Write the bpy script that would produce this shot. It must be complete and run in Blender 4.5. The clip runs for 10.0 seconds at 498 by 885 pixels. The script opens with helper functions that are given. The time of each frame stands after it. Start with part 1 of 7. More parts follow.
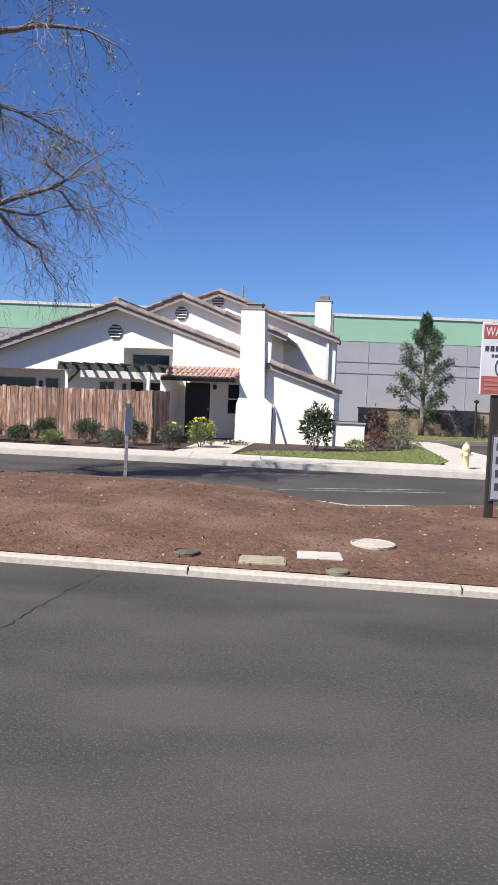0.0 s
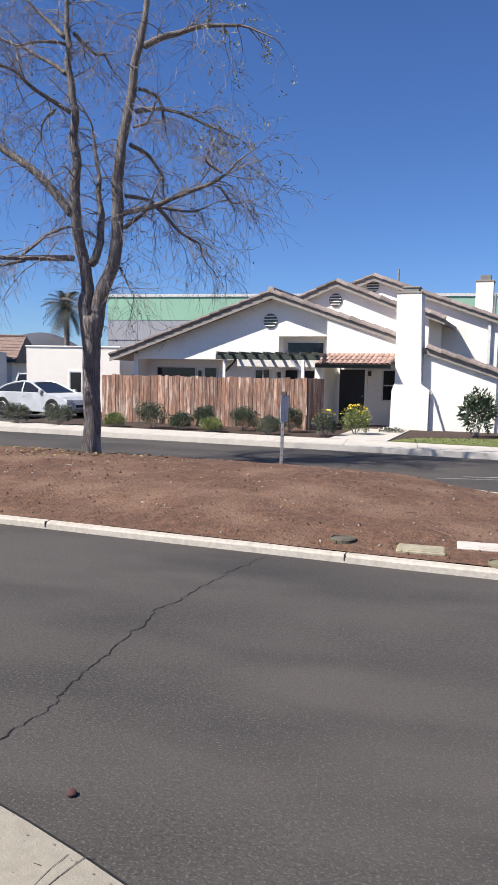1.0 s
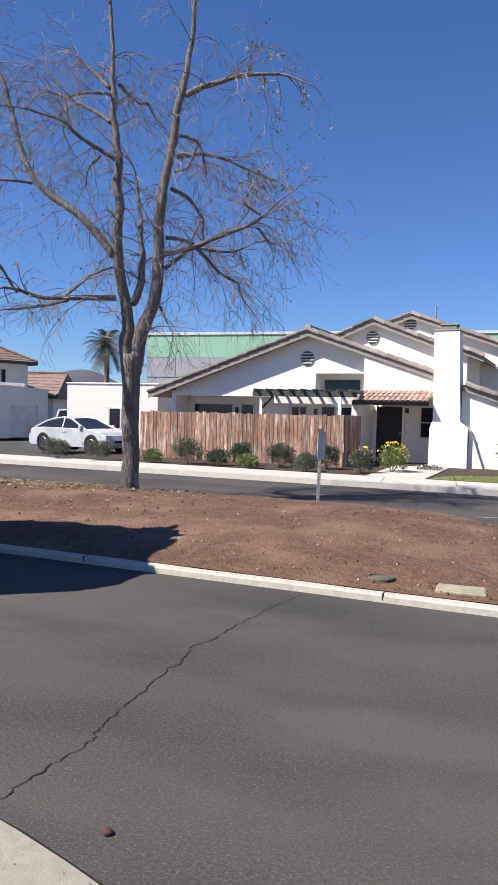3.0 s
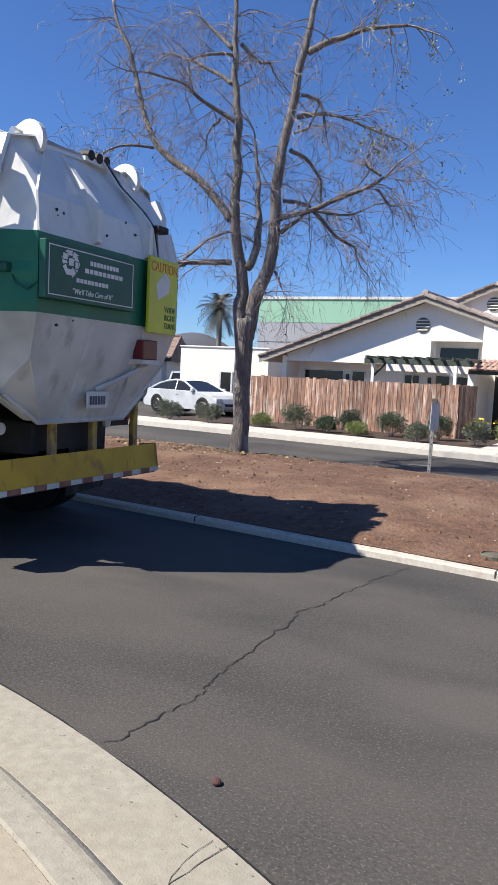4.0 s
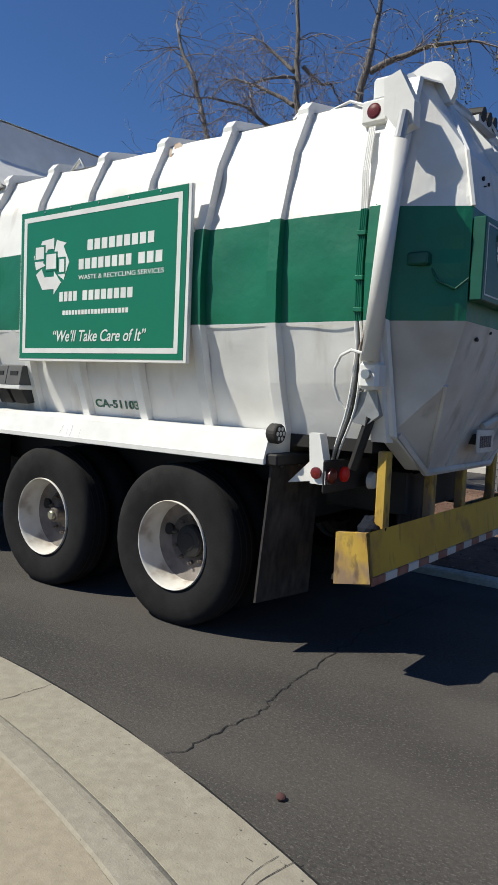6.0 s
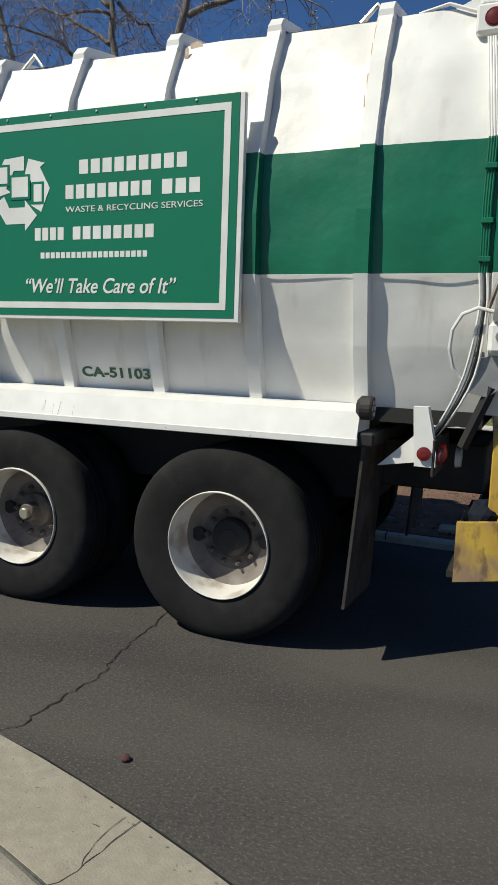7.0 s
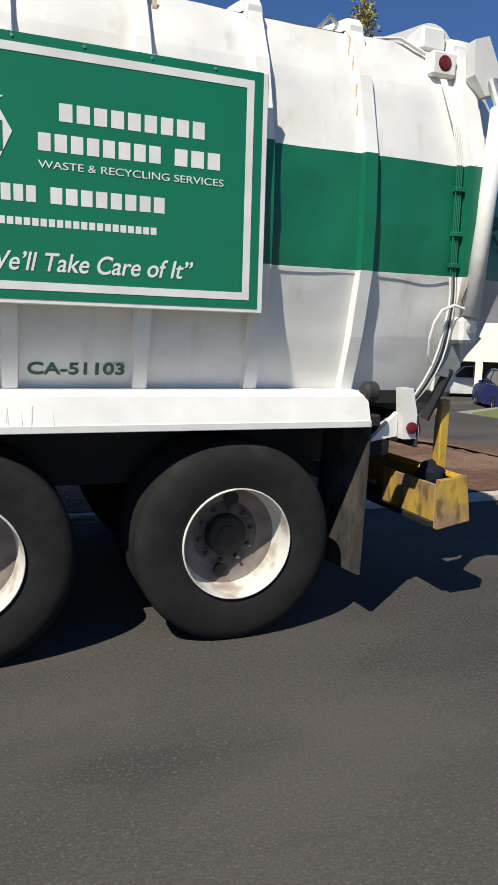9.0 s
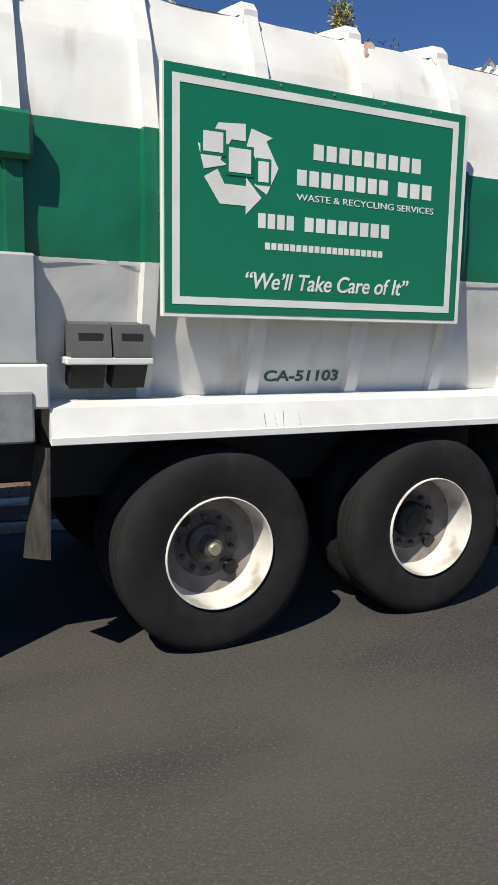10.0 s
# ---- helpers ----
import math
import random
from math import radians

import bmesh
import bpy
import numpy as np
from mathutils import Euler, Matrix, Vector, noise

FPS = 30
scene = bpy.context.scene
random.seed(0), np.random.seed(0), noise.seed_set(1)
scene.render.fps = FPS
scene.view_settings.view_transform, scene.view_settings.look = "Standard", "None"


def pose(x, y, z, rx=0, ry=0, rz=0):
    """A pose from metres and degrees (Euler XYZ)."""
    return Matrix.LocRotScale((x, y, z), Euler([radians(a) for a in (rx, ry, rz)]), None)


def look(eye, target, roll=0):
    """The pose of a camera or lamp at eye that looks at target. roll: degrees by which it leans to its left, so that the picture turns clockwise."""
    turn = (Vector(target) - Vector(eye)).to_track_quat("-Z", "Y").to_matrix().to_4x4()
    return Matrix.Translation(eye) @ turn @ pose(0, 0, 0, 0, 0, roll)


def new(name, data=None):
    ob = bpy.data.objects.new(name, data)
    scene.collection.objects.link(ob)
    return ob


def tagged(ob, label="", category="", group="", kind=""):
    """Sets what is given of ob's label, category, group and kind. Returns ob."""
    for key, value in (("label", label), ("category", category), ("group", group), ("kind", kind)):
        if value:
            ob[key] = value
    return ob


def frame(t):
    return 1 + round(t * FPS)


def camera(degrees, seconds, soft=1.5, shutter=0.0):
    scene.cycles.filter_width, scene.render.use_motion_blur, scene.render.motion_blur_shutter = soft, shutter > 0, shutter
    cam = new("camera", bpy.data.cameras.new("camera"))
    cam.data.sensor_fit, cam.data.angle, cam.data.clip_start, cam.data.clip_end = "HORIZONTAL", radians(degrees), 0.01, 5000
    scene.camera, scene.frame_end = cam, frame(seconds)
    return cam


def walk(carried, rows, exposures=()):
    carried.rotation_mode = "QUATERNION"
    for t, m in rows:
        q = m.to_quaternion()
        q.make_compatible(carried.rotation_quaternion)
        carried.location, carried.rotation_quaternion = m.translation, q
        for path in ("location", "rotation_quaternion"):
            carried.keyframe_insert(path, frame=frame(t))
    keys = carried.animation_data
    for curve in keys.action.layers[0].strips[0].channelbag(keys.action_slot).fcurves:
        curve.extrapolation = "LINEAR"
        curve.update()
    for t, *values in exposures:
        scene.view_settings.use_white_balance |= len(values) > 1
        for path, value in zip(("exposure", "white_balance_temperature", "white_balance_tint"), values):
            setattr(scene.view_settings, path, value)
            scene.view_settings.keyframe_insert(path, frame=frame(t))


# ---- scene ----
# seconds, x, y, z, yaw, pitch, roll
PATH = [
    (0.0, 0.077, 0.095, 1.572, -0.41, -3.91, -2.20),
    (0.3, 0.065, 0.065, 1.576, 3.25, -4.20, -1.90),
    (0.5, 0.058, 0.045, 1.579, 6.52, -4.41, -1.73),
    (1.0, 0.052, 0.028, 1.581, 11.86, -5.31, -1.19),
    (1.5, 0.049, 0.001, 1.592, 14.48, -5.17, 0.00),
    (1.8, 0.044, -0.002, 1.584, 19.2, -6.45, 0.35),
    (2.0, 0.044, -0.002, 1.584, 19.27, -6.51, 0.28),
    (2.2, 0.040, -0.002, 1.587, 18.96, -5.79, -0.93),
    (3.3, 0.048, 0.007, 1.587, 14.21, -2.12, -1.00),
    (3.5, 0.029, 0.013, 1.593, 17.08, -4.38, -1.66),
    (4.0, 0.009, -0.017, 1.603, 23.54, -5.55, -2.80),
    (4.5, 0.014, -0.038, 1.613, 28.08, -5.42, -3.73),
    (5.0, 0.001, -0.059, 1.597, 31.68, -3.95, -3.73),
    (5.5, 0.001, -0.047, 1.569, 33.25, -4.20, -4.50),
    (5.7, 0.004, -0.036, 1.567, 31.51, -4.01, -3.61),
    (6.8, -0.052, -0.004, 1.568, 18.47, -6.31, -2.33),
    (7.0, -0.041, 0.012, 1.573, 14.56, -7.25, -2.04),
    (7.5, -0.015, 0.019, 1.583, 7.49, -5.53, -2.34),
    (8.0, -0.022, 0.017, 1.592, 0.53, -4.90, -0.66),
    (8.5, -0.017, 0.027, 1.615, -14.78, -9.04, -4.97),
    (9.0, -0.057, -0.004, 1.608, -25.42, -8.53, -1.65),
    (9.5, -0.106, 0.004, 1.623, -26.16, -8.86, 0.05),
    (10.0, -0.137, -0.015, 1.641, -26.91, -8.58, -0.88)]
cam = camera(38.59, 10.0, soft=1.2)
walk(cam, [(t, pose(x, y, z, 90 + p, r, yaw)) for t, x, y, z, yaw, p, r in PATH],
     [(0.0, 0.34, 6500, 11), (1.0, 0.38, 6500, 10), (2.0, 0.43, 6500, 9.5), (3.5, 0.49, 6500, 9), (4.0, 0.55, 6500, 8), (4.5, 0.55, 6500, 7), (5.0, 0.41, 6550, 6.5), (5.7, 0.05, 6600, 4), (6.8, -0.28, 6750, 1),
      (7.5, -0.3, 6750, 0), (8.0, -0.3, 6750, 0), (8.5, -0.18, 6750, 2), (9.0, -0.07, 6720, 5), (9.5, -0.12, 6720, 5), (10.0, -0.08, 6720, 5)])

# seconds, x, y of the rear axle on the road, heading
TRUCK = [
    (0.0, -8.85, 5.43, 181.0), (1.0, -8.5, 5.42, 181.0), (1.5, -8.15, 5.42, 181.0), (2.1, -7.7, 5.41, 181.0), (2.7, -6.9, 5.4, 181.0),
    (3.3, -5.990, 5.385, 180.93),
    (3.5, -5.797, 5.358, 179.73),
    (4.0, -5.313, 5.291, 176.72),
    (4.5, -4.659, 5.274, 173.74),
    (5.0, -3.954, 5.233, 171.90),
    (5.5, -3.181, 5.105, 171.17),
    (5.7, -2.879, 5.069, 171.10),
    (6.8, -1.250, 4.866, 172.32),
    (7.0, -0.954, 4.813, 172.39),
    (7.5, -0.272, 4.710, 172.49),
    (8.0, 0.501, 4.611, 173.04),
    (8.5, 1.084, 4.506, 173.83),
    (9.0, 1.571, 4.478, 175.04),
    (9.5, 2.133, 4.414, 176.38),
    (10.0, 2.749, 4.365, 178.12)]

# ---- light ----
SUN_FROM = Vector((-0.69, -0.475, 1.0)).normalized()
world = bpy.data.worlds.new("sky")
scene.world = world
world.use_nodes = True
nt = world.node_tree
sky = nt.nodes.new("ShaderNodeTexSky")
sky.sky_type = "NISHITA"
sky.sun_disc = False
sky.sun_elevation = math.asin(SUN_FROM.z)
sky.sun_rotation = math.atan2(SUN_FROM.x, SUN_FROM.y)
sky.altitude, sky.air_density, sky.dust_density, sky.ozone_density = 200, 1.0, 0.0, 4.0
nt.nodes["Background"].inputs["Strength"].default_value = 0.07
deep = nt.nodes.new("ShaderNodeMix")
deep.data_type, deep.blend_type = "RGBA", "MULTIPLY"
deep.inputs[0].default_value = 1.0
deep.inputs[7].default_value = (0.7, 0.94, 1.38, 1)
nt.links.new(sky.outputs[0], deep.inputs[6])
nt.links.new(deep.outputs[2], nt.nodes["Background"].inputs["Color"])
sun = new("sun", bpy.data.lights.new("sun", "SUN"))
sun.data.energy, sun.data.angle, sun.data.color = 6.2, radians(0.53), (1.0, 0.94, 0.86)
sun.matrix_world = look((0, 0, 30), Vector((0, 0, 30)) - SUN_FROM)


# ---- materials ----
def mat(name, col, rough=0.7, metal=0.0, col2=None, scale=6.0, mix=(0.35, 0.65), bump=0.0, bscale=None, stain=None, sscale=0.8, sband=(0.55, 0.75),
        stretch=(1, 1, 1), vary=0.0, spec=0.5, speck=None, wear=None):
    """Procedural surface: fine grain between col and col2, larger stains, relief, and a shade of its own for each piece."""
    m = bpy.data.materials.new(name)
    m.use_nodes = True
    t = m.node_tree
    b = t.nodes["Principled BSDF"]
    b.inputs["Roughness"].default_value, b.inputs["Metallic"].default_value = rough, metal
    b.inputs["Specular IOR Level"].default_value = spec
    tc = t.nodes.new("ShaderNodeTexCoord")
    mp = t.nodes.new("ShaderNodeMapping")
    mp.inputs["Scale"].default_value = stretch
    t.links.new(tc.outputs["Object"], mp.inputs["Vector"])
    col2 = col2 or tuple(x * 0.8 for x in col)

    def noise_ramp(sc, band, detail=5.0):
        n = t.nodes.new("ShaderNodeTexNoise")
        n.inputs["Scale"].default_value, n.inputs["Detail"].default_value = sc, detail
        t.links.new(mp.outputs[0], n.inputs["Vector"])
        r = t.nodes.new("ShaderNodeValToRGB")
        r.color_ramp.elements[0].position, r.color_ramp.elements[1].position = band
        t.links.new(n.outputs["Fac"], r.inputs["Fac"])
        return n, r

    def mixer(fac, a, c, mode="MIX"):
        x = t.nodes.new("ShaderNodeMix")
        x.data_type, x.blend_type = "RGBA", mode
        for sock, val in ((x.inputs[0], fac), (x.inputs[6], a), (x.inputs[7], c)):
            if isinstance(val, tuple):
                sock.default_value = (*val, 1)
            elif isinstance(val, (int, float)):
                sock.default_value = val
            else:
                t.links.new(val, sock)
        return x.outputs[2]

    n, r = noise_ramp(scale, mix)
    out = mixer(r.outputs["Color"], col, col2)
    if stain:
        _, r2 = noise_ramp(sscale, sband, 7.0)
        out = mixer(r2.outputs["Color"], out, stain)
    if wear:
        wm = t.nodes.new("ShaderNodeMapping")
        wm.inputs["Scale"].default_value = wear[1]
        t.links.new(tc.outputs["Object"], wm.inputs["Vector"])
        wn, wr = noise_ramp(wear[2], wear[3], 6.0)
        t.links.new(wm.outputs[0], wn.inputs["Vector"])
        wk = t.nodes.new("ShaderNodeMath")
        wk.operation = "MULTIPLY"
        wk.inputs[1].default_value = wear[4]
        t.links.new(wr.outputs["Color"], wk.inputs[0])
        out = mixer(wk.outputs[0], out, wear[0])
    if speck:
        _, r3 = noise_ramp(speck[1], (speck[2], speck[2] + 0.03), 2.0)
        out = mixer(r3.outputs["Color"], out, speck[0])
    if vary:
        info = t.nodes.new("ShaderNodeObjectInfo")
        mr = t.nodes.new("ShaderNodeMapRange")
        mr.inputs["To Min"].default_value, mr.inputs["To Max"].default_value = 1 - vary, 1 + vary
        t.links.new(info.outputs["Random"], mr.inputs["Value"])
        hs = t.nodes.new("ShaderNodeHueSaturation")
        t.links.new(mr.outputs[0], hs.inputs["Value"])
        t.links.new(out, hs.inputs["Color"])
        out = hs.outputs[0]
    t.links.new(out, b.inputs["Base Color"])
    if bump:
        nb = t.nodes.new("ShaderNodeTexNoise")
        nb.inputs["Scale"].default_value, nb.inputs["Detail"].default_value = bscale or scale * 3, 6.0
        t.links.new(mp.outputs[0], nb.inputs["Vector"])
        bp = t.nodes.new("ShaderNodeBump")
        bp.inputs["Strength"].default_value, bp.inputs["Distance"].default_value = 1.0, bump
        t.links.new(nb.outputs["Fac"], bp.inputs["Height"])
        t.links.new(bp.outputs[0], b.inputs["Normal"])
    return m


def leafy(name, col, col2, trans=0.25):
    m = mat(name, col, 0.55, col2=col2, scale=3.0)
    t = m.node_tree
    b = t.nodes["Principled BSDF"]
    g = t.nodes.new("ShaderNodeNewGeometry")
    mr = t.nodes.new("ShaderNodeMapRange")
    mr.inputs["To Min"].default_value, mr.inputs["To Max"].default_value = 0.55, 1.45
    t.links.new(g.outputs["Random Per Island"], mr.inputs["Value"])
    hs = t.nodes.new("ShaderNodeHueSaturation")
    t.links.new(mr.outputs[0], hs.inputs["Value"])
    t.links.new(b.inputs["Base Color"].links[0].from_socket, hs.inputs["Color"])
    t.links.new(hs.outputs[0], b.inputs["Base Color"])
    return m


def glow(name, col, power):
    m = mat(name, col, 0.3)
    b = m.node_tree.nodes["Principled BSDF"]
    b.inputs["Emission Color"].default_value, b.inputs["Emission Strength"].default_value = (*col, 1), power
    return m


ASPHALT = mat("asphalt", (0.066, 0.06, 0.055), 0.9, col2=(0.04, 0.0365, 0.034), scale=62, mix=(0.38, 0.62), bump=0.004, bscale=110, stain=(0.086, 0.077, 0.069), sscale=0.5, sband=(0.36, 0.68), stretch=(0.75, 1.0, 1.0), speck=((0.1, 0.092, 0.083), 95, 0.6), wear=((0.026, 0.025, 0.0255), (0.3, 0.8, 1), 1.5, (0.46, 0.7), 0.7), spec=0.3)
HAIR = mat("hairline", (0.06, 0.052, 0.042), 0.95)
CRACK = mat("crack", (0.012, 0.012, 0.012), 0.9)
CONCRETE = mat("concrete", (0.3, 0.274, 0.22), 0.9, col2=(0.25, 0.225, 0.18), scale=22, bump=0.002, bscale=120, stain=(0.26, 0.23, 0.18), sscale=1.6, sband=(0.5, 0.8), speck=((0.17, 0.15, 0.12), 48, 0.69))
WALKWAY = mat("walk_concrete", (0.31, 0.267, 0.2), 0.9, col2=(0.265, 0.227, 0.168), scale=26, bump=0.0015, bscale=140, stain=(0.28, 0.238, 0.178), sscale=0.9, sband=(0.56, 0.8), speck=((0.2, 0.17, 0.13), 55, 0.7))
DIRT = mat("dirt", (0.16, 0.083, 0.049), 1.0, col2=(0.075, 0.038, 0.023), scale=11, mix=(0.3, 0.7), bump=0.035, bscale=26, stain=(0.21, 0.128, 0.083), sscale=0.8, sband=(0.48, 0.7), wear=((0.085, 0.045, 0.03), (1, 1, 1), 2.6, (0.5, 0.68), 0.45), speck=((0.26, 0.19, 0.14), 40, 0.7))
EARTH = mat("dry_earth", (0.25, 0.19, 0.13), 1.0, col2=(0.17, 0.15, 0.09), scale=0.3)
MULCH = mat("mulch", (0.07, 0.042, 0.03), 1.0, col2=(0.035, 0.022, 0.016), scale=16, bump=0.03, bscale=30)
GRASS = mat("lawn", (0.12, 0.155, 0.04), 0.9, col2=(0.17, 0.18, 0.06), scale=14, bump=0.02, bscale=70)
STUCCO = mat("white_stucco", (0.87, 0.83, 0.765), 0.95, col2=(0.83, 0.79, 0.725), scale=8, bump=0.004, bscale=90, stain=(0.74, 0.69, 0.62), sscale=0.6, sband=(0.6, 0.85))
TILE = mat("roof_tile", (0.36, 0.295, 0.26), 0.85, col2=(0.24, 0.195, 0.175), scale=7, bump=0.005, bscale=40, vary=0.35)
TILE_RED = mat("clay_tile", (0.42, 0.27, 0.22), 0.85, col2=(0.33, 0.22, 0.18), scale=6, bump=0.005, bscale=40, vary=0.22)
FASCIA = mat("fascia", (0.3, 0.265, 0.23), 0.8, scale=9)
DARKWOOD = mat("pergola_paint", (0.05, 0.065, 0.052), 0.6, col2=(0.035, 0.045, 0.037), scale=12)
DOOR = mat("dark_door", (0.02, 0.018, 0.018), 0.4)
GLASS = mat("window_glass", (0.02, 0.022, 0.025), 0.06, spec=0.4)
FRAME_W = mat("white_frame", (0.75, 0.73, 0.7), 0.5)
FENCE = mat("fence_wood", (0.44, 0.25, 0.165), 0.88, col2=(0.22, 0.125, 0.09), scale=5, stretch=(5, 5, 0.7), mix=(0.3, 0.6), bump=0.006, bscale=14, stain=(0.58, 0.47, 0.4), sscale=2.2, sband=(0.52, 0.7), vary=0.38, wear=((0.14, 0.085, 0.065), (3, 3, 1.1), 3.0, (0.54, 0.68), 0.7))
BARK = mat("bark", (0.24, 0.21, 0.187), 0.95, col2=(0.125, 0.105, 0.092), scale=15, stretch=(2.2, 2.2, 0.4), mix=(0.35, 0.62), bump=0.035, bscale=26, stain=(0.34, 0.31, 0.285), sscale=5, sband=(0.54, 0.72))
TWIG = mat("twig", (0.29, 0.25, 0.245), 0.9, col2=(0.2, 0.17, 0.16), scale=5)
LEAF = leafy("leaf", (0.04, 0.065, 0.035), (0.065, 0.09, 0.045))
LEAF_GREY = leafy("leaf_grey", (0.085, 0.1, 0.065), (0.115, 0.125, 0.085))
LEAF_LIGHT = leafy("leaf_light", (0.14, 0.18, 0.05), (0.2, 0.22, 0.08))
LEAF_RED = leafy("leaf_red", (0.14, 0.045, 0.03), (0.09, 0.07, 0.035))
LEAF_PINE = leafy("leaf_dark", (0.06, 0.095, 0.045), (0.085, 0.12, 0.05))
LEAF_YOUNG = leafy("leaf_young", (0.22, 0.22, 0.06), (0.3, 0.24, 0.09))
SEED = mat("seed_ball", (0.05, 0.03, 0.02), 0.9)
PETAL = mat("yellow_petal", (0.8, 0.6, 0.03), 0.6)
PETAL_W = mat("white_petal", (0.7, 0.68, 0.6), 0.6)
WHITE = mat("truck_white", (0.73, 0.72, 0.69), 0.45, col2=(0.65, 0.635, 0.61), scale=3, bump=0.006, bscale=5, stain=(0.55, 0.5, 0.44), sscale=1.3, sband=(0.58, 0.82), wear=((0.42, 0.37, 0.31), (3, 3, 0.5), 2.2, (0.58, 0.72), 0.45))
WHITE_DIRTY = mat("dirty_white", (0.66, 0.64, 0.6), 0.5, col2=(0.55, 0.53, 0.5), scale=3, bump=0.008, bscale=4, stain=(0.4, 0.37, 0.33), sscale=1.6, sband=(0.48, 0.72), wear=((0.25, 0.22, 0.19), (2, 2, 0.7), 3, (0.58, 0.72), 0.6))
WHITE_CLEAN = mat("white_panel", (0.77, 0.76, 0.73), 0.45, col2=(0.68, 0.665, 0.635), scale=5)
GREEN = mat("truck_green", (0.006, 0.155, 0.078), 0.4, col2=(0.005, 0.12, 0.062), scale=3, bump=0.015, bscale=2.6)
GREEN_SIGN = mat("sign_green", (0.005, 0.17, 0.085), 0.35, col2=(0.006, 0.155, 0.078), scale=2)
GREEN_DARK = mat("dark_green_plate", (0.006, 0.085, 0.05), 0.4)
RUST = mat("rust", (0.5, 0.3, 0.17), 0.9, col2=(0.66, 0.55, 0.44), scale=24, mix=(0.3, 0.6))
YELLOW = mat("scuffed_yellow", (0.6, 0.36, 0.022), 0.6, col2=(0.5, 0.28, 0.02), scale=4, bump=0.003, bscale=20, stain=(0.3, 0.16, 0.04), sscale=5, sband=(0.58, 0.76), wear=((0.14, 0.08, 0.035), (2, 2, 0.4), 7, (0.6, 0.7), 0.6))
YELLOW_RUST = mat("rusty_yellow", (0.5, 0.33, 0.05), 0.7, col2=(0.4, 0.24, 0.04), scale=8, stretch=(1, 1, 0.5), bump=0.004, bscale=20, stain=(0.26, 0.17, 0.1), sscale=9, sband=(0.45, 0.62), wear=((0.1, 0.06, 0.035), (1, 1, 0.5), 14, (0.54, 0.64), 0.7))
YELLOW_SIGN = mat("yellow_sign", (0.62, 0.6, 0.03), 0.4, scale=3)
ORANGE = mat("orange_letters", (0.75, 0.17, 0.01), 0.5)
RUBBER = mat("tyre_rubber", (0.0185, 0.018, 0.0185), 0.9, col2=(0.0135, 0.013, 0.0133), scale=8, stain=(0.032, 0.03, 0.029), sscale=3.5, sband=(0.54, 0.76), bump=0.0015, bscale=60, spec=0.18)
FLAP = mat("mud_flap", (0.06, 0.054, 0.05), 0.9, col2=(0.035, 0.032, 0.03), scale=22, stain=(0.12, 0.1, 0.088), sscale=7, sband=(0.5, 0.8), stretch=(1, 1, 0.5), spec=0.2)
BLACK = mat("chassis_black", (0.016, 0.015, 0.015), 0.7, stain=(0.035, 0.03, 0.026), sscale=3)
RIM = mat("rim_white", (0.7, 0.675, 0.63), 0.6, col2=(0.55, 0.515, 0.46), scale=6, stain=(0.34, 0.28, 0.235), sscale=6, sband=(0.54, 0.72))
HUBM = mat("hub_grime", (0.15, 0.125, 0.11), 0.75, col2=(0.06, 0.05, 0.045), scale=10)
STEEL = mat("steel", (0.5, 0.5, 0.48), 0.35, metal=0.8, scale=10)
GALV = mat("galvanised", (0.36, 0.36, 0.36), 0.5, metal=0.5, col2=(0.27, 0.27, 0.27), scale=12)
REDLAMP = glow("red_lamp", (0.4, 0.01, 0.01), 0.1)
REDLENS = mat("red_lens", (0.16, 0.012, 0.012), 0.3, col2=(0.1, 0.012, 0.01), scale=20)
WHITELENS = mat("clear_lens", (0.7, 0.7, 0.68), 0.2)
GREY_WALL = mat("warehouse_grey", (0.37, 0.375, 0.4), 0.9, col2=(0.345, 0.35, 0.375), scale=0.6)
MINT = mat("warehouse_green", (0.31, 0.53, 0.38), 0.9, col2=(0.29, 0.5, 0.36), scale=0.5)
BLOCK = mat("tan_block", (0.46, 0.35, 0.24), 0.95, col2=(0.37, 0.28, 0.2), scale=5, bump=0.006, bscale=30, vary=0.18)
MORTAR = mat("mortar", (0.4, 0.34, 0.27), 0.95, scale=10)
GARAGE = mat("garage_wall", (0.86, 0.81, 0.73), 0.95, col2=(0.82, 0.77, 0.69), scale=2, bump=0.003, bscale=60)
GARAGE_D = mat("garage_door", (0.82, 0.79, 0.74), 0.7, scale=2)
# distance haze is mixed into the hill's own blue-grey
HILL = mat("hill_in_haze", (0.07, 0.078, 0.1), 1.0, col2=(0.095, 0.088, 0.095), scale=0.03)
CAR_SILVER = mat("silver_paint", (0.62, 0.63, 0.64), 0.3, metal=0.2, scale=2)
CAR_WHITE = mat("white_paint", (0.6, 0.62, 0.62), 0.25, scale=2)
CAR_BLUE = mat("blue_paint", (0.012, 0.025, 0.17), 0.25, scale=2)
CREAM = mat("hydrant_paint", (0.75, 0.66, 0.4), 0.5, col2=(0.68, 0.58, 0.36), scale=8)
POST_BROWN = mat("brown_post", (0.035, 0.025, 0.022), 0.6, scale=8)
SIGN_WHITE = mat("sign_white", (0.75, 0.75, 0.77), 0.45, scale=3)
SIGN_RED = mat("sign_red", (0.46, 0.12, 0.1), 0.5, scale=3)
SIGN_DARK = mat("sign_print", (0.06, 0.06, 0.09), 0.5)
LID = mat("old_lid", (0.36, 0.32, 0.22), 0.9, col2=(0.26, 0.23, 0.16), scale=12, bump=0.004, bscale=30)
ROCK = mat("pebbles", (0.36, 0.31, 0.25), 0.9, col2=(0.22, 0.17, 0.13), scale=1.2, mix=(0.45, 0.55))
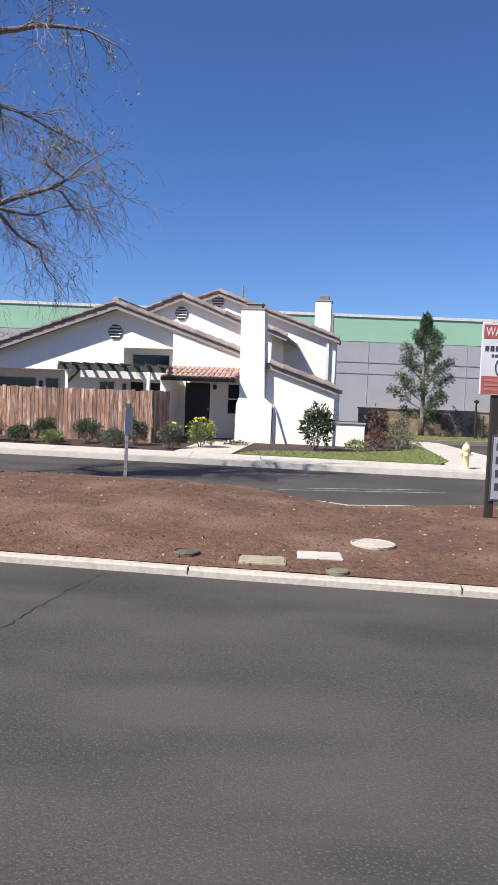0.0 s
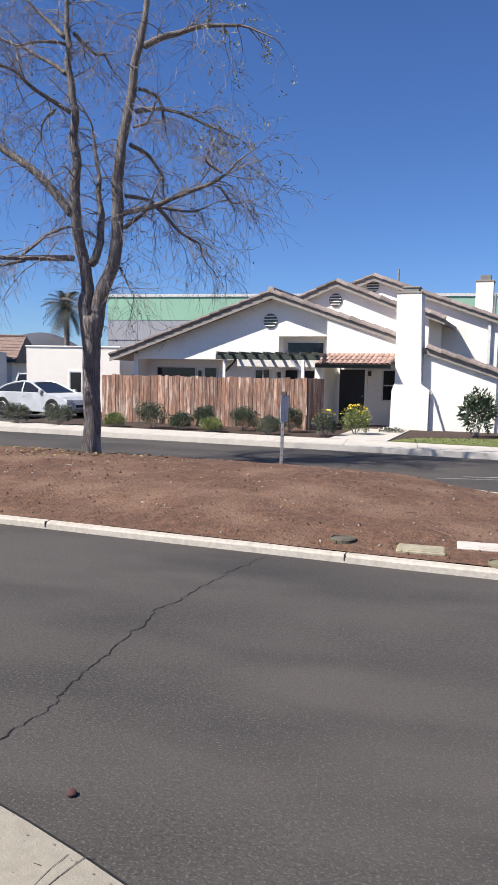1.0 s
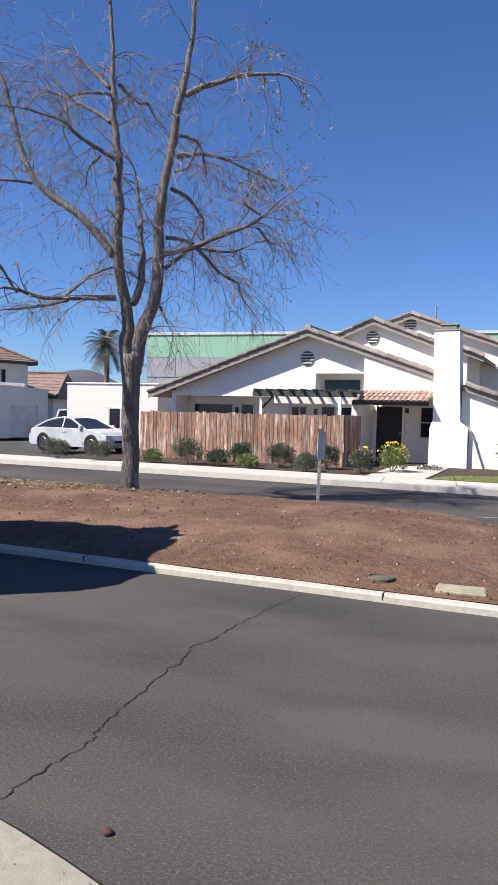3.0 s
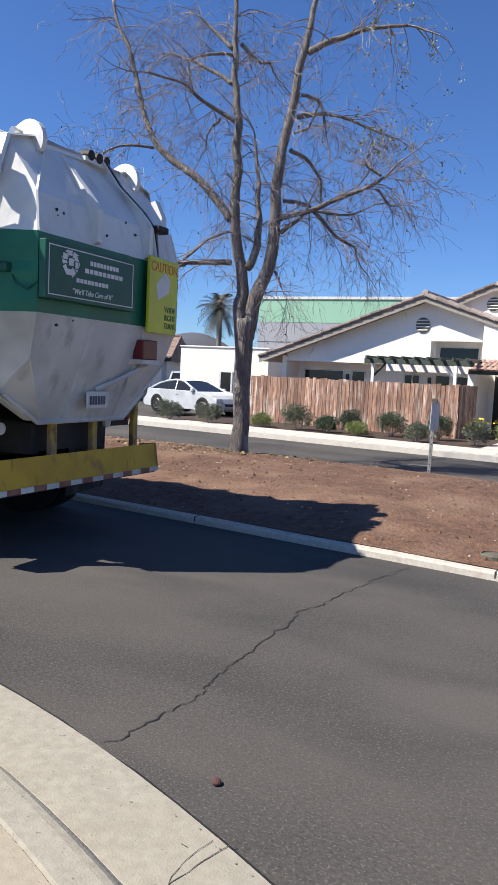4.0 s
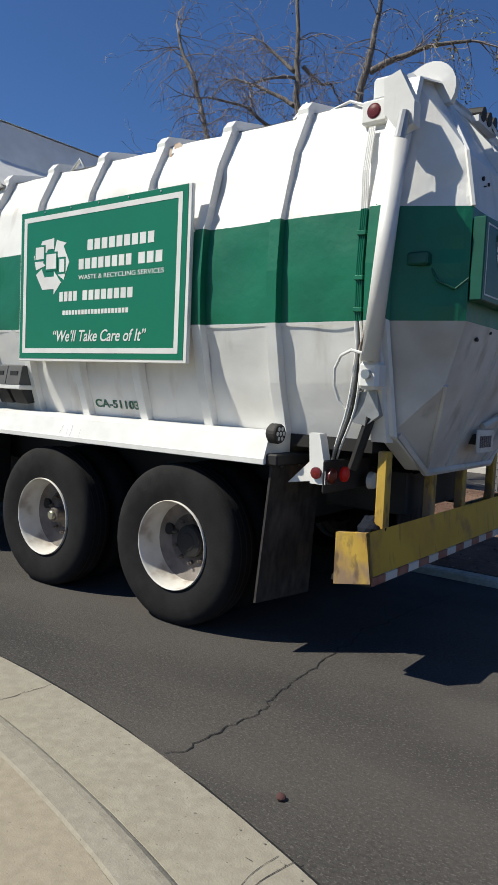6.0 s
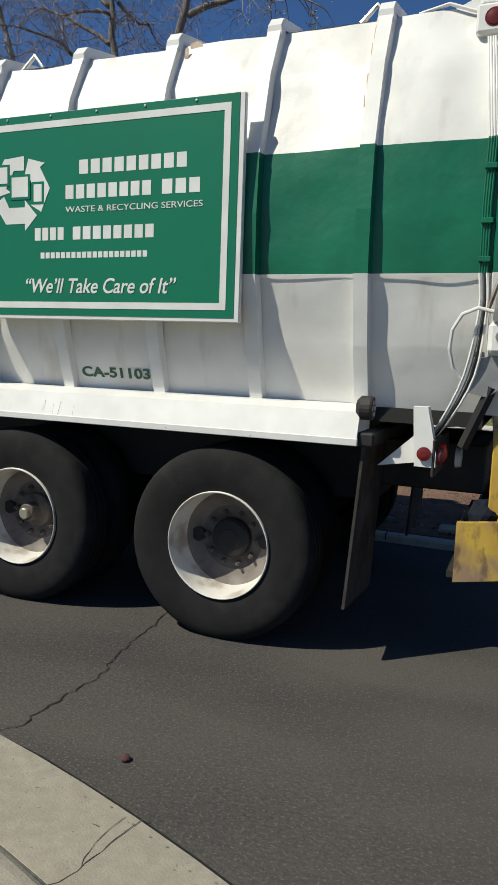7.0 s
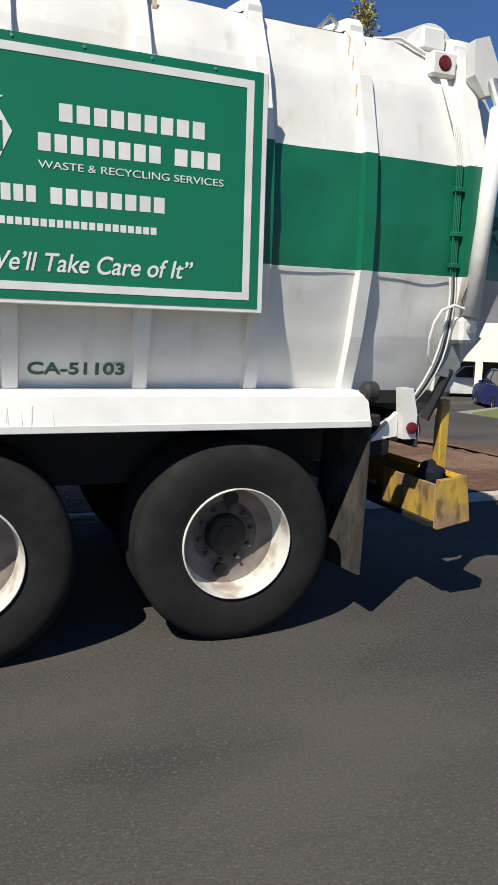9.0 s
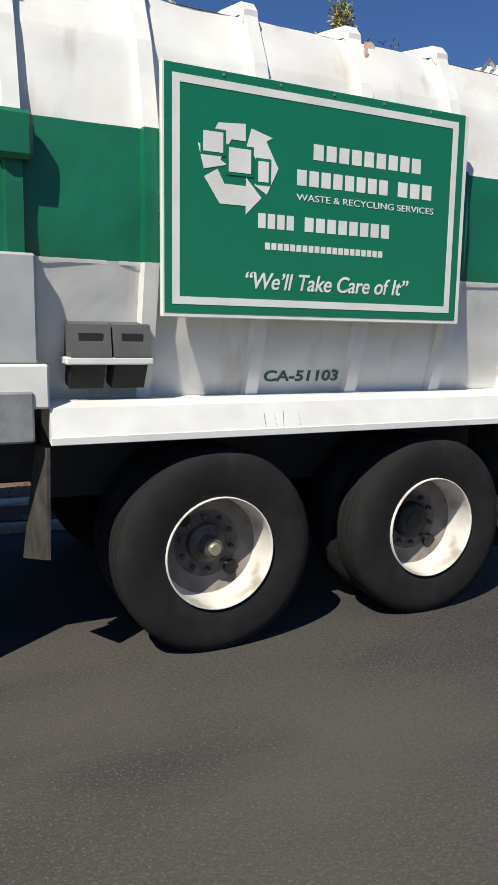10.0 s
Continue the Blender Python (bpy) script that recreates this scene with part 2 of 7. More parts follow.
CLOD = mat("clods", (0.07, 0.04, 0.027), 1.0, col2=(0.12, 0.07, 0.045), scale=3)
PALM = leafy("palm_leaf", (0.045, 0.052, 0.04), (0.07, 0.075, 0.06))
KERBSTONE = mat("kerb_concrete", (0.49, 0.45, 0.385), 0.9, col2=(0.4, 0.36, 0.305), scale=26, bump=0.003, bscale=60, stain=(0.36, 0.315, 0.255), sscale=9.0, sband=(0.55, 0.75), speck=((0.14, 0.12, 0.1), 34, 0.74))
PALE_WALK = mat("pale_concrete", (0.52, 0.485, 0.43), 0.9, col2=(0.45, 0.415, 0.365), scale=6, bump=0.002, bscale=60, stain=(0.38, 0.345, 0.3), sscale=1.1, sband=(0.55, 0.8))


# ---- mesh tools ----
def part(name, bm, material, parent=None, label="", smooth=False, m=None):
    me = bpy.data.meshes.new(name)
    bmesh.ops.recalc_face_normals(bm, faces=bm.faces)
    bm.to_mesh(me)
    bm.free()
    if smooth:
        me.polygons.foreach_set("use_smooth", [True] * len(me.polygons))
    if material:
        me.materials.append(material)
    ob = new(name, me)
    if parent:
        ob.parent = parent
    if m is not None:
        ob.matrix_basis = m
    if label:
        ob["label"] = label
    return ob


def thing(name, m, label, category, group="", kind=""):
    ob = new(name)
    ob.empty_display_size = 0.1
    ob.matrix_basis = m
    return tagged(ob, label, category, group, kind)


def box(x0, x1, y0, y1, z0, z1, bev=0.0, bm=None):
    bm = bm or bmesh.new()
    v = [bm.verts.new((x, y, z)) for z in (z0, z1) for y in (y0, y1) for x in (x0, x1)]
    fs = [bm.faces.new([v[i] for i in q]) for q in ((0, 2, 3, 1), (4, 5, 7, 6), (0, 1, 5, 4), (2, 6, 7, 3), (0, 4, 6, 2), (1, 3, 7, 5))]
    if bev:
        es = list({e for f in fs for e in f.edges})
        bmesh.ops.bevel(bm, geom=es, offset=bev, segments=1, affect="EDGES", clamp_overlap=True)
    return bm


def tube(points, radii, n=8, bm=None, caps=True):
    """A tapered tube along points."""
    bm = bm or bmesh.new()
    pts = [Vector(p) for p in points]
    if not hasattr(radii, "__len__"):
        radii = [radii] * len(pts)
    rings, up = [], None
    for i, p in enumerate(pts):
        d = (pts[min(i + 1, len(pts) - 1)] - pts[max(i - 1, 0)]).normalized()
        if up is None:
            up = Vector((0, 0, 1)) if abs(d.z) < 0.9 else Vector((1, 0, 0))
        a = d.cross(up).normalized()
        up = a.cross(d).normalized()
        rings.append([bm.verts.new(p + (a * math.cos(6.28319 * j / n) + up * math.sin(6.28319 * j / n)) * radii[i]) for j in range(n)])
    for r0, r1 in zip(rings, rings[1:]):
        for j in range(n):
            bm.faces.new((r0[j], r0[(j + 1) % n], r1[(j + 1) % n], r1[j]))
    if caps and n > 2:
        bm.faces.new(rings[0][::-1])
        bm.faces.new(rings[-1])
    return bm


def smooth_line(pts, k=6):
    out = []
    n = len(pts)
    for i in range(n - 1):
        p0, p1, p2, p3 = pts[max(0, i - 1)], pts[i], pts[i + 1], pts[min(n - 1, i + 2)]
        for j in range(k):
            t = j / k
            out.append(0.5 * (2 * p1 + (p2 - p0) * t + (2 * p0 - 5 * p1 + 4 * p2 - p3) * t * t + (3 * p1 - p0 - 3 * p2 + p3) * t ** 3))
    return out + [pts[-1]]


def prism(poly, lo, hi, axis="y", bm=None):
    """A flat outline drawn out along an axis. axis y: outline in x, z; axis z: in x, y; axis x: in y, z."""
    bm = bm or bmesh.new()

    def place(a, b, c):
        return {"y": (a, c, b), "z": (a, b, c), "x": (c, a, b)}[axis]

    r0 = [bm.verts.new(place(a, b, lo)) for a, b in poly]
    r1 = [bm.verts.new(place(a, b, hi)) for a, b in poly]
    bm.faces.new(r0)
    bm.faces.new(r1[::-1])
    for i in range(len(poly)):
        j = (i + 1) % len(poly)
        bm.faces.new((r0[i], r0[j], r1[j], r1[i]))
    return bm


def lathe(profile, axis="y", n=28, bm=None):
    """profile: (radius, along) turned round an axis."""
    bm = bm or bmesh.new()
    rings = []
    for r, a in profile:
        ring = []
        for j in range(n):
            c, s = r * math.cos(6.28319 * j / n), r * math.sin(6.28319 * j / n)
            ring.append(bm.verts.new({"y": (c, a, s), "z": (c, s, a), "x": (a, c, s)}[axis]))
        rings.append(ring)
    for r0, r1 in zip(rings, rings[1:]):
        for j in range(n):
            bm.faces.new((r0[j], r0[(j + 1) % n], r1[(j + 1) % n], r1[j]))
    return bm


def quads(rows, bm=None):
    """A skin over rows of points."""
    bm = bm or bmesh.new()
    vs = [[bm.verts.new(p) for p in row] for row in rows]
    for a, b in zip(vs, vs[1:]):
        for i in range(len(a) - 1):
            bm.faces.new((a[i], a[i + 1], b[i + 1], b[i]))
    return bm


def lettering(name, body, size, material, parent, m, width=None, align="LEFT", shear=0.0, label="", bold=0.0):
    cu = bpy.data.curves.new(name, "FONT")
    cu.body, cu.size, cu.align_x, cu.extrude, cu.shear, cu.offset = body, size, align, 0.0015, shear, bold
    tmp = new(name, cu)
    bpy.context.view_layer.update()
    if width and tmp.dimensions.x > 0:
        k = width / tmp.dimensions.x
    else:
        k = 1
    me = bpy.data.meshes.new_from_object(tmp.evaluated_get(bpy.context.evaluated_depsgraph_get()))
    bpy.data.objects.remove(tmp)
    me.transform(Matrix.Diagonal((k, 1, 1, 1)))
    me.materials.clear()
    me.materials.append(material)
    ob = new(name, me)
    ob.parent = parent
    ob.matrix_basis = m
    if label:
        ob["label"] = label
    return ob


# ---- ground, roads, kerbs ----
def step(a, b, x):
    t = min(1.0, max(0.0, (x - a) / (b - a)))
    return t * t * (3 - 2 * t)


def road_z(x, y):
    """The far street lies a little lower than the near one, and both fall away to the east."""
    return -0.2 * step(7.5, 13.0, y + 0.16 * x) - 1.35 * step(11.0, 24.0, x)


def far_kerb(x):
    return 17.35 - 0.165 * x


def sheet(name, x0, x1, y0, y1, nx, ny, height):
    return quads([[(x0 + (x1 - x0) * i / nx, y0 + (y1 - y0) * j / ny, height(x0 + (x1 - x0) * i / nx, y0 + (y1 - y0) * j / ny)) for i in range(nx + 1)] for j in range(ny + 1)])


ground = part("ground", sheet("ground", -900, 900, -900, 900, 4, 4, lambda x, y: -1.9), EARTH)
tagged(ground, "dry brown earth reaching to the horizon", "ground", kind="structure")
road = part("road", sheet("road", -70, 70, -40, 48, 70, 88, road_z), ASPHALT, smooth=True)
tagged(road, "dark grey worn asphalt road with a long crack", "road", kind="structure")

# the crack that wanders across the near street
rng = random.Random(4)
bm = bmesh.new()
crack_line = [(-1.64, 2.42), (-1.58, 2.64), (-1.5, 3.05), (-1.53, 3.3), (-1.5, 3.7), (-1.47, 4.5), (-1.34, 5.05), (-1.2, 5.6), (-1.04, 6.12)]
left, right = [], []
for (xa, ya), (xb, yb) in zip(crack_line, crack_line[1:]):
    for k in range(16):
        f = k / 16
        y = ya + (yb - ya) * f
        x = xa + (xb - xa) * f + 0.05 * noise.noise(Vector((0, y * 3.7, 0))) + 0.04 * noise.noise(Vector((4, y * 11, 0))) + rng.uniform(-0.008, 0.008)
        w = 0.0018 + 0.003 * abs(noise.noise(Vector((9, y * 5, 0)))) + rng.uniform(0, 0.002)
        left.append((x - w, y, 0.004)), right.append((x + w, y, 0.004))
part("crack", quads([left, right], bm), CRACK, road, "thin dark crack")
bm = bmesh.new()
for xa, ya, xb, yb in ((0.79, 13.33, 4.06, 13.74), (1.29, 13.68, 3.86, 14.09), (-2.86, 15.46, -2.3, 15.6)):
    quads([[(xa, ya - 0.035, road_z(xa, ya) + 0.006), (xb, yb - 0.035, road_z(xb, yb) + 0.006)], [(xa, ya + 0.035, road_z(xa, ya) + 0.006), (xb, yb + 0.035, road_z(xb, yb) + 0.006)]], bm)
part("painted_line", bm, mat("worn_line", (0.34, 0.34, 0.33), 0.9, col2=(0.16, 0.16, 0.155), scale=8), road, "thin worn white line")

# the near corner: gutter, kerb and walk round an arc
CX, CY, CR = -4.7, -5.77, 8.7


def corner(r):
    """Points along the corner's arc at radius r, with straight runs on both sides."""
    a0, a1 = radians(98.5), radians(-10)
    t0 = Vector((-math.sin(a0), math.cos(a0), 0))
    t1 = Vector((math.sin(a1), -math.cos(a1), 0))
    first = Vector((CX + r * math.cos(a0), CY + r * math.sin(a0), 0))
    last = Vector((CX + r * math.cos(a1), CY + r * math.sin(a1), 0))
    pts = [first + t0 * d for d in (30, 12, 5, 2.2)]
    pts += [Vector((CX + r * math.cos(a0 + (a1 - a0) * i / 60), CY + r * math.sin(a0 + (a1 - a0) * i / 60), 0)) for i in range(61)]
    return pts + [last + t1 * d for d in (4, 14, 30)]


def band(profile, jag=0.0):
    """profile: (radius, height) from the road inwards."""
    rows = []
    for i, (r, z) in enumerate(profile):
        row = corner(r)
        for p in row:
            p.z = z
            if i == 0 and jag:
                q = noise.noise(p * 3.1) * jag
                p.x += q * 0.4
                p.y += q
        rows.append(row)
    return quads(rows)


gutter = part("gutter", band([(CR, -0.03), (CR, 0.018), (CR - 0.37, 0.02), (CR - 0.39, 0.0)], 0.03), CONCRETE)
tagged(gutter, "pale concrete gutter with a ragged broken edge", "gutter", kind="structure")
kerb = part("kerb", band([(CR - 0.365, 0.012), (CR - 0.4, 0.045), (CR - 0.425, 0.082), (CR - 0.445, 0.096), (CR - 0.475, 0.102), (CR - 0.58, 0.105), (CR - 0.592, 0.098), (CR - 0.594, 0.05)]), CONCRETE)
tagged(kerb, "low pale concrete kerb round the street corner", "kerb", kind="structure")
# grime and broken asphalt along the gutter's edge, joints and cracks in the concrete
edge, outer = corner(CR + 0.012), corner(CR - 0.012)
rows = [[], []]
for i, (p, q) in enumerate(zip(edge, outer)):
    k = 0.012 * noise.noise(p * 5.3) + 0.012 * noise.noise(p * 1.7)
    rows[0].append((p.x + k * 0.4, p.y + k + 0.008, 0.0045))
    rows[1].append((q.x + k * 0.3, q.y + k * 0.8 + 0.004, 0.0165))
part("edge_grime", quads(rows), CRACK, gutter, "dark grime along the edge")


def hairline(pts, z, w, parent, name="crack"):
    rg = random.Random(len(pts) + int(abs(pts[0][0]) * 100))
    a, b = [], []
    for (xa, ya), (xb, yb) in zip(pts, pts[1:]):
        n = max(2, int(math.hypot(xb - xa, yb - ya) / 0.03))
        d = math.hypot(xb - xa, yb - ya)
        nx, ny = -(yb - ya) / d, (xb - xa) / d
        for k in range(n):
            f, o, h = k / n, rg.uniform(-0.006, 0.006), w * rg.uniform(0.3, 0.8)
            x, y = xa + (xb - xa) * f + nx * o, ya + (yb - ya) * f + ny * o
            a.append((x + nx * h, y + ny * h, z)), b.append((x - nx * h, y - ny * h, z))
    part(name, quads([a, b]), HAIR, parent)


hairline([(-1.1, 1.62), (-1.0, 1.72), (-0.95, 1.84), (-0.92, 1.94), (-0.86, 2.1)], 0.0212, 0.0026, gutter)
for a in (75.5, 28.0):
    c, s = math.cos(radians(a)), math.sin(radians(a))
    hairline([(CX + (CR - 0.01) * c, CY + (CR - 0.01) * s), (CX + (CR - 0.37) * c, CY + (CR - 0.37) * s)], 0.0214, 0.0035, gutter, "joint")
    hairline([(CX + (CR - 0.45) * c, CY + (CR - 0.45) * s), (CX + (CR - 0.58) * c, CY + (CR - 0.58) * s)], 0.1065, 0.0035, kerb, "joint")
for pts in ([(-0.97, 1.8), (-0.98, 1.9), (-0.965, 1.99), (-0.93, 2.08)], [(-1.03, 1.98), (-0.97, 1.97)]):
    hairline(pts, 0.0213, 0.0018, gutter)
bm = bmesh.new()
rg = random.Random(2)
for i in range(34):
    a, d = radians(rg.gauss(62, 6)), abs(rg.gauss(0, 0.05))
    x, y, s = CX + (CR - 0.015 - d) * math.cos(a), CY + (CR - 0.015 - d) * math.sin(a), rg.uniform(0.003, 0.008)
    bm.faces.new([bm.verts.new((x + s * rg.uniform(0.5, 1.3) * math.cos(k), y + s * rg.uniform(0.4, 1) * math.sin(k), 0.0205)) for k in (0, 1.2, 2.5, 3.8, 5)])
tagged(part("spalling", bm, mat("spalled_grey", (0.22, 0.2, 0.16), 0.95, col2=(0.15, 0.135, 0.11), scale=20), gutter, "dark spalled chips in the concrete"), kind="stuff")
pavement = new("pavement")
tagged(pavement, "tan concrete pavement slabs", "pavement", kind="structure")
rin, rout = CR - 2.7, CR - 0.598
arc = corner(1.0)


def slab(i0, i1, ra, rb):
    outer, inner = corner(rb)[i0:i1 + 1], corner(ra)[i0:i1 + 1]
    bm = bmesh.new()
    for rows in (([(p.x, p.y, 0.107) for p in outer], [(p.x, p.y, 0.107) for p in inner]), ([(p.x, p.y, 0.0) for p in outer], [(p.x, p.y, 0.107) for p in outer])):
        quads(rows, bm)
    part("slab", bm, WALKWAY, pavement)


for i in range(4, 64, 10):
    slab(i, i + 10, rin, rout)
slab(0, 1, rin, rout), slab(1, 2, rin, rout), slab(2, 4, rin, rout), slab(64, 65, rin, rout), slab(65, 67, rin, rout)
part("yard", band([(rin - 0.01, 0.09), (1.0, 0.09)]), GRASS, pavement, "lawn behind the pavement")

# the dirt island between the two streets
NEAR = [(-34, 11.4), (-12, 7.95), (-6, 6.97), (-2, 6.32), (0.2, 5.98), (2.3, 5.68), (4.6, 5.4), (6.2, 5.35), (7.2, 5.75)]
FAR = [(-34, 19.0), (-12, 14.85), (-8, 14.3), (-4, 13.75), (-2, 13.45), (-0.1, 13.1), (0.24, 13.04), (1.06, 11.83), (1.79, 11.11), (4.13, 11.78), (7.0, 11.20)]


def along(line, x):
    for (xa, ya), (xb, yb) in zip(line, line[1:]):
        if x <= xb:
            f = (x - xa) / (xb - xa)
            return ya + (yb - ya) * f
    return line[-1][1]


COVERS = [(-0.39, 6.47, 0.2), (1.43, 7.15, 0.34), (0.93, 6.06, 0.17), (0.3, 6.33, 0.32), (0.83, 6.55, 0.34)]


def island_z(x, y):
    a, b = along(NEAR, x) + 0.15, along(FAR, min(x, 7.0)) - 0.15
    f = min(1, max(0, (y - a) / max(0.2, b - a)))
    base = 0.08 + (-0.1 - 0.08) * f
    h = 0.24 * math.sin(math.pi * f) ** 0.8 * (1 - 0.75 * step(-1.5, 2.5, x))
    n = noise.noise(Vector((x * 0.8, y * 0.8, 0))) * 0.035 + noise.noise(Vector((x * 3.0, y * 3.0, 2))) * 0.03 + noise.noise(Vector((x * 8, y * 8, 5))) * 0.02
    for cx, cy, r in COVERS:
        n *= step(r * 0.8, r * 1.7, math.hypot(x - cx, y - cy))
    return base + h + n * min(1, 6 * f * (1 - f) + 0.15)


rows = []
NX, NY = 420, 64
for j in range(NY + 1):
    row = []
    for i in range(NX + 1):
        f = i / NX
        x = -34 + 41.1 * (1 - (1 - f) ** 1.8)
        a, b = along(NEAR, x) + 0.105, along(FAR, min(x, 7.0)) - 0.105
        y = a + (b - a) * j / NY
        row.append((x, y, island_z(x, y)))
    rows.append(row)
island = part("dirt_island", quads(rows), DIRT, smooth=True)
tagged(island, "bare reddish-brown dirt island with gravel and twigs", "ground", kind="structure")


def kerb_run(line, inward, zf):
    """A kerb with a rounded face along a line; inward: the side on which the island lies."""
    bm = bmesh.new()
    fine = []
    for (xa, ya), (xb, yb) in zip(line, line[1:]):
        k = max(1, int(math.hypot(xb - xa, yb - ya) / 0.6))
        fine += [(xa + (xb - xa) * i / k, ya + (yb - ya) * i / k) for i in range(k)]
    fine.append(line[-1])
    rows = []
    for off, dz in ((0.0, -0.05), (0.012, 0.05), (0.03, 0.068), (0.105, 0.073), (0.115, 0.0)):
        row = []
        for i, (x, y) in enumerate(fine):
            xa, ya = fine[max(0, i - 1)]
            xb, yb = fine[min(len(fine) - 1, i + 1)]
            d = math.hypot(xb - xa, yb - ya)
            nx, ny = -(yb - ya) / d * inward, (xb - xa) / d * inward
            wob = noise.noise(Vector((x, y, off * 30))) * 0.008
            row.append((x + nx * (off + wob), y + ny * (off + wob), zf(x, y) + dz + wob * 0.5))
        rows.append(row)
    return quads(rows, bm)


k1 = tagged(part("kerb", kerb_run(NEAR, 1, lambda x, y: 0), KERBSTONE, smooth=False), "pale chipped concrete kerb before the dirt island", "kerb", kind="structure")
k2 = tagged(part("kerb", kerb_run(FAR, -1, road_z), KERBSTONE), "pale concrete kerb behind the dirt island", "kerb", kind="structure")
# open joints across the kerb before the island
for x in (-9.4, -6.4, -3.4, -0.35, 1.9, 4.6):
    y = along(NEAR, x)
    j = part("joint", prism([(-0.004, 0.02), (-0.004, 0.0745), (0.004, 0.0745), (0.004, 0.02)], 0.006, 0.108, "y"), HAIR, k1)
    j.matrix_basis = pose(x, y, 0, 0, 0, -8)
k3 = tagged(part("kerb", kerb_run([(7.2, 5.75), (7.9, 6.8), (8.1, 8.0), (7.8, 9.6), (7.0, FAR[-1][1])], 1, road_z), KERBSTONE), "pale concrete kerb round the island's end", "kerb", kind="structure")
bm = bmesh.new()
tip = bm.verts.new((7.0, 7.9, 0.12))
ring = [bm.verts.new(p) for p in ((7.05, 5.8, 0.1), (7.78, 6.8, 0.1), (7.98, 8.0, 0.06), (7.68, 9.55, 0.0), (6.98, FAR[-1][1] - 0.13, -0.06))]
for a, b in zip(ring, ring[1:]):
    bm.faces.new((tip, a, b))
part("island_end", bm, DIRT, island)

# loose gravel, twigs and leaves on the dirt
rng = random.Random(11)
bm = bmesh.new()
for i in range(600):
    x = rng.uniform(-9, 5.0)
    a, b = along(NEAR, x) + 0.2, along(FAR, x) - 0.2
    y = a + (b - a) * rng.random()
    s = rng.choice((0.006, 0.007, 0.009, 0.011, 0.014, 0.02))
    c = Vector((x, y, island_z(x, y) + s * 0.3))
    low = [bm.verts.new(c + Vector((s * rng.uniform(0.7, 1.2) * math.cos(k * 1.257), s * rng.uniform(0.7, 1.2) * math.sin(k * 1.257), -s * 0.3))) for k in range(5)]
    mid = [bm.verts.new(v.co + Vector(((c.x - v.co.x) * 0.35, (c.y - v.co.y) * 0.35, s * rng.uniform(0.5, 0.8)))) for v in low]
    bm.faces.new(mid)
    for k in range(5):
        bm.faces.new((low[k], low[(k + 1) % 5], mid[(k + 1) % 5], mid[k]))
clods = bmesh.new()
for i in range(1800):
    x = rng.uniform(-10, 6.5)
    a, b = along(NEAR, x) + 0.16, along(FAR, x) - 0.2
    y = a + (b - a) * rng.random() ** 1.3
    s = rng.choice((0.01, 0.014, 0.018, 0.024, 0.034))
    c = Vector((x, y, island_z(x, y)))
    vs = [clods.verts.new(c + Vector((s * rng.uniform(0.6, 1.3) * math.cos(k * 1.257), s * rng.uniform(0.6, 1.3) * math.sin(k * 1.257), -s * 0.2))) for k in range(5)]
    top = clods.verts.new(c + Vector((s * rng.uniform(-0.4, 0.4), s * rng.uniform(-0.4, 0.4), s * rng.uniform(0.5, 0.9))))
    for k in range(5):
        clods.faces.new((vs[k], vs[(k + 1) % 5], top))
tagged(part("clods", clods, CLOD), "crumbled dark clods of earth on the dirt island", "earth", kind="stuff")
tagged(part("gravel", bm, ROCK), "scattered pale pebbles on the dirt island", "gravel", kind="stuff")
bm = bmesh.new()
for i in range(260):
    x = rng.uniform(-9, 6)
    a, b = along(NEAR, x) + 0.2, along(FAR, x) - 0.2
    y = a + (b - a) * rng.random()
    an, le = rng.uniform(0, 6.3), rng.uniform(0.03, 0.22)
    p0 = Vector((x, y, island_z(x, y) + 0.012))
    xe, ye = x + le * math.cos(an), y + le * math.sin(an) * 0.6
    tube([p0, (xe, ye, island_z(xe, ye) + rng.uniform(0.005, 0.03))], rng.uniform(0.0015, 0.0035), 3, bm)
tagged(part("twigs", bm, mat("dry_stem", (0.2, 0.14, 0.1), 0.9)), "dry twigs and stems lying on the dirt", "twigs", kind="stuff")
bm = bmesh.new()
for i in range(500):
    x = rng.gauss(-7.0, 1.6)
    a, b = along(NEAR, x) + 0.4, along(FAR, x) - 0.25
    y = a + (b - a) * rng.uniform(0.45, 1)
    c = Vector((x, y, island_z(x, y) + 0.012))
    s, an = rng.uniform(0.02, 0.045), rng.uniform(0, 6.3)
    u, w = Vector((math.cos(an), math.sin(an), rng.uniform(-0.4, 0.4))) * s, Vector((-math.sin(an), math.cos(an), rng.uniform(-0.3, 0.5))) * s * 0.7
    bm.faces.new([bm.verts.new(c + q) for q in (u, w, -u, -w)])
tagged(part("fallen_leaves", bm, leafy("dry_leaf", (0.28, 0.2, 0.08), (0.2, 0.17, 0.06))), "dry fallen leaves under the tree", "leaves", kind="stuff")

# lids and slabs let into the dirt
def lid(x, y, r, label, material):
    z = island_z(x, y) + 0.004
    t = thing("utility_lid", pose(x, y, z), label, "utility cover", "covers in the dirt")
    part("rim", lathe([(r, -0.05), (r, 0.016), (r * 0.93, 0.02), (r * 0.9, 0.006), (r * 0.86, 0.006)], "z", 24), material, t)
    part("cover", lathe([(r * 0.87, 0.0), (r * 0.87, 0.012), (r * 0.5, 0.016), (0.001, 0.017)], "z", 24), material, t)


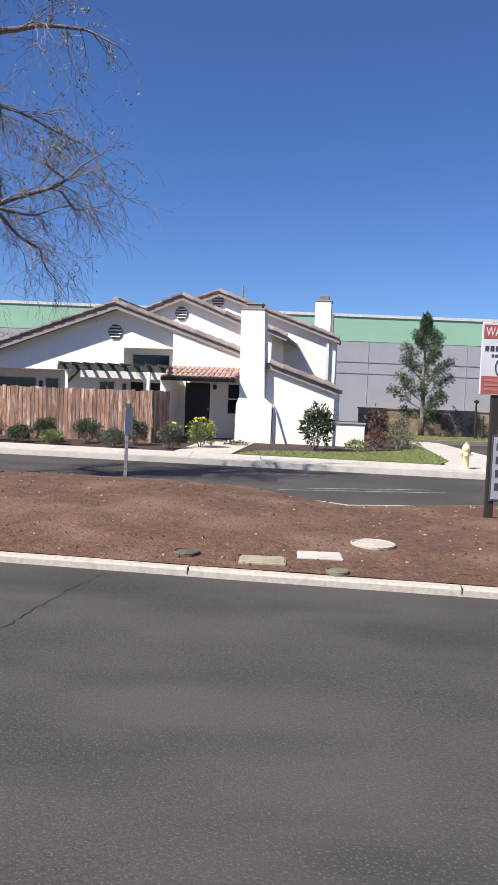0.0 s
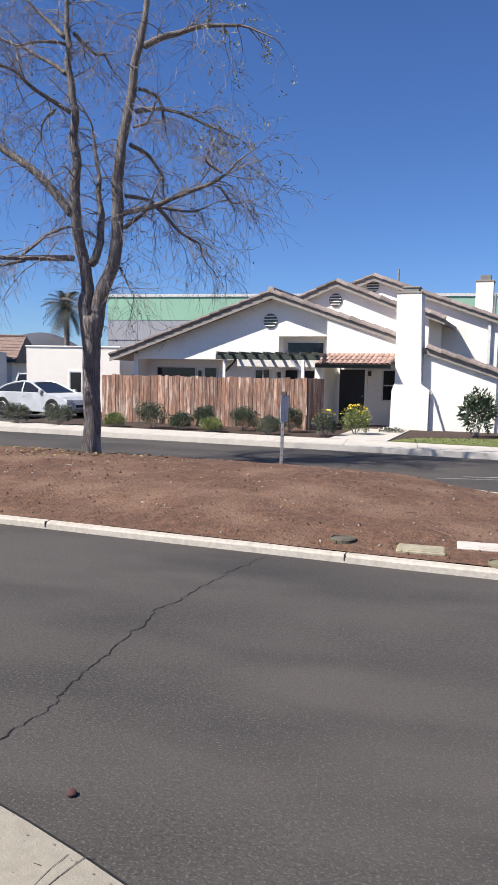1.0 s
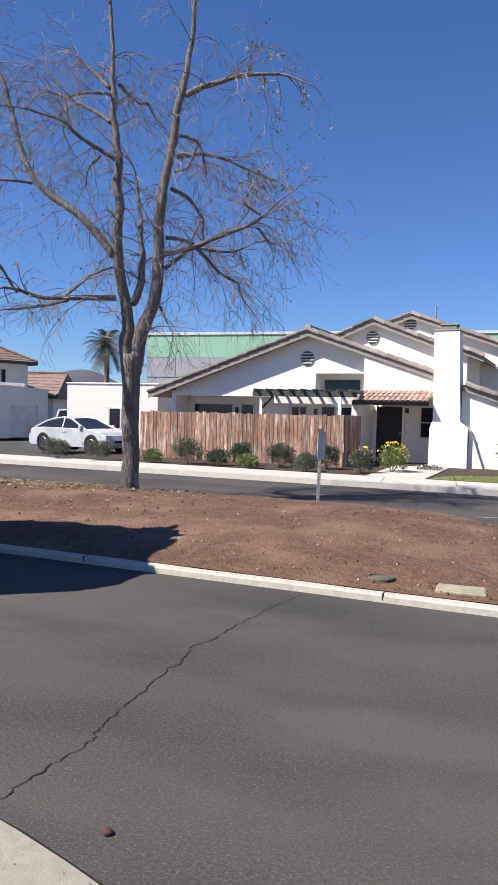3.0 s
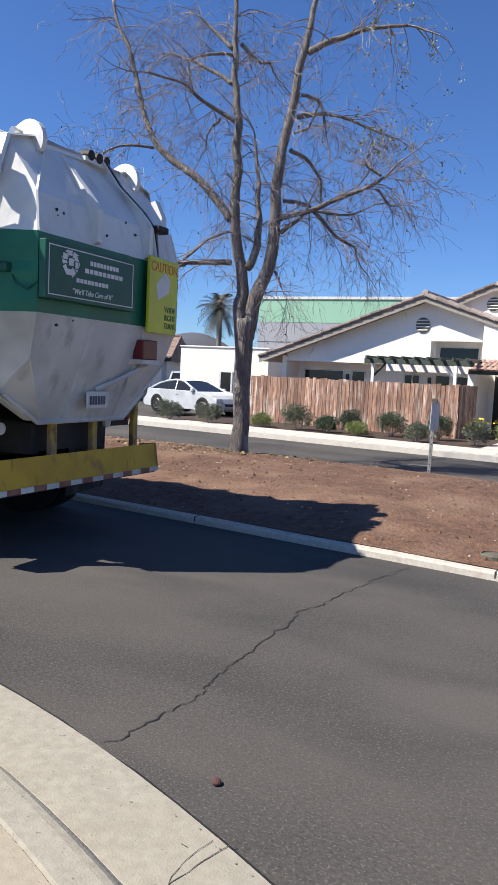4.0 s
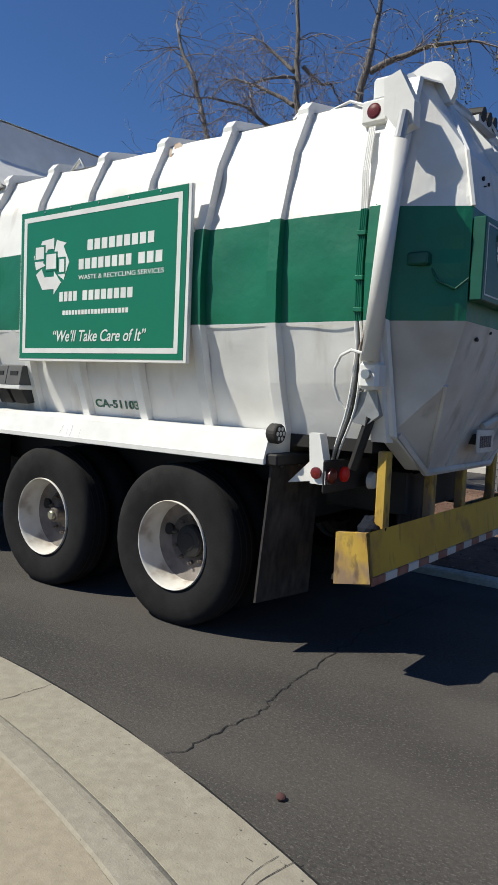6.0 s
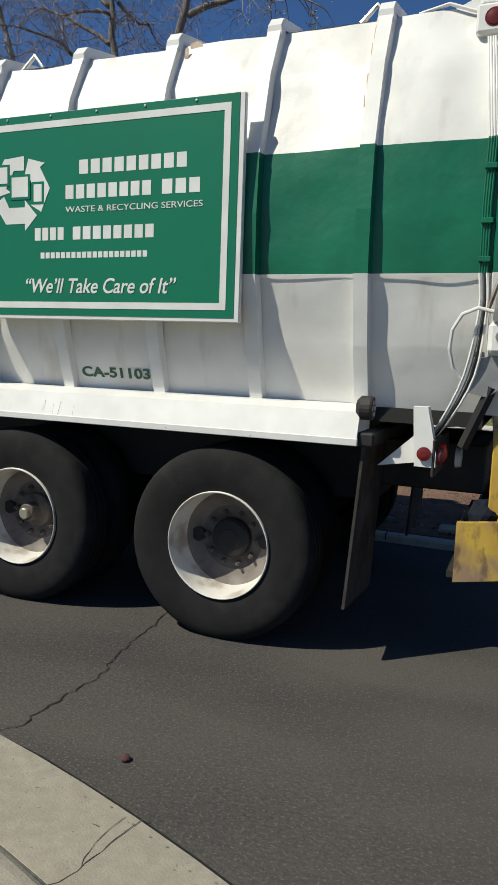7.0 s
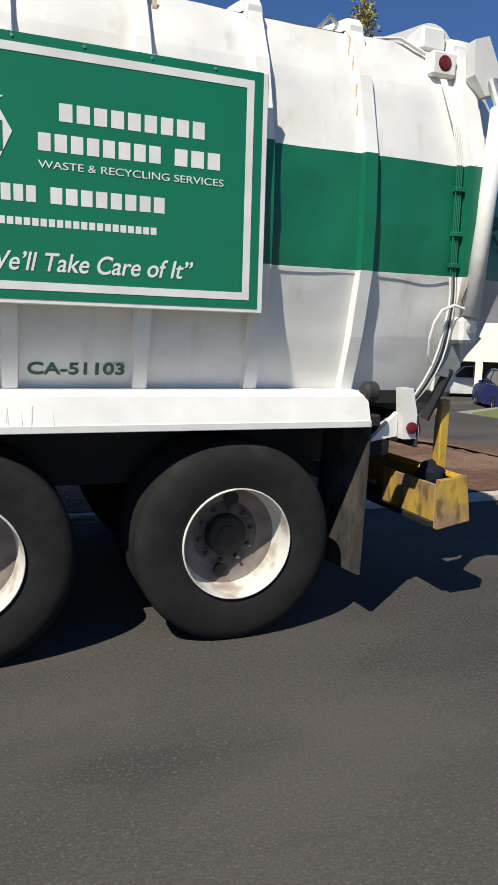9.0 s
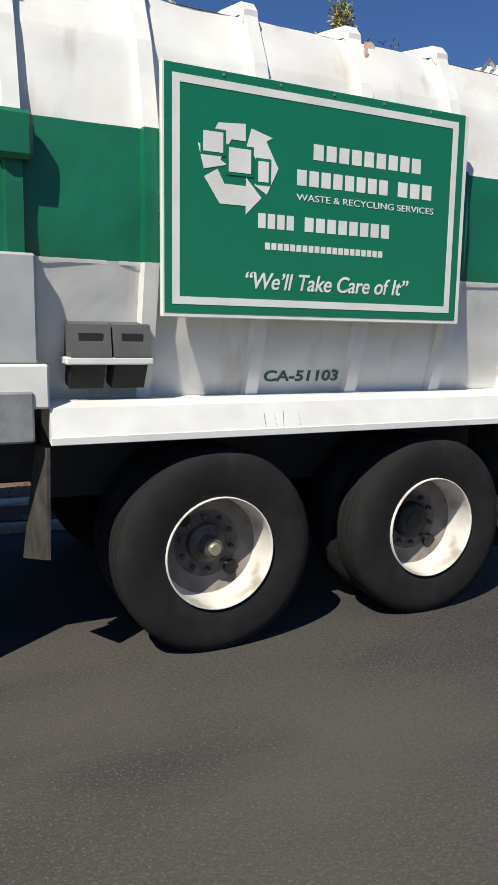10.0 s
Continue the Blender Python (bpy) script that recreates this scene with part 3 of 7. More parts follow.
lid(-0.39, 6.47, 0.12, "round weathered metal utility lid in the dirt", mat("dull_iron", (0.13, 0.115, 0.08), 0.85, col2=(0.07, 0.06, 0.045), scale=14, bump=0.004, bscale=40))
lid(1.43, 7.15, 0.225, "round pale concrete utility cover in the dirt", KERBSTONE)
lid(0.93, 6.06, 0.1, "small round dull lid beside the kerb", mat("dull_lid", (0.2, 0.18, 0.115), 0.9, col2=(0.14, 0.125, 0.08), scale=12))


def cover_box(x, y, w, d, rz, label, material):
    z = island_z(x, y) - 0.014
    t = thing("meter_box", pose(x, y, z, 0, 0, rz), label, "utility cover", "covers in the dirt")
    part("frame", box(-w / 2, w / 2, -d / 2, d / 2, -0.06, 0.025, 0.008), material, t)
    part("cover", box(-w / 2 + 0.015, w / 2 - 0.015, -d / 2 + 0.015, d / 2 - 0.015, 0.0, 0.034, 0.005), material, t)


cover_box(0.3, 6.33, 0.42, 0.25, -3, "pale greenish concrete meter box lid in the dirt", LID)
cover_box(0.83, 6.55, 0.42, 0.25, -2, "white concrete meter box lid in the dirt", PALE_WALK)

# a reddish stone on the asphalt
bm = bmesh.new()
bmesh.ops.create_icosphere(bm, subdivisions=2, radius=0.02)
for v in bm.verts:
    v.co *= 1 + 0.3 * noise.noise(v.co * 40)
    v.co.z *= 0.7
tagged(part("stone", bm, mat("red_stone", (0.085, 0.035, 0.033), 0.9), m=pose(-1.09, 2.38, 0.012)), "small reddish stone lying on the asphalt", "stone")

# far kerb and walk, yard, lawn and drive
def far_strip(off0, off1, z0, z1, xa, xb, dx=4.0):
    n = int((xb - xa) / dx)
    xs = [xa + (xb - xa) * i / n for i in range(n + 1)]
    return quads([[(x, far_kerb(x) + off0, z0) for x in xs], [(x, far_kerb(x) + off0 + 0.02, z1) for x in xs], [(x, far_kerb(x) + off1, z1) for x in xs], [(x, far_kerb(x) + off1, z1 - 0.06) for x in xs]])


XL, XR = -15.7, 6.0
tagged(part("kerb", far_strip(0, 0.16, -0.25, -0.06, XL, XR), PALE_WALK), "pale concrete kerb along the far street", "kerb", kind="structure")
far_walk = new("pavement")
tagged(far_walk, "pale concrete pavement before the white house", "pavement", kind="structure")
n = 12
for i in range(n):
    xa, xb = XL + (XR - XL) * i / n, XL + (XR - XL) * (i + 1) / n - 0.015
    part("slab", prism([(xa, far_kerb(xa) + 0.165), (xb, far_kerb(xb) + 0.165), (xb, far_kerb(xb) + 1.75), (xa, far_kerb(xa) + 1.75)], -0.2, -0.056, "z"), PALE_WALK, far_walk)
yard = part("yard", quads([[(-12.6, far_kerb(-12.6) + 1.75, -0.075), (6.5, far_kerb(6.5) + 1.75, -0.075)], [(-10.5, 50, -0.075), (9.5, 50, -0.075)]]), MULCH)
tagged(yard, "dark bark mulch beds round the house", "garden bed", kind="structure")


def lawn(poly, name, label):
    bm = bmesh.new()
    f = bm.faces.new([bm.verts.new((x, y, -0.06)) for x, y in poly])
    r = bmesh.ops.extrude_face_region(bm, geom=[f])
    for v in [g for g in r["geom"] if isinstance(g, bmesh.types.BMVert)]:
        v.co.z += 0.03
    ob = part(name, bm, GRASS)
    tagged(ob, label, "lawn", kind="structure")
    # blades along and over the patch
    xs, ys = [p[0] for p in poly], [p[1] for p in poly]
    rg = random.Random(3)
    bm = bmesh.new()
    for i in range(7000):
        x, y = rg.uniform(min(xs), max(xs)), rg.uniform(min(ys), max(ys))
        inside = False
        for k in range(len(poly)):
            (xa, ya), (xb, yb) = poly[k], poly[k - 1]
            if (ya > y) != (yb > y) and x < (xb - xa) * (y - ya) / (yb - ya) + xa:
                inside = not inside
        if not inside:
            continue
        a, h = rg.uniform(0, 6.3), rg.uniform(0.02, 0.045)
        c = Vector((x, y, -0.032))
        w = Vector((math.cos(a), math.sin(a), 0)) * 0.014
        bm.faces.new([bm.verts.new(c - w), bm.verts.new(c + w), bm.verts.new(c + Vector((rg.uniform(-0.04, 0.04), rg.uniform(-0.04, 0.04), h)))])
    part("blades", bm, leafy("blade", (0.13, 0.17, 0.04), (0.18, 0.2, 0.06)), ob)


lawn([(-0.1, 19.15), (0.6, 19.02), (5.2, 18.25), (5.7, 19.3), (6.3, 24.5), (5.0, 22.3), (3.2, 20.9), (1.2, 20.6), (0.5, 20.3)], "lawn", "bright green mown lawn before the house")
lawn([(6.6, 29.0), (20, 31.5), (20, 33.4), (6.4, 32.4)], "lawn", "green lawn before the tan block wall")
path = part("path", prism([(-1.75, 19.38), (-0.2, 19.13), (0.45, 23.5), (-1.2, 23.8)], -0.2, -0.045, "z"), PALE_WALK)
tagged(path, "pale concrete path to the front door", "path", kind="structure")
drive_walk = part("pavement", prism([(5.3, 18.0), (6.9, 16.4), (7.6, 18.0), (7.7, 27.6), (6.5, 28.6), (6.45, 25.0)], -0.3, -0.05, "z"), PALE_WALK)
tagged(drive_walk, "pale concrete pavement beside the drive", "pavement", kind="structure")
kk = part("kerb", prism([(6.5, 28.7), (20, 31.2), (20, 31.4), (6.5, 28.9)], -0.3, -0.03, "z"), CONCRETE)
tagged(kk, "pale kerb before the lawn strip", "kerb", kind="structure")


# ---- the truck: x forward, y to its left, z up; rear axle over the origin ----
truck = thing("garbage_truck", pose(-8.85, 5.43, 0, 0, 0, 181), "white and green refuse truck with dents and rust, reversing", "truck")
SIDE = [(0.96, 1.31), (1.06, 1.62), (1.135, 1.97), (1.145, 2.27), (1.13, 2.57), (1.02, 2.98), (0.88, 3.25)]


def side_y(z):
    for (ya, za), (yb, zb) in zip(SIDE, SIDE[1:]):
        if z <= zb:
            return ya + (yb - ya) * max(0, z - za) / (zb - za)
    return SIDE[-1][0]


def dent(x, z, s):
    """Broad waves and sharper knocks in the sheet metal."""
    a = noise.noise(Vector((x * 1.7, z * 2.1, 3 * s)))
    b = noise.noise(Vector((x * 4.2, z * 5.0, 7 * s)))
    return a + 0.45 * b - 0.9 * max(0.0, noise.noise(Vector((x * 3.1, z * 3.3, 11 * s))) - 0.3)


def shell(z0, z1, xa, xb, sgn, off=0.0, nx=1, wobble=0.0):
    """A strip of the body's side between two heights."""
    zs = sorted({z0, z1, *[z for _, z in SIDE if z0 < z < z1], *([z0 + (z1 - z0) * k / 8 for k in range(1, 8)] if nx > 1 else [])})
    rows = []
    for i in range(nx + 1):
        x = xa + (xb - xa) * i / nx
        rows.append([(x, sgn * (side_y(z) + off + wobble * min(1, max(0.15, (z - 1.3) * 1.6)) * dent(x, z, sgn)), z) for z in zs])
    return quads(rows)


XB, XF = -1.3, 4.9
for s in (1, -1):
    part("side_upper", shell(2.57, 3.25, XB, XF, s, 0, 90, 0.027), WHITE, truck, "dented white upper side", True)
    part("side_band", shell(1.97, 2.57, XB, XF, s, 0, 90, 0.027), GREEN, truck, "green painted band", True)
    part("side_lower", shell(1.31, 1.97, XB, XF, s, 0, 90, 0.027), WHITE, truck, "dented white lower side", True)
    part("weld_seam", shell(1.955, 1.972, XB, XF, s, 0.008), WHITE_CLEAN, truck)
part("roof", quads([[(XB, y, z), (XF, y, z)] for y, z in ((0.88, 3.25), (0.6, 3.33), (0, 3.37), (-0.6, 3.33), (-0.88, 3.25))]), WHITE, truck, "white ribbed roof")
part("body_floor", box(XB, XF, -0.97, 0.97, 1.24, 1.315), BLACK, truck)
part("front_bulkhead", prism([(y, z) for y, z in SIDE] + [(-y, z) for y, z in SIDE[::-1]], XF, XF + 0.02, "x"), WHITE, truck)

RIBS = [-1.36, -0.70, -0.115, 0.485, 1.11, 1.71, 2.32, 2.95, 3.6, 4.25, 4.86]


def rib_piece(x, s, z0, z1, wide):
    zs = sorted({z0, z1, *[z for _, z in SIDE if z0 < z < z1]})
    h = 0.055
    prof = [(x - wide, 0.0), (x - wide * 0.8, h), (x + wide * 0.8, h), (x + wide, 0.0)]
    bm = quads([[(px, s * (side_y(z) + o - 0.004), z + (0.02 if o and z == 3.25 else 0)) for z in zs] for px, o in prof])
    for zc in (z0, z1):
        bm.faces.new([bm.verts.new((px, s * (side_y(zc) + o - 0.004), zc + (0.02 if o and zc == 3.25 else 0))) for px, o in prof])
    return bm


for s in (1, -1):
    for x in RIBS:
        w = 0.06 if x == -1.36 else 0.045
        rib = part("rib", rib_piece(x, s, 2.57, 3.25, w), WHITE_CLEAN, truck)
        part("rib_band", rib_piece(x, s, 1.97, 2.57, w), GREEN, rib)
        part("rib_foot", rib_piece(x, s, 1.31, 1.97, w), WHITE_CLEAN, rib)
for x in RIBS:
    over = ((0.945, 3.225), (0.9, 3.275), (0.62, 3.335), (0, 3.375), (-0.62, 3.335), (-0.9, 3.275), (-0.945, 3.225))
    sect = ((-0.045, -0.02), (-0.036, 0.045), (0.036, 0.045), (0.045, -0.02))
    bm = quads([[(x + a, y, z + b) for y, z in over] for a, b in sect])
    for y, z in (over[0], over[-1]):
        bm.faces.new([bm.verts.new((x + a, y, z + b)) for a, b in sect])
    part("roof_rib", bm, WHITE_CLEAN, truck)
for x, z, w, h in ((-0.66, 3.14, 0.012, 0.06), (-0.655, 3.04, 0.006, 0.07), (-0.655, 2.9, 0.008, 0.05), (-0.65, 2.8, 0.004, 0.05), (0.36, 3.24, 0.05, 0.03), (0.4, 3.18, 0.015, 0.06), (-0.12, 3.08, 0.02, 0.012)):
    yy = side_y(z) + (0.057 if abs(x + 0.7) < 0.02 else 0.016)
    bm = bmesh.new()
    bm.faces.new([bm.verts.new((x + w * math.cos(a) * rng.uniform(0.6, 1.2), yy, z + h * math.sin(a) * rng.uniform(0.6, 1.2))) for a in [k * 0.785 for k in range(8)]])
    part("rust_spot", bm, RUST, truck, "orange rust runs under the roof edge")
for sx in (-0.62, 1.55):
    part("lifting_eye", tube([(sx + 0.08, 0.8, 3.28), (sx, 0.78, 3.37), (sx - 0.08, 0.8, 3.28)], 0.014, 6), STEEL, truck)

# skirts over the wheels
for s in (1, -1):
    bm = quads([[(x, s * y, z) for y, z in ((0.97, 1.325), (1.12, 1.325), (1.2, 1.3), (1.245, 1.17), (1.24, 1.14), (1.2, 1.14))] for x in (-0.74, -0.2, 0.4, 1.0, 1.6, 2.2)])
    for x in (-0.74, 2.2):
        bm.faces.new([bm.verts.new((x, s * y, z)) for y, z in ((0.97, 1.325), (1.12, 1.325), (1.2, 1.3), (1.245, 1.17), (1.24, 1.14), (1.2, 1.14), (0.97, 1.2))])
    part("fender", bm, WHITE_CLEAN, truck, "scratched white fender over the wheels")
    part("fender_lip", box(-0.745, 2.205, *sorted((s * 1.236, s * 1.25)), 1.135, 1.172, 0.003), WHITE_CLEAN, truck)
for x, y, z, le in ((1.07, 1.2485, 1.2, 0.09), (1.02, 1.2485, 1.21, 0.1), (0.93, 1.2485, 1.2, 0.09), (1.13, 1.2485, 1.22, 0.06), (0.3, 1.251, 1.16, 0.02), (-0.2, 1.251, 1.16, 0.03), (0.62, 1.251, 1.155, 0.02)):
    bm = tube([(x, y - 0.03, z + le / 2), (x + rng.uniform(-0.01, 0.02), y + 0.002, z - le / 2)], 0.0007, 4)
    part("scratch", bm, BLACK, truck)

# chassis, axles, wheels
for y in (0.42, -0.42):
    part("chassis_rail", box(-1.3, 7.6, y - 0.045, y + 0.045, 0.82, 1.1, 0.01), BLACK, truck)
part("cross_member", box(-1.3, -1.2, -0.42, 0.42, 0.85, 1.08), BLACK, truck)
for x in (0.0, 1.36):
    part("axle", tube([(x, -0.95, 0.52), (x, -0.2, 0.52), (x, -0.18, 0.52), (x, 0.18, 0.52), (x, 0.2, 0.52), (x, 0.95, 0.52)], [0.07, 0.07, 0.2, 0.2, 0.07, 0.07], 12), BLACK, truck)
part("inner_guard", box(-0.72, 2.15, -0.6, 0.6, 0.75, 1.24), BLACK, truck)
part("tank", box(2.7, 4.3, 0.55, 1.1, 0.4, 1.15, 0.05), BLACK, truck)
# added black box on the far side, blocks daylight seen through the underbody
part("tank", box(2.5, 5.2, -1.12, -0.5, 0.32, 1.18, 0.05), BLACK, truck)


def tyre_profile(y0, y1):
    """A tyre between two sides, with a rounded shoulder."""
    m = (y0 + y1) / 2
    h = (y1 - y0) / 2
    return [(0.29, m + h * 0.78), (0.33, m + h * 0.9), (0.41, m + h), (0.465, m + h * 0.98), (0.508, m + h * 0.9), (0.534, m + h * 0.7), (0.54, m + h * 0.4), (0.54, m - h * 0.4), (0.534, m - h * 0.7), (0.508, m - h * 0.9), (0.41, m - h), (0.33, m - h * 0.9), (0.29, m - h * 0.78)]


DISC = mat("disc_paint", (0.21, 0.18, 0.16), 0.7, col2=(0.13, 0.11, 0.095), scale=8, stain=(0.09, 0.073, 0.062), sscale=6, sband=(0.52, 0.7))


def wheel(x, s, drive):
    w = new("wheel")
    w.parent = truck
    w.location = (x, 0, 0.527)
    for ya, yb in ((0.97, 1.235), (0.64, 0.9)):
        pr = [(r, a * s) for r, a in tyre_profile(ya, yb)]
        part("tyre", lathe(pr, "y", 48), RUBBER, w, smooth=True)
    groove = bmesh.new()
    for a in (1.05, 1.1, 1.155):
        lathe([(0.5412, (a - 0.006) * s), (0.5412, (a + 0.006) * s)], "y", 48, groove)
    part("tread_groove", groove, BLACK, w)
    rim = [(0.298, 1.19), (0.299, 1.222), (0.295, 1.228), (0.29, 1.222), (0.288, 1.2), (0.284, 1.15), (0.274, 1.1), (0.266, 1.05), (0.26, 1.0), (0.254, 0.93)]
    part("rim", lathe([(r, a * s) for r, a in rim], "y", 48), RIM, w, "dirty white steel rim", True)
    disc = [(0.266, 1.0), (0.25, 0.988), (0.228, 0.972), (0.205, 0.963), (0.185, 0.958), (0.12, 0.948), (0.11, 0.945)]
    part("disc", lathe([(r, a * s) for r, a in disc[:5]], "y", 48), DISC, w, "grimy pale wheel disc", True)
    part("disc", lathe([(r, a * s) for r, a in disc[4:]], "y", 48), HUBM, w, "grimy wheel centre", True)
    for k in range(2):
        a = k * math.pi + 0.6
        hole = part("hand_hole", lathe([(0.042, 0.95 * s), (0.042, 0.98 * s), (0.001, 0.98 * s)], "y", 14), BLACK, w)
        hole.location = (0.206 * math.cos(a), 0, 0.206 * math.sin(a))
    for k in range(10):
        a = k * 0.62832
        n = part("nut", lathe([(0.016, 0.94 * s), (0.016, 0.975 * s), (0.009, 0.979 * s), (0.009, 0.995 * s), (0.0005, 0.995 * s)], "y", 6), HUBM, w)
        n.location = (0.15 * math.cos(a), 0, 0.15 * math.sin(a))
    if drive:
        hub = [(0.115, 0.94), (0.112, 0.985), (0.1, 1.0), (0.06, 1.005), (0.055, 1.01), (0.0005, 1.01)]
        part("hub", lathe([(r, a * s) for r, a in hub], "y", 24), BLACK, w)
    else:
        hub = [(0.11, 0.94), (0.105, 0.975), (0.06, 0.995), (0.056, 1.06), (0.05, 1.07), (0.0005, 1.07)]
        part("hub", lathe([(r, a * s) for r, a in hub], "y", 24), HUBM, w)
        cap = [(0.034, 1.06), (0.034, 1.09), (0.028, 1.096), (0.0005, 1.096)]
        part("hub_cap", lathe([(r, a * s) for r, a in cap], "y", 16), mat("hub_cap", (0.42, 0.4, 0.3), 0.35, metal=0.5), w, "dull brass oil cap")
    for ob in w.children:
        if ob.name.split(".")[0] in ("disc", "hand_hole", "nut", "hub", "hub_cap"):
            ob.location.y += 0.05 * s
    return w


wheels = [wheel(0.0, 1, True), wheel(1.36, 1, False), wheel(0.0, -1, True), wheel(1.36, -1, False)]

# mud flaps
for s in (1, -1):
    bm = prism([(s * 0.66, 1.16), (s * 1.2, 1.16), (s * 1.24, 0.3), (s * 0.64, 0.25)], -0.775, -0.76, "x")
    for v in bm.verts:
        v.co.x += 0.06 * (1.16 - v.co.z)
    flap = part("mud_flap", bm, FLAP, truck, "dusty black rubber mud flap")
    part("flap_bracket", box(-0.82, -0.73, *sorted((s * 0.62, s * 1.22)), 1.13, 1.2, 0.01), BLACK, truck)
    for y in (0.75, 0.93, 1.12):
        b = part("bolt", lathe([(0.012, -0.782), (0.012, -0.79), (0.001, -0.79)], "x", 8), STEEL, flap)
        b.location = (0, s * y, 1.13)
    bm = prism([(s * 1.22, 0.6), (s * 1.21, 1.12), (s * 1.1, 1.12), (s * 0.98, 0.55)], 2.2, 2.215, "x")
    for v in bm.verts:
        v.co.x += 0.03 * (1.1 - v.co.z) + 0.32 * (1.22 - abs(v.co.y))
    part("mud_flap", bm, FLAP, truck)

# round work lamp on the fender end
lampb = part("work_lamp", lathe([(0.001, -0.80), (0.055, -0.80), (0.06, -0.79), (0.06, -0.74), (0.04, -0.72), (0.001, -0.72)], "x", 20), BLACK, truck, "round work lamp")
lampb.location = (0, 1.17, 1.32)
for k in range(7):
    a = k * 1.047
    q = part("lens", lathe([(0.013, -0.803), (0.001, -0.804)], "x", 8), WHITELENS, lampb)
    q.location = (0, 0.033 * math.cos(a) if k < 6 else 0, 0.033 * math.sin(a) if k < 6 else 0)

# tailgate: a bulging, faceted shell
XT = -1.4
RING = [(0.6, 1.13), (0.97, 1.34), (1.15, 1.97), (1.15, 2.57), (0.9, 3.3), (0.5, 3.4)]
BACK = [(-1.46, 0.55, 1.13), (-1.68, 0.9, 1.64), (-1.79, 0.95, 1.98), (-1.79, 0.95, 2.57), (-1.72, 0.9, 2.87), (-1.4, 0.5, 3.34)]


def tail_strip(i, j, sgn=(1, -1)):
    """Side facets and rear face between two heights, knocked about along the corner edge."""
    bm = bmesh.new()
    levels = []
    for k in range(i, j):
        for q in range(8):
            f = q / 8
            (y0, z0), (y1, z1) = RING[k], RING[k + 1]
            levels.append((y0 + (y1 - y0) * f, z0 + (z1 - z0) * f, [a + (b - a) * f for a, b in zip(BACK[k], BACK[k + 1])]))
    levels.append((*RING[j], list(BACK[j])))

    def knock(p, s, e):
        """Dents that grow towards the corner edge (e = 1)."""
        return 0.012 * noise.noise(Vector((p[1] * 2, p[2] * 2.4, s))) + 0.03 * e * noise.noise(Vector((p[1] * 5, p[2] * 6.5, 4 * s)))

    for s in sgn:
        rows = []
        for y, z, (bx, by, bz) in levels:
            row = []
            for m in range(13):
                f = m / 12
                p = (XT + (bx - XT) * f, s * (y + (by - y) * f), z + (bz - z) * f)
                d = knock(p, s, max(0.0, 1 - abs(f - 0.8) / 0.4)) * min(1, 6 * f, 12 * (1 - f))
                row.append((p[0] + d * 0.5, p[1] + s * d, p[2]))
            rows.append(row)
        quads(rows, bm)
    rows = []
    for y, z, (bx, by, bz) in levels:
        rows.append([(bx + 0.012 * noise.noise(Vector((m * 0.9, bz * 3, 1))) * (0 < m < 16), by * (m / 8 - 1), bz) for m in range(17)])
    return quads(rows, bm)


tail = new("tailgate")
tail.parent = truck
part("tail_lower", tail_strip(0, 2), WHITE_DIRTY, tail, "stained white lower tailgate")
part("tail_band", tail_strip(2, 3), GREEN, tail, "dark green band across the tailgate")
part("tail_upper", tail_strip(3, 5), WHITE, tail, "dented white upper tailgate")
bm = prism([(y, z) for y, z in RING] + [(-y, z) for y, z in RING[::-1]], XT, XT + 0.06, "x")
part("tail_ring", bm, WHITE_CLEAN, tail)
bm = quads([[(-1.4, y, 3.34), (XT, y, 3.4)] for y in (-0.5, 0.5)])
part("tail_top", bm, WHITE, tail)
part("tail_bottom", quads([[(-1.46, y, 1.13), (XT, y * 1.09, 1.13)] for y in (-0.55, 0.55)]), WHITE, tail)
# welded flange round the mouth, stiffeners over the rear
for s in (1, -1):
    for (ya, za), (yb, zb) in zip(RING, RING[1:]):
        band = 1.9 < za < 2.5
        part("flange", quads([[(x, s * (y + o), z + o * 0.3) for y, z in ((ya, za), (yb, zb))] for x, o in ((XT - 0.05, 0.0), (XT - 0.04, 0.025), (XT + 0.05, 0.03), (XT + 0.06, 0.0))]), GREEN if band else WHITE_CLEAN, tail)
for y in (0.3, -0.42):
    part("stiffener", prism([(-1.36, 3.31), (-1.36, 3.39), (-1.79, 2.92), (-1.83, 2.86), (-1.83, 2.6), (-1.77, 2.58), (-1.72, 2.85)], y - 0.03, y + 0.03, "y"), WHITE, tail, "welded white box stiffener")
    part("stiffener", tube([(-1.79, y, 1.96), (-1.69, y, 1.64), (-1.47, y * 0.95, 1.15)], 0.02, 5), WHITE_DIRTY, tail)
for s in (1, -1):
    part("edge_strap", tube([(-1.685, s * 0.9, 1.64), (-1.46, s * 0.55, 1.13)], 0.014, 5), WHITE_DIRTY, tail)
    part("edge_strap", tube([(-1.79, s * 0.95, 2.57), (-1.72, s * 0.9, 2.87), (-1.4, s * 0.5, 3.34)], 0.014, 5), WHITE, tail)
part("sill_strap", tube([(-1.43, 0.93, 1.36), (-1.46, 0.57, 1.12), (-1.46, -0.57, 1.12), (-1.43, -0.93, 1.36)], 0.024, 6), WHITE_DIRTY, tail, "stained white lower rim")
part("lock_bar", tube([(-1.74, -0.55, 1.63), (-1.66, -0.2, 1.48), (-1.6, 0.02, 1.4)], 0.022, 6), WHITE_DIRTY, tail, "grimy lock rod")
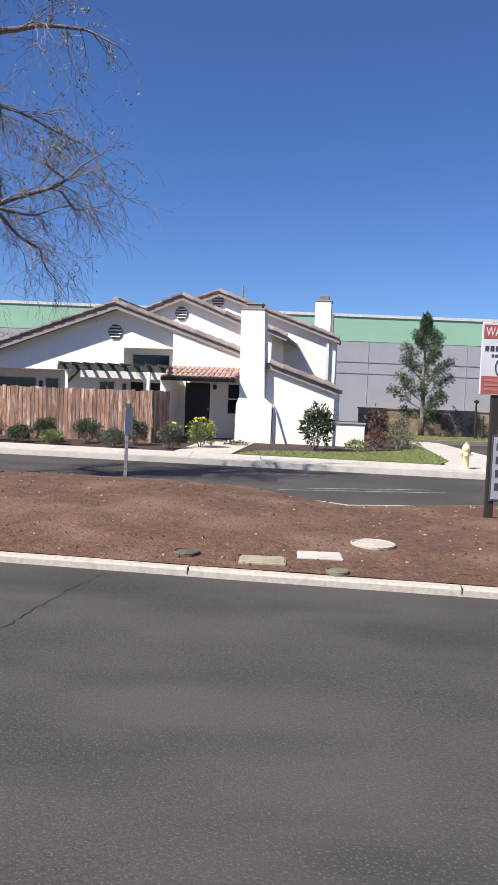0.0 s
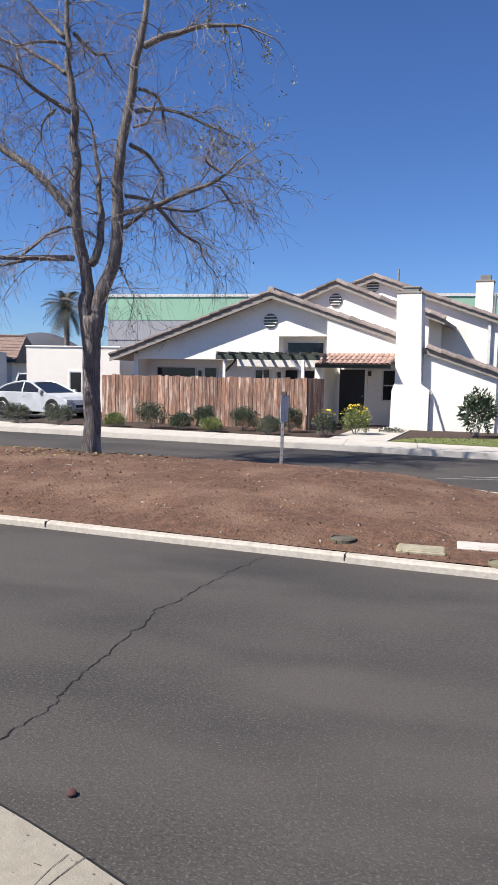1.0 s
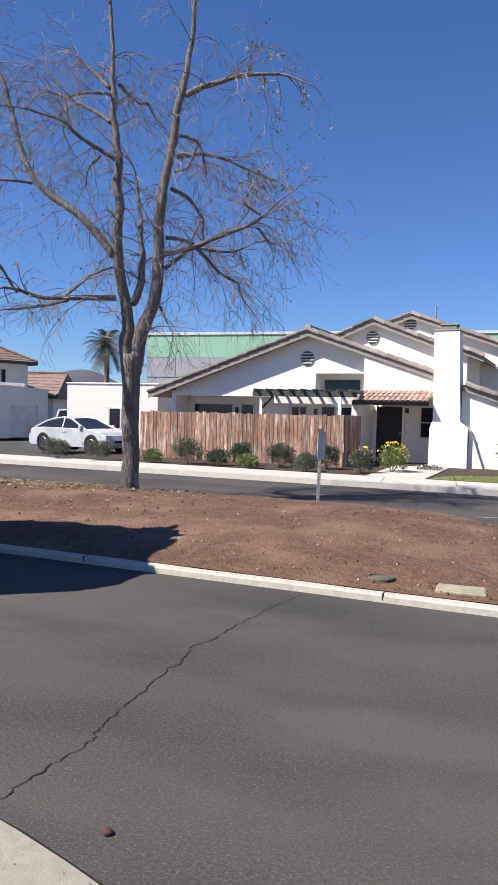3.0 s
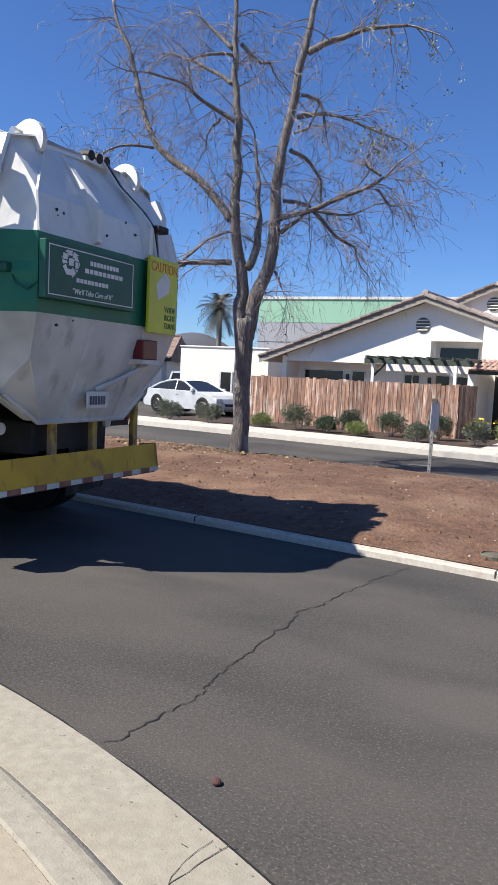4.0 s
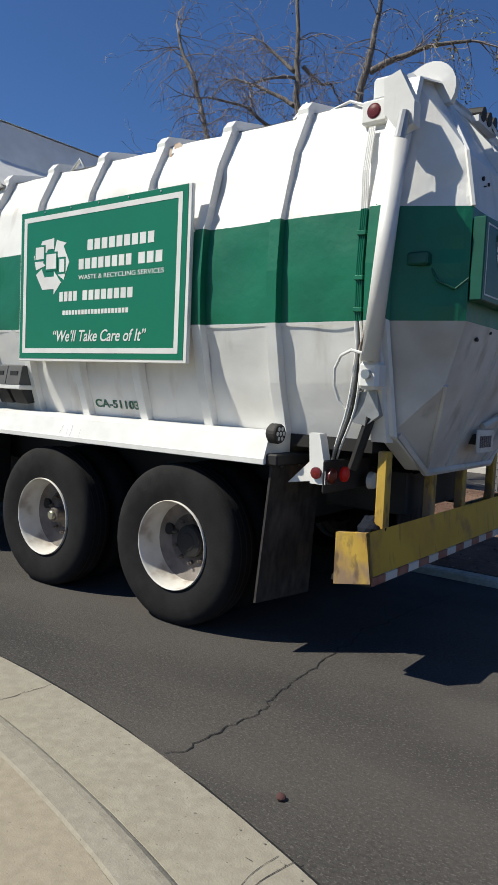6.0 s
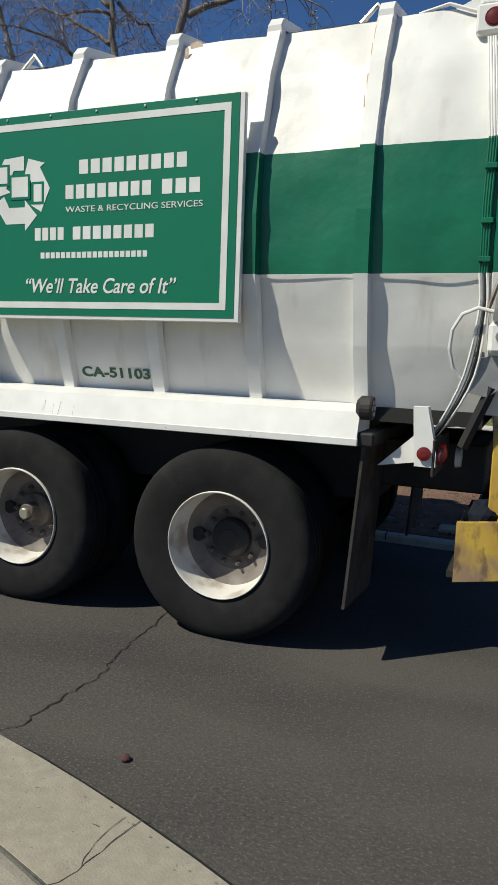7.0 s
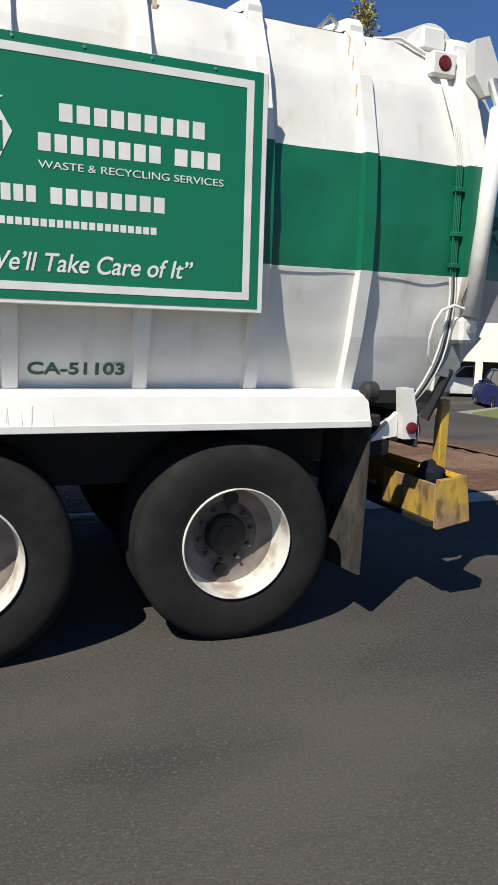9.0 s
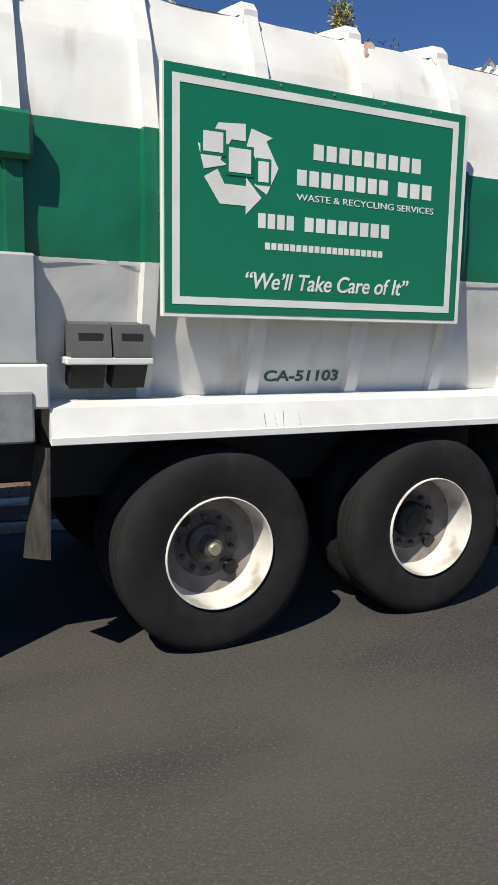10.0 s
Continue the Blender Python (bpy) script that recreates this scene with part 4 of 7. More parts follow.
# cables that hang over the rear from the lamps on the roof
for k in range(3):
    o = 0.03 * k
    part("cable", tube([(-1.44, -0.18 - o, 3.42), (-1.56, -0.28 - o, 3.2), (-1.72, -0.42 - o, 3.0), (-1.79, -0.5 - o, 2.86), (-1.83, -0.52 - 0.5 * o, 2.6)], 0.009, 6), (WHITE_CLEAN, BLACK, GALV)[k], tail)
part("cable_clamp", box(-1.86, -1.76, -0.66, -0.5, 2.84, 2.9, 0.01), BLACK, tail)
for s in (1, -1):
    # hinge ears on the roof
    ear = prism([(-1.37 + 0.16 * math.cos(radians(a)), 3.345 + 0.16 * math.sin(radians(a))) for a in range(215, 45, -17)] + [(-1.15, 3.42), (-0.85, 3.3), (-0.82, 3.26)], s * 0.62 - 0.025, s * 0.62 + 0.025, "y")
    part("hinge_ear", ear, WHITE, tail, "white steel tailgate hinge")
    part("hinge_pin", tube([(-1.28, s * 0.53, 3.4), (-1.28, s * 0.72, 3.4)], 0.035, 10), STEEL, tail)
    part("hinge_block", box(-1.3, -1.14, *sorted((s * 0.72, s * 0.9)), 3.24, 3.37, 0.015), WHITE_CLEAN, tail)
for y in (-0.02, -0.13, -0.23):
    part("clearance_lamp", tube([(-1.36, y, 3.42), (-1.46, y, 3.41)], 0.045, 10), BLACK, tail)
part("lamp_tray", box(-1.45, -1.3, -0.3, 0.05, 3.35, 3.39), WHITE_CLEAN, tail)
# hydraulic cylinder at each corner
for s in (1, -1):
    cyl = part("hydraulic_cylinder", tube([(-1.375, s * 1.2, 1.75), (-1.47, s * 1.2, 2.88)], 0.05, 14), WHITE, tail, "white hydraulic cylinder", True)
    part("rod", tube([(-1.47, s * 1.2, 2.88), (-1.46, s * 1.13, 3.04)], 0.03, 10), STEEL, cyl)
    part("clevis", prism([(-1.51, 2.98), (-1.42, 2.96), (-1.34, 3.06), (-1.33, 3.24), (-1.42, 3.27), (-1.51, 3.1)], *sorted((s * 1.05, s * 1.13)), "y"), WHITE, cyl)
    part("foot", box(-1.43, -1.31, *sorted((s * 1.1, s * 1.21)), 1.6, 1.75, 0.02), WHITE, cyl)
    part("pin", tube([(-1.37, s * 1.04, 1.68), (-1.37, s * 1.24, 1.68)], 0.026, 10), STEEL, cyl)
    part("lock_hook", prism([(-1.38, 1.6), (-1.25, 1.58), (-1.22, 1.42), (-1.32, 1.4), (-1.4, 1.46)], *sorted((s * 1.06, s * 1.11)), "y"), GALV, cyl)
    part("lower_arm", tube([(-1.34, s * 1.09, 1.45), (-1.22, s * 1.04, 1.15)], 0.03, 6), BLACK, tail)
# hoses and cables down the corner
for k in range(4):
    o = 0.011 * k
    part("hose", tube([(-1.2 - o, 1.02, 3.05), (-1.23 - o, 1.125, 2.78), (-1.25 - o, 1.155, 2.57)], 0.005, 6), WHITE_CLEAN, truck)
    part("hose", tube([(-1.25 - o, 1.155, 2.57), (-1.245 - o, 1.165, 2.27), (-1.25 - o, 1.16, 1.97)], 0.005, 6), GREEN, truck)
    part("hose", tube(smooth_line([Vector(q) for q in ((-1.25 - o, 1.16, 1.97), (-1.26 - o, 1.15, 1.8), (-1.21 - 1.5 * o, 1.12, 1.5), (-1.1 - o, 1.05, 1.25), (-1.0, 0.9 - o, 1.1))], 4), 0.007, 6), [WHITE_CLEAN, GALV, BLACK, WHITE_CLEAN][k], truck)
for z in (2.44, 2.2, 2.03, 1.6):
    part("hose_clip", box(-1.295, -1.24, 1.12, side_y(z) + 0.04, z - 0.012, z + 0.012, 0.003), GREEN if z > 1.97 else GALV, truck)
part("hose_loop", tube([(-1.34, 1.2, 1.79), (-1.26, 1.2, 1.81), (-1.19, 1.19, 1.78), (-1.15, 1.18, 1.71), (-1.14, 1.16, 1.62), (-1.16, 1.13, 1.53), (-1.2, 1.11, 1.47)], 0.009, 7), WHITE_CLEAN, truck)
part("hose_dark", tube([(-1.43, 1.2, 2.82), (-1.405, 1.205, 2.4), (-1.36, 1.2, 2.0), (-1.3, 1.18, 1.8)], 0.011, 6), mat("worn_hose", (0.2, 0.15, 0.12), 0.8, col2=(0.42, 0.38, 0.33), scale=9), truck)
part("marker_box", box(-1.3, -1.14, 0.93, 1.02, 3.07, 3.2, 0.012), WHITE_CLEAN, truck)
mk = part("marker_lamp", lathe([(0.042, 1.015), (0.042, 1.022), (0.034, 1.022), (0.033, 1.026), (0.015, 1.029), (0.001, 1.03)], "y", 18), REDLENS, truck, "round red marker lamp")
mk.location = (-1.22, 0, 3.135)
part("cable", tube([(-0.85, 0.86, 3.26), (-1.0, 0.9, 3.27), (-1.15, 0.93, 3.2)], 0.009, 6), WHITE_CLEAN, truck)

# tail lamps
for s in (1, -1):
    br = part("lamp_bracket", prism([(-1.06, 1.34), (-0.99, 1.34), (-1.01, 1.05), (-1.11, 1.05), (-1.11, 1.12)], *sorted((s * 1.08, s * 1.155)), "y"), WHITE_CLEAN, truck, "white steel lamp bracket")
    part("gusset", prism([(-1.0, 1.06), (-0.82, 1.03), (-1.0, 1.2)], *sorted((s * 1.06, s * 1.1)), "y"), WHITE_CLEAN, br)
    r = part("side_lamp", lathe([(0.034, 1.16 * s), (0.034, 1.172 * s), (0.015, 1.178 * s), (0.001, 1.178 * s)], "y", 16), REDLENS, br, "round red side lamp")
    r.location = (-1.055, 0, 1.115)
    for y, mt in ((1.1, REDLENS), (0.95, REDLAMP)):
        q = part("tail_lamp", lathe([(0.045, -1.1), (0.045, -1.13), (0.02, -1.14), (0.001, -1.14)], "x", 18), mt, br, "round red tail lamp")
        q.location = (0.0, s * y, 1.1)
    q = part("reverse_lamp", lathe([(0.055, -1.16), (0.05, -1.19), (0.001, -1.195)], "x", 18), WHITELENS, br, "round clear reversing lamp")
    q.location = (0, s * 0.7, 1.05)
    part("lamp_plate", box(-1.11, -1.09, *sorted((s * 0.62, s * 1.16)), 1.0, 1.19, 0.008), BLACK, br)

# yellow bumper on posts
FADED_RED = mat("faded_red", (0.22, 0.06, 0.04), 0.7, col2=(0.3, 0.14, 0.1), scale=12)
bump = part("bumper", quads([[(x, y, z) for x, z in ((-1.405, 0.8), (-1.42, 0.83), (-1.46, 0.56), (-1.24, 0.52))] for y in (1.22, 0.6, 0, -0.6, -1.22)]), YELLOW, truck, "scuffed yellow box bumper")
for y in (1.2, -1.2):
    part("bumper_end", prism([(-1.235, 0.81), (-1.42, 0.83), (-1.46, 0.56), (-1.235, 0.52)], y - 0.02, y + 0.02, "y"), YELLOW_RUST, bump, "rusty yellow bumper end")
for s in (1, -1):
    part("bumper_return", box(-1.25, -1.232, *sorted((s * 0.6, s * 1.18)), 0.54, 0.78, 0.004), YELLOW_RUST, bump, "rusty yellow bumper return")
part("bumper_floor", box(-1.44, -1.2, -1.18, 1.18, 0.53, 0.56), BLACK, bump)
for k in range(16):
    y = 1.2 - k * 0.15
    part("stripe", box(-1.468, -1.455, y - 0.15, y, 0.545, 0.59), WHITE_DIRTY if k % 2 else FADED_RED, bump)
for y in (0.98, 0.32, -0.22, -0.85):
    part("post", box(-1.42, -1.36, y - 0.035, y + 0.035, 0.81, 1.26, 0.006), YELLOW_RUST, bump, "yellow steel post")
bag = bmesh.new()
bmesh.ops.create_icosphere(bag, subdivisions=3, radius=0.085)
for v in bag.verts:
    v.co *= 1 + 0.35 * noise.noise(v.co * 18)
tagged(part("plastic_bag", bag, mat("dark_film", (0.01, 0.013, 0.022), 0.8, spec=0.15), truck, "crumpled dark plastic bag", m=pose(-1.33, 0.98, 0.8)))

# chips and smears where the paint is gone
rg = random.Random(21)
for x0, y0, z0, n in ((-1.775, 0.6, 2.76, 3), (-1.765, 0.15, 2.7, 1), (-1.81, 0.6, 1.9, 2), (-1.72, -0.3, 2.8, 2)):
    for k in range(n):
        w, h = rg.uniform(0.004, 0.016), rg.uniform(0.003, 0.016)
        y, z = y0 + rg.uniform(-0.16, 0.16), z0 + rg.uniform(-0.06, 0.06)
        xs = -1.79 + 0.233 * max(0, z - 2.57) + 0.32 * max(0, 1.98 - z) - 0.014
        part("paint_chip", prism([(y + w * rg.uniform(0.5, 1.4) * math.cos(q), z + h * rg.uniform(0.5, 1.6) * math.sin(q)) for q in (0, 0.9, 1.7, 2.8, 3.7, 4.6, 5.5)], xs, xs + 0.012, "x"), BLACK, tail)

# number plate and red lens on the tailgate
np_ = part("plate_bracket", box(-1.6, -1.4, -0.06, 0.06, 1.28, 1.35, 0.01), BLACK, tail)
part("number_plate", box(-1.62, -1.605, -0.15, 0.15, 1.23, 1.38, 0.004), WHITE_DIRTY, tail, "dented white number plate")
for k in range(6):
    part("plate_mark", box(-1.624, -1.621, 0.09 - k * 0.037, 0.115 - k * 0.037, 1.265, 1.34), SIGN_DARK, tail)
part("red_lens", box(-1.82, -1.7, -0.6, -0.37, 1.68, 1.86, 0.01), REDLENS, tail, "square red tail lens")
part("lens_bracket", box(-1.82, -1.62, -0.63, -0.36, 1.64, 1.68), WHITE_DIRTY, tail)
# small camera bracket on the near facet
part("rear_sensor", box(-1.62, -1.5, 1.0, 1.1, 2.26, 2.33, 0.01), GREEN_DARK, tail)
part("sensor_cable", tube([(-1.6, 1.03, 2.28), (-1.66, 1.04, 2.18), (-1.74, 1.0, 2.14), (-1.79, 0.95, 2.2)], 0.007, 6), GREEN_DARK, tail)

FACE_L = Matrix(((-1, 0, 0, 0), (0, 0, 1, 0), (0, 1, 0, 0), (0, 0, 0, 1)))
FACE_B = Matrix(((0, 0, -1, 0), (-1, 0, 0, 0), (0, 1, 0, 0), (0, 0, 0, 1)))


def outline_frame(bm, x0, x1, z0, z1, w, at):
    for q in ((x0, x1, z0, z0 + w), (x0, x1, z1 - w, z1), (x0, x0 + w, z0 + w, z1 - w), (x1 - w, x1, z0 + w, z1 - w)):
        box(q[0], q[1], q[2], q[3], at, at + 0.002, bm=bm)
    return bm


def arrows(cx, cz, r, at):
    """Three bent arrows chasing one another round a triangle."""
    bm = bmesh.new()
    for k in range(3):
        c, q = math.cos(k * 2.0944), math.sin(k * 2.0944)
        pts = [(-0.9, -0.34), (-0.56, -0.14), (-0.38, -0.46), (0.18, -0.46), (0.18, -0.26), (0.6, -0.7), (0.18, -1.12), (0.18, -0.92), (-0.5, -0.92)]
        bm.faces.new([bm.verts.new((cx + r * (x * c - y * q), cz + r * (x * q + y * c), at)) for x, y in pts])
    return bm


def side_sign():
    """Sign drawn in its own plane: x to the right, y up."""
    sg = new("side_sign")
    sg.parent = truck
    sg.matrix_basis = Matrix.Translation((1.68, 1.222, 1.72)) @ FACE_L
    w, h = 1.77, 1.13
    part("board", box(0, w, 0, h, -0.02, 0.012, 0.004), WHITE_CLEAN, sg, "white sign board edge")
    part("panel", box(0.012, w - 0.03, 0.022, h - 0.003, 0.008, 0.0145), GREEN_SIGN, sg, "bright green sign face")
    part("border", outline_frame(bmesh.new(), 0.05, w - 0.075, 0.062, h - 0.045, 0.036, 0.0145), WHITE_CLEAN, sg, "white border line")
    part("emblem", arrows(0.385, 0.72, 0.2, 0.0165), WHITE_CLEAN, sg, "white emblem of three chasing arrows")
    for x0, x1, y0, y1 in ((0.2, 0.3, 0.765, 0.855), (0.33, 0.445, 0.685, 0.795), (0.485, 0.54, 0.655, 0.75)):
        mark = part("emblem_edge", box(x0 - 0.014, x1 + 0.014, y0 - 0.014, y1 + 0.014, 0.0165, 0.018), GREEN_SIGN, sg)
        part("emblem_bar", box(x0, x1, y0, y1, 0.018, 0.0195), WHITE_CLEAN, mark)

    def bar(x0, x1, y0, y1, n):
        w = (x1 - x0) / n
        for k in range(n):
            part("text_bar", box(x0 + k * w, x0 + (k + 0.76) * w, y0, y1, 0.0145, 0.0158), WHITE_CLEAN, sg)

    bar(0.79, 1.47, 0.79, 0.865, 9)
    bar(0.70, 1.26, 0.66, 0.735, 8)
    bar(1.31, 1.55, 0.66, 0.735, 3)
    lettering("small_line", "WASTE & RECYCLING SERVICES", 0.046, WHITE_CLEAN, sg, pose(0.7, 0.588, 0.0155), 0.85)
    bar(0.49, 0.7, 0.44, 0.51, 4), bar(0.75, 1.28, 0.44, 0.51, 8)
    bar(0.53, 1.235, 0.34, 0.373, 20)
    lettering("slogan", "\u201cWe\u2019ll Take Care of It\u201d", 0.115, WHITE_CLEAN, sg, pose(0.41, 0.148, 0.0155), 0.98, shear=0.25, bold=0.0012)
    for x in (0.3, 0.6, 0.9, 1.2, 1.5):
        b = part("screw", lathe([(0.007, 0.014), (0.007, 0.018), (0.001, 0.019)], "z", 8), STEEL, sg)
        b.location = (x, h - 0.02, 0)


side_sign()
lettering("side_number", "CA-51103", 0.085, GREEN_DARK, truck, Matrix.Translation((1.03, 0.9945, 1.395)) @ FACE_L @ pose(0, 0, 0, 17.9, 0, 0), 0.47, bold=0.002)


def rear_sign():
    sg = new("rear_sign")
    sg.parent = tail
    sg.matrix_basis = Matrix.Translation((-1.855, 0.95, 2.085)) @ FACE_B
    w, h = 1.1, 0.43
    part("board", box(0, w, 0, h, -0.06, 0.01, 0.006), GREEN_DARK, sg, "dark green sign board")
    part("border", outline_frame(bmesh.new(), 0.03, w - 0.03, 0.03, h - 0.03, 0.008, 0.01), FRAME_W, sg)
    part("emblem", arrows(0.27, 0.29, 0.1, 0.012), FRAME_W, sg)
    for x0, x1, y0, y1 in ((0.18, 0.23, 0.31, 0.355), (0.245, 0.3, 0.27, 0.325), (0.32, 0.348, 0.255, 0.305)):
        mark = part("emblem_edge", box(x0 - 0.007, x1 + 0.007, y0 - 0.007, y1 + 0.007, 0.0125, 0.0132), GREEN_DARK, sg)
        part("emblem_bar", box(x0, x1, y0, y1, 0.0132, 0.014), FRAME_W, mark)
    for x0, x1, y0, y1 in ((0.5, 0.87, 0.305, 0.34), (0.44, 0.93, 0.24, 0.275), (0.34, 0.74, 0.155, 0.187)):
        for k in range(9):
            w = (x1 - x0) / 9
            part("text_bar", box(x0 + k * w, x0 + (k + 0.78) * w, y0, y1, 0.01, 0.012), FRAME_W, sg)
    lettering("slogan", "\u201cWe\u2019ll Take Care of It\u201d", 0.06, FRAME_W, sg, pose(0.29, 0.065, 0.0115), 0.5, shear=0.25, bold=0.0006)


rear_sign()


def caution_sign():
    sg = new("caution_sign")
    sg.parent = tail
    sg.matrix_basis = Matrix.Translation((-1.86, -0.36, 1.93)) @ FACE_B @ pose(0, 0, 0, 0, 3, 0)
    w, h = 0.5, 0.68
    part("board", box(0, w, 0, h, -0.02, 0.01, 0.003), YELLOW_SIGN, sg, "yellow caution board")
    lettering("caution_word", "CAUTION", 0.125, ORANGE, sg, pose(0.02, h - 0.125, 0.012), 0.46, label="orange word")
    tr = prism([(0.15, 0.3), (0.34, 0.38), (0.36, 0.5), (0.26, 0.56), (0.12, 0.44)], 0.01, 0.013, "z")
    part("pictogram", tr, FRAME_W, sg, "white truck pictogram")
    for k, word in enumerate(("WIDE", "RIGHT", "TURNS")):
        lettering("warning_word", word, 0.075, GREEN_DARK, sg, pose(0.27, 0.2 - 0.075 * k, 0.012), 0.2)


caution_sign()

# tool box and step at the front of the wheels
for x0, x1 in ((1.72, 1.9), (1.91, 2.1)):
    bm = prism([(1.02, 1.53), (1.2, 1.53), (1.17, 1.68), (1.04, 1.7)], x0, x1, "x")
    cb = part("chock", bm, mat("chock_rubber", (0.1, 0.1, 0.1), 0.8, scale=6), truck, "grey rubber wheel chock")
    part("slot", box(x0 + 0.04, x1 - 0.04, 1.17, 1.186, 1.605, 1.64), BLACK, cb)
part("chock_shelf", box(1.71, 2.12, 1.0, 1.2, 1.495, 1.53, 0.006), WHITE_CLEAN, truck)
for x0, x1 in ((1.73, 1.89), (1.93, 2.09)):
    part("shelf_bracket", prism([(1.0, 1.4), (1.1, 1.38), (1.17, 1.495), (1.0, 1.495)], x0, x1, "x"), BLACK, truck)
part("side_box", box(2.24, 3.4, 0.9, 1.2, 1.5, 1.98, 0.012), mat("grey_box", (0.42, 0.43, 0.43), 0.5, scale=4), truck, "grey painted side box")
part("side_box_rail", box(2.2, 3.4, 0.95, 1.22, 1.3, 1.5, 0.01), WHITE_CLEAN, truck)
part("rail_clamp", box(2.27, 2.6, 1.2, 1.235, 1.15, 1.38, 0.01), GALV, truck)
part("band_box", box(2.24, 2.4, 1.15, 1.24, 2.36, 2.56, 0.02), GREEN, truck)

# hopper canopy and cab at the front
for s in (1, -1):
    part("canopy_side", prism([(2.3, 3.2), (2.75, 3.58), (3.0, 4.0), (3.25, 4.02), (4.9, 3.3), (4.9, 3.2)], *sorted((s * 0.98, s * 1.02)), "y"), WHITE_CLEAN, truck)
part("canopy", quads([[(2.98, y, 4.02), (3.25, y, 4.05), (3.27, y, 4.0)] for y in (-1.02, 1.02)]), WHITE_CLEAN, truck, "white steel hopper canopy")
part("canopy_front", quads([[(3.25, y, 4.02), (4.9, y, 3.3)] for y in (-1.02, 1.02)]), WHITE_CLEAN, truck)
part("canopy_back", quads([[(2.3, y, 3.22), (2.75, y, 3.58), (3.0, y, 4.01)] for y in (-1.0, 1.0)]), WHITE_CLEAN, truck)
part("loader_arm", tube([(2.65, 1.1, 2.9), (2.55, 1.1, 3.45), (2.75, 1.1, 3.5)], 0.07, 6), WHITE, truck)
for k in range(3):
    part("pipe", tube([(2.4, 0.95 + 0.05 * k, 3.2), (2.9, 0.95 + 0.05 * k, 3.22), (3.6, 0.95 + 0.05 * k, 3.22)], 0.02, 6), WHITE_CLEAN, truck)
cab = part("cab", prism([(5.3, 0.75), (7.6, 0.75), (7.65, 1.6), (7.5, 2.75), (5.3, 2.8)], -1.18, 1.18, "y"), WHITE_CLEAN, truck, "white truck cab")
part("windscreen", quads([[(7.655, y, 1.7), (7.515, y, 2.65)] for y in (-1.05, 1.05)]), GLASS, cab)
for s in (1, -1):
    part("door_window", box(5.9, 7.1, *sorted((s * 1.181, s * 1.187)), 1.75, 2.55), GLASS, cab)
    for pr in ([(r, a * s) for r, a in tyre_profile(0.9, 1.18)],):
        fw = new("front_wheel")
        fw.parent = truck
        fw.location = (6.3, 0, 0.52)
        part("tyre", lathe(pr, "y", 32), RUBBER, fw, smooth=True)
        part("rim", lathe([(0.302, 1.13 * s), (0.29, 1.14 * s), (0.27, 1.05 * s), (0.2, 1.1 * s), (0.001, 1.12 * s)], "y", 32), RIM, fw, smooth=True)
        wheels.append(fw)


# ---- the white house: its own frame has u along the front, v away from the street ----
HM = pose(0.49, 24.2, 0, 0, 0, -10)
house = thing("house", HM, "white stucco house with low gables and brown tiled rakes", "house")
BASE = -0.1


def rake_tiles(ua, za, ub, zb, v0, parent, step_m=0.42, r=0.085):
    """Barrel tiles along a gable edge, running down from a to b."""
    d = math.hypot(ub - ua, zb - za)
    n = max(1, int(d / step_m))
    ang = math.atan2(zb - za, ub - ua)
    me = None
    for i in range(n):
        if me is None:
            bm = bmesh.new()
            prof = [(0.13, -0.09), (0.12, 0.0), (0.08, r), (0, r * 1.25), (-0.1, r), (-0.16, 0.02), (-0.16, -0.04)]
            quads([[(0, v, z) for v, z in prof], [(d / n * 1.03, v * 0.92, z - 0.034) for v, z in prof]], bm)
            bm.faces.new([bm.verts.new((0.0, v, z)) for v, z in prof])
            ob = part("tile", bm, TILE, parent)
            me = ob.data
        else:
            ob = new("tile", me)
            ob.parent = parent
        f = i / n
        ob.matrix_basis = Matrix.Translation((ua + (ub - ua) * f, v0, za + (zb - za) * f + 0.06)) @ Matrix.Rotation(-ang, 4, "Y")


def roof_slab(ua, za, ub, zb, v0, v1, parent, name="roof"):
    t = 0.14
    ob = part(name, prism([(ua, za), (ub, zb), (ub, zb - t), (ua, za - t)], v0, v1, "y"), TILE, parent, "brown tiled roof slope")
    part("fascia", prism([(ua, za - 0.03), (ub, zb - 0.03), (ub, zb - 0.2), (ua, za - 0.2)], v0 - 0.03, v0 + 0.0, "y"), FASCIA, ob, "grey painted barge board")
    return ob


def gable_vent(u, z, v, r):
    vt = part("vent", tube([(u, v - 0.03, z), (u, v + 0.02, z)], r, 24), FASCIA, house, "round louvred gable vent")
    for k in range(-4, 5):
        zz = z + k * r * 0.21
        w = math.sqrt(max(0.0, r * r * 0.9 - (zz - z) ** 2))
        part("louvre", box(u - w, u + w, v - 0.05, v - 0.028, zz - r * 0.07, zz + r * 0.05), DARKWOOD if k % 2 == 0 else STUCCO, vt)


def window(u0, u1, z0, z1, v, parent, mull=True):
    w = part("window", box(u0, u1, v - 0.012, v + 0.01, z0, z1), GLASS, parent, "dark window pane")
    t = 0.045
    for q in ((u0, u1, z0 - t, z0), (u0, u1, z1, z1 + t), (u0 - t, u0, z0 - t, z1 + t), (u1, u1 + t, z0 - t, z1 + t)):
        part("frame", box(q[0], q[1], v - 0.03, v + 0.01, q[2], q[3]), FRAME_W, w)
    if mull:
        part("sash", box(u0, u1, v - 0.022, v, (z0 + z1) / 2 - 0.02, (z0 + z1) / 2 + 0.02), FRAME_W, w)
    return w


# main gable
AP = (-5.24, 4.6)
SL = 0.343


def zroof(u):
    return AP[1] - SL * abs(u - AP[0])


UL, UR = -12.05, -0.66
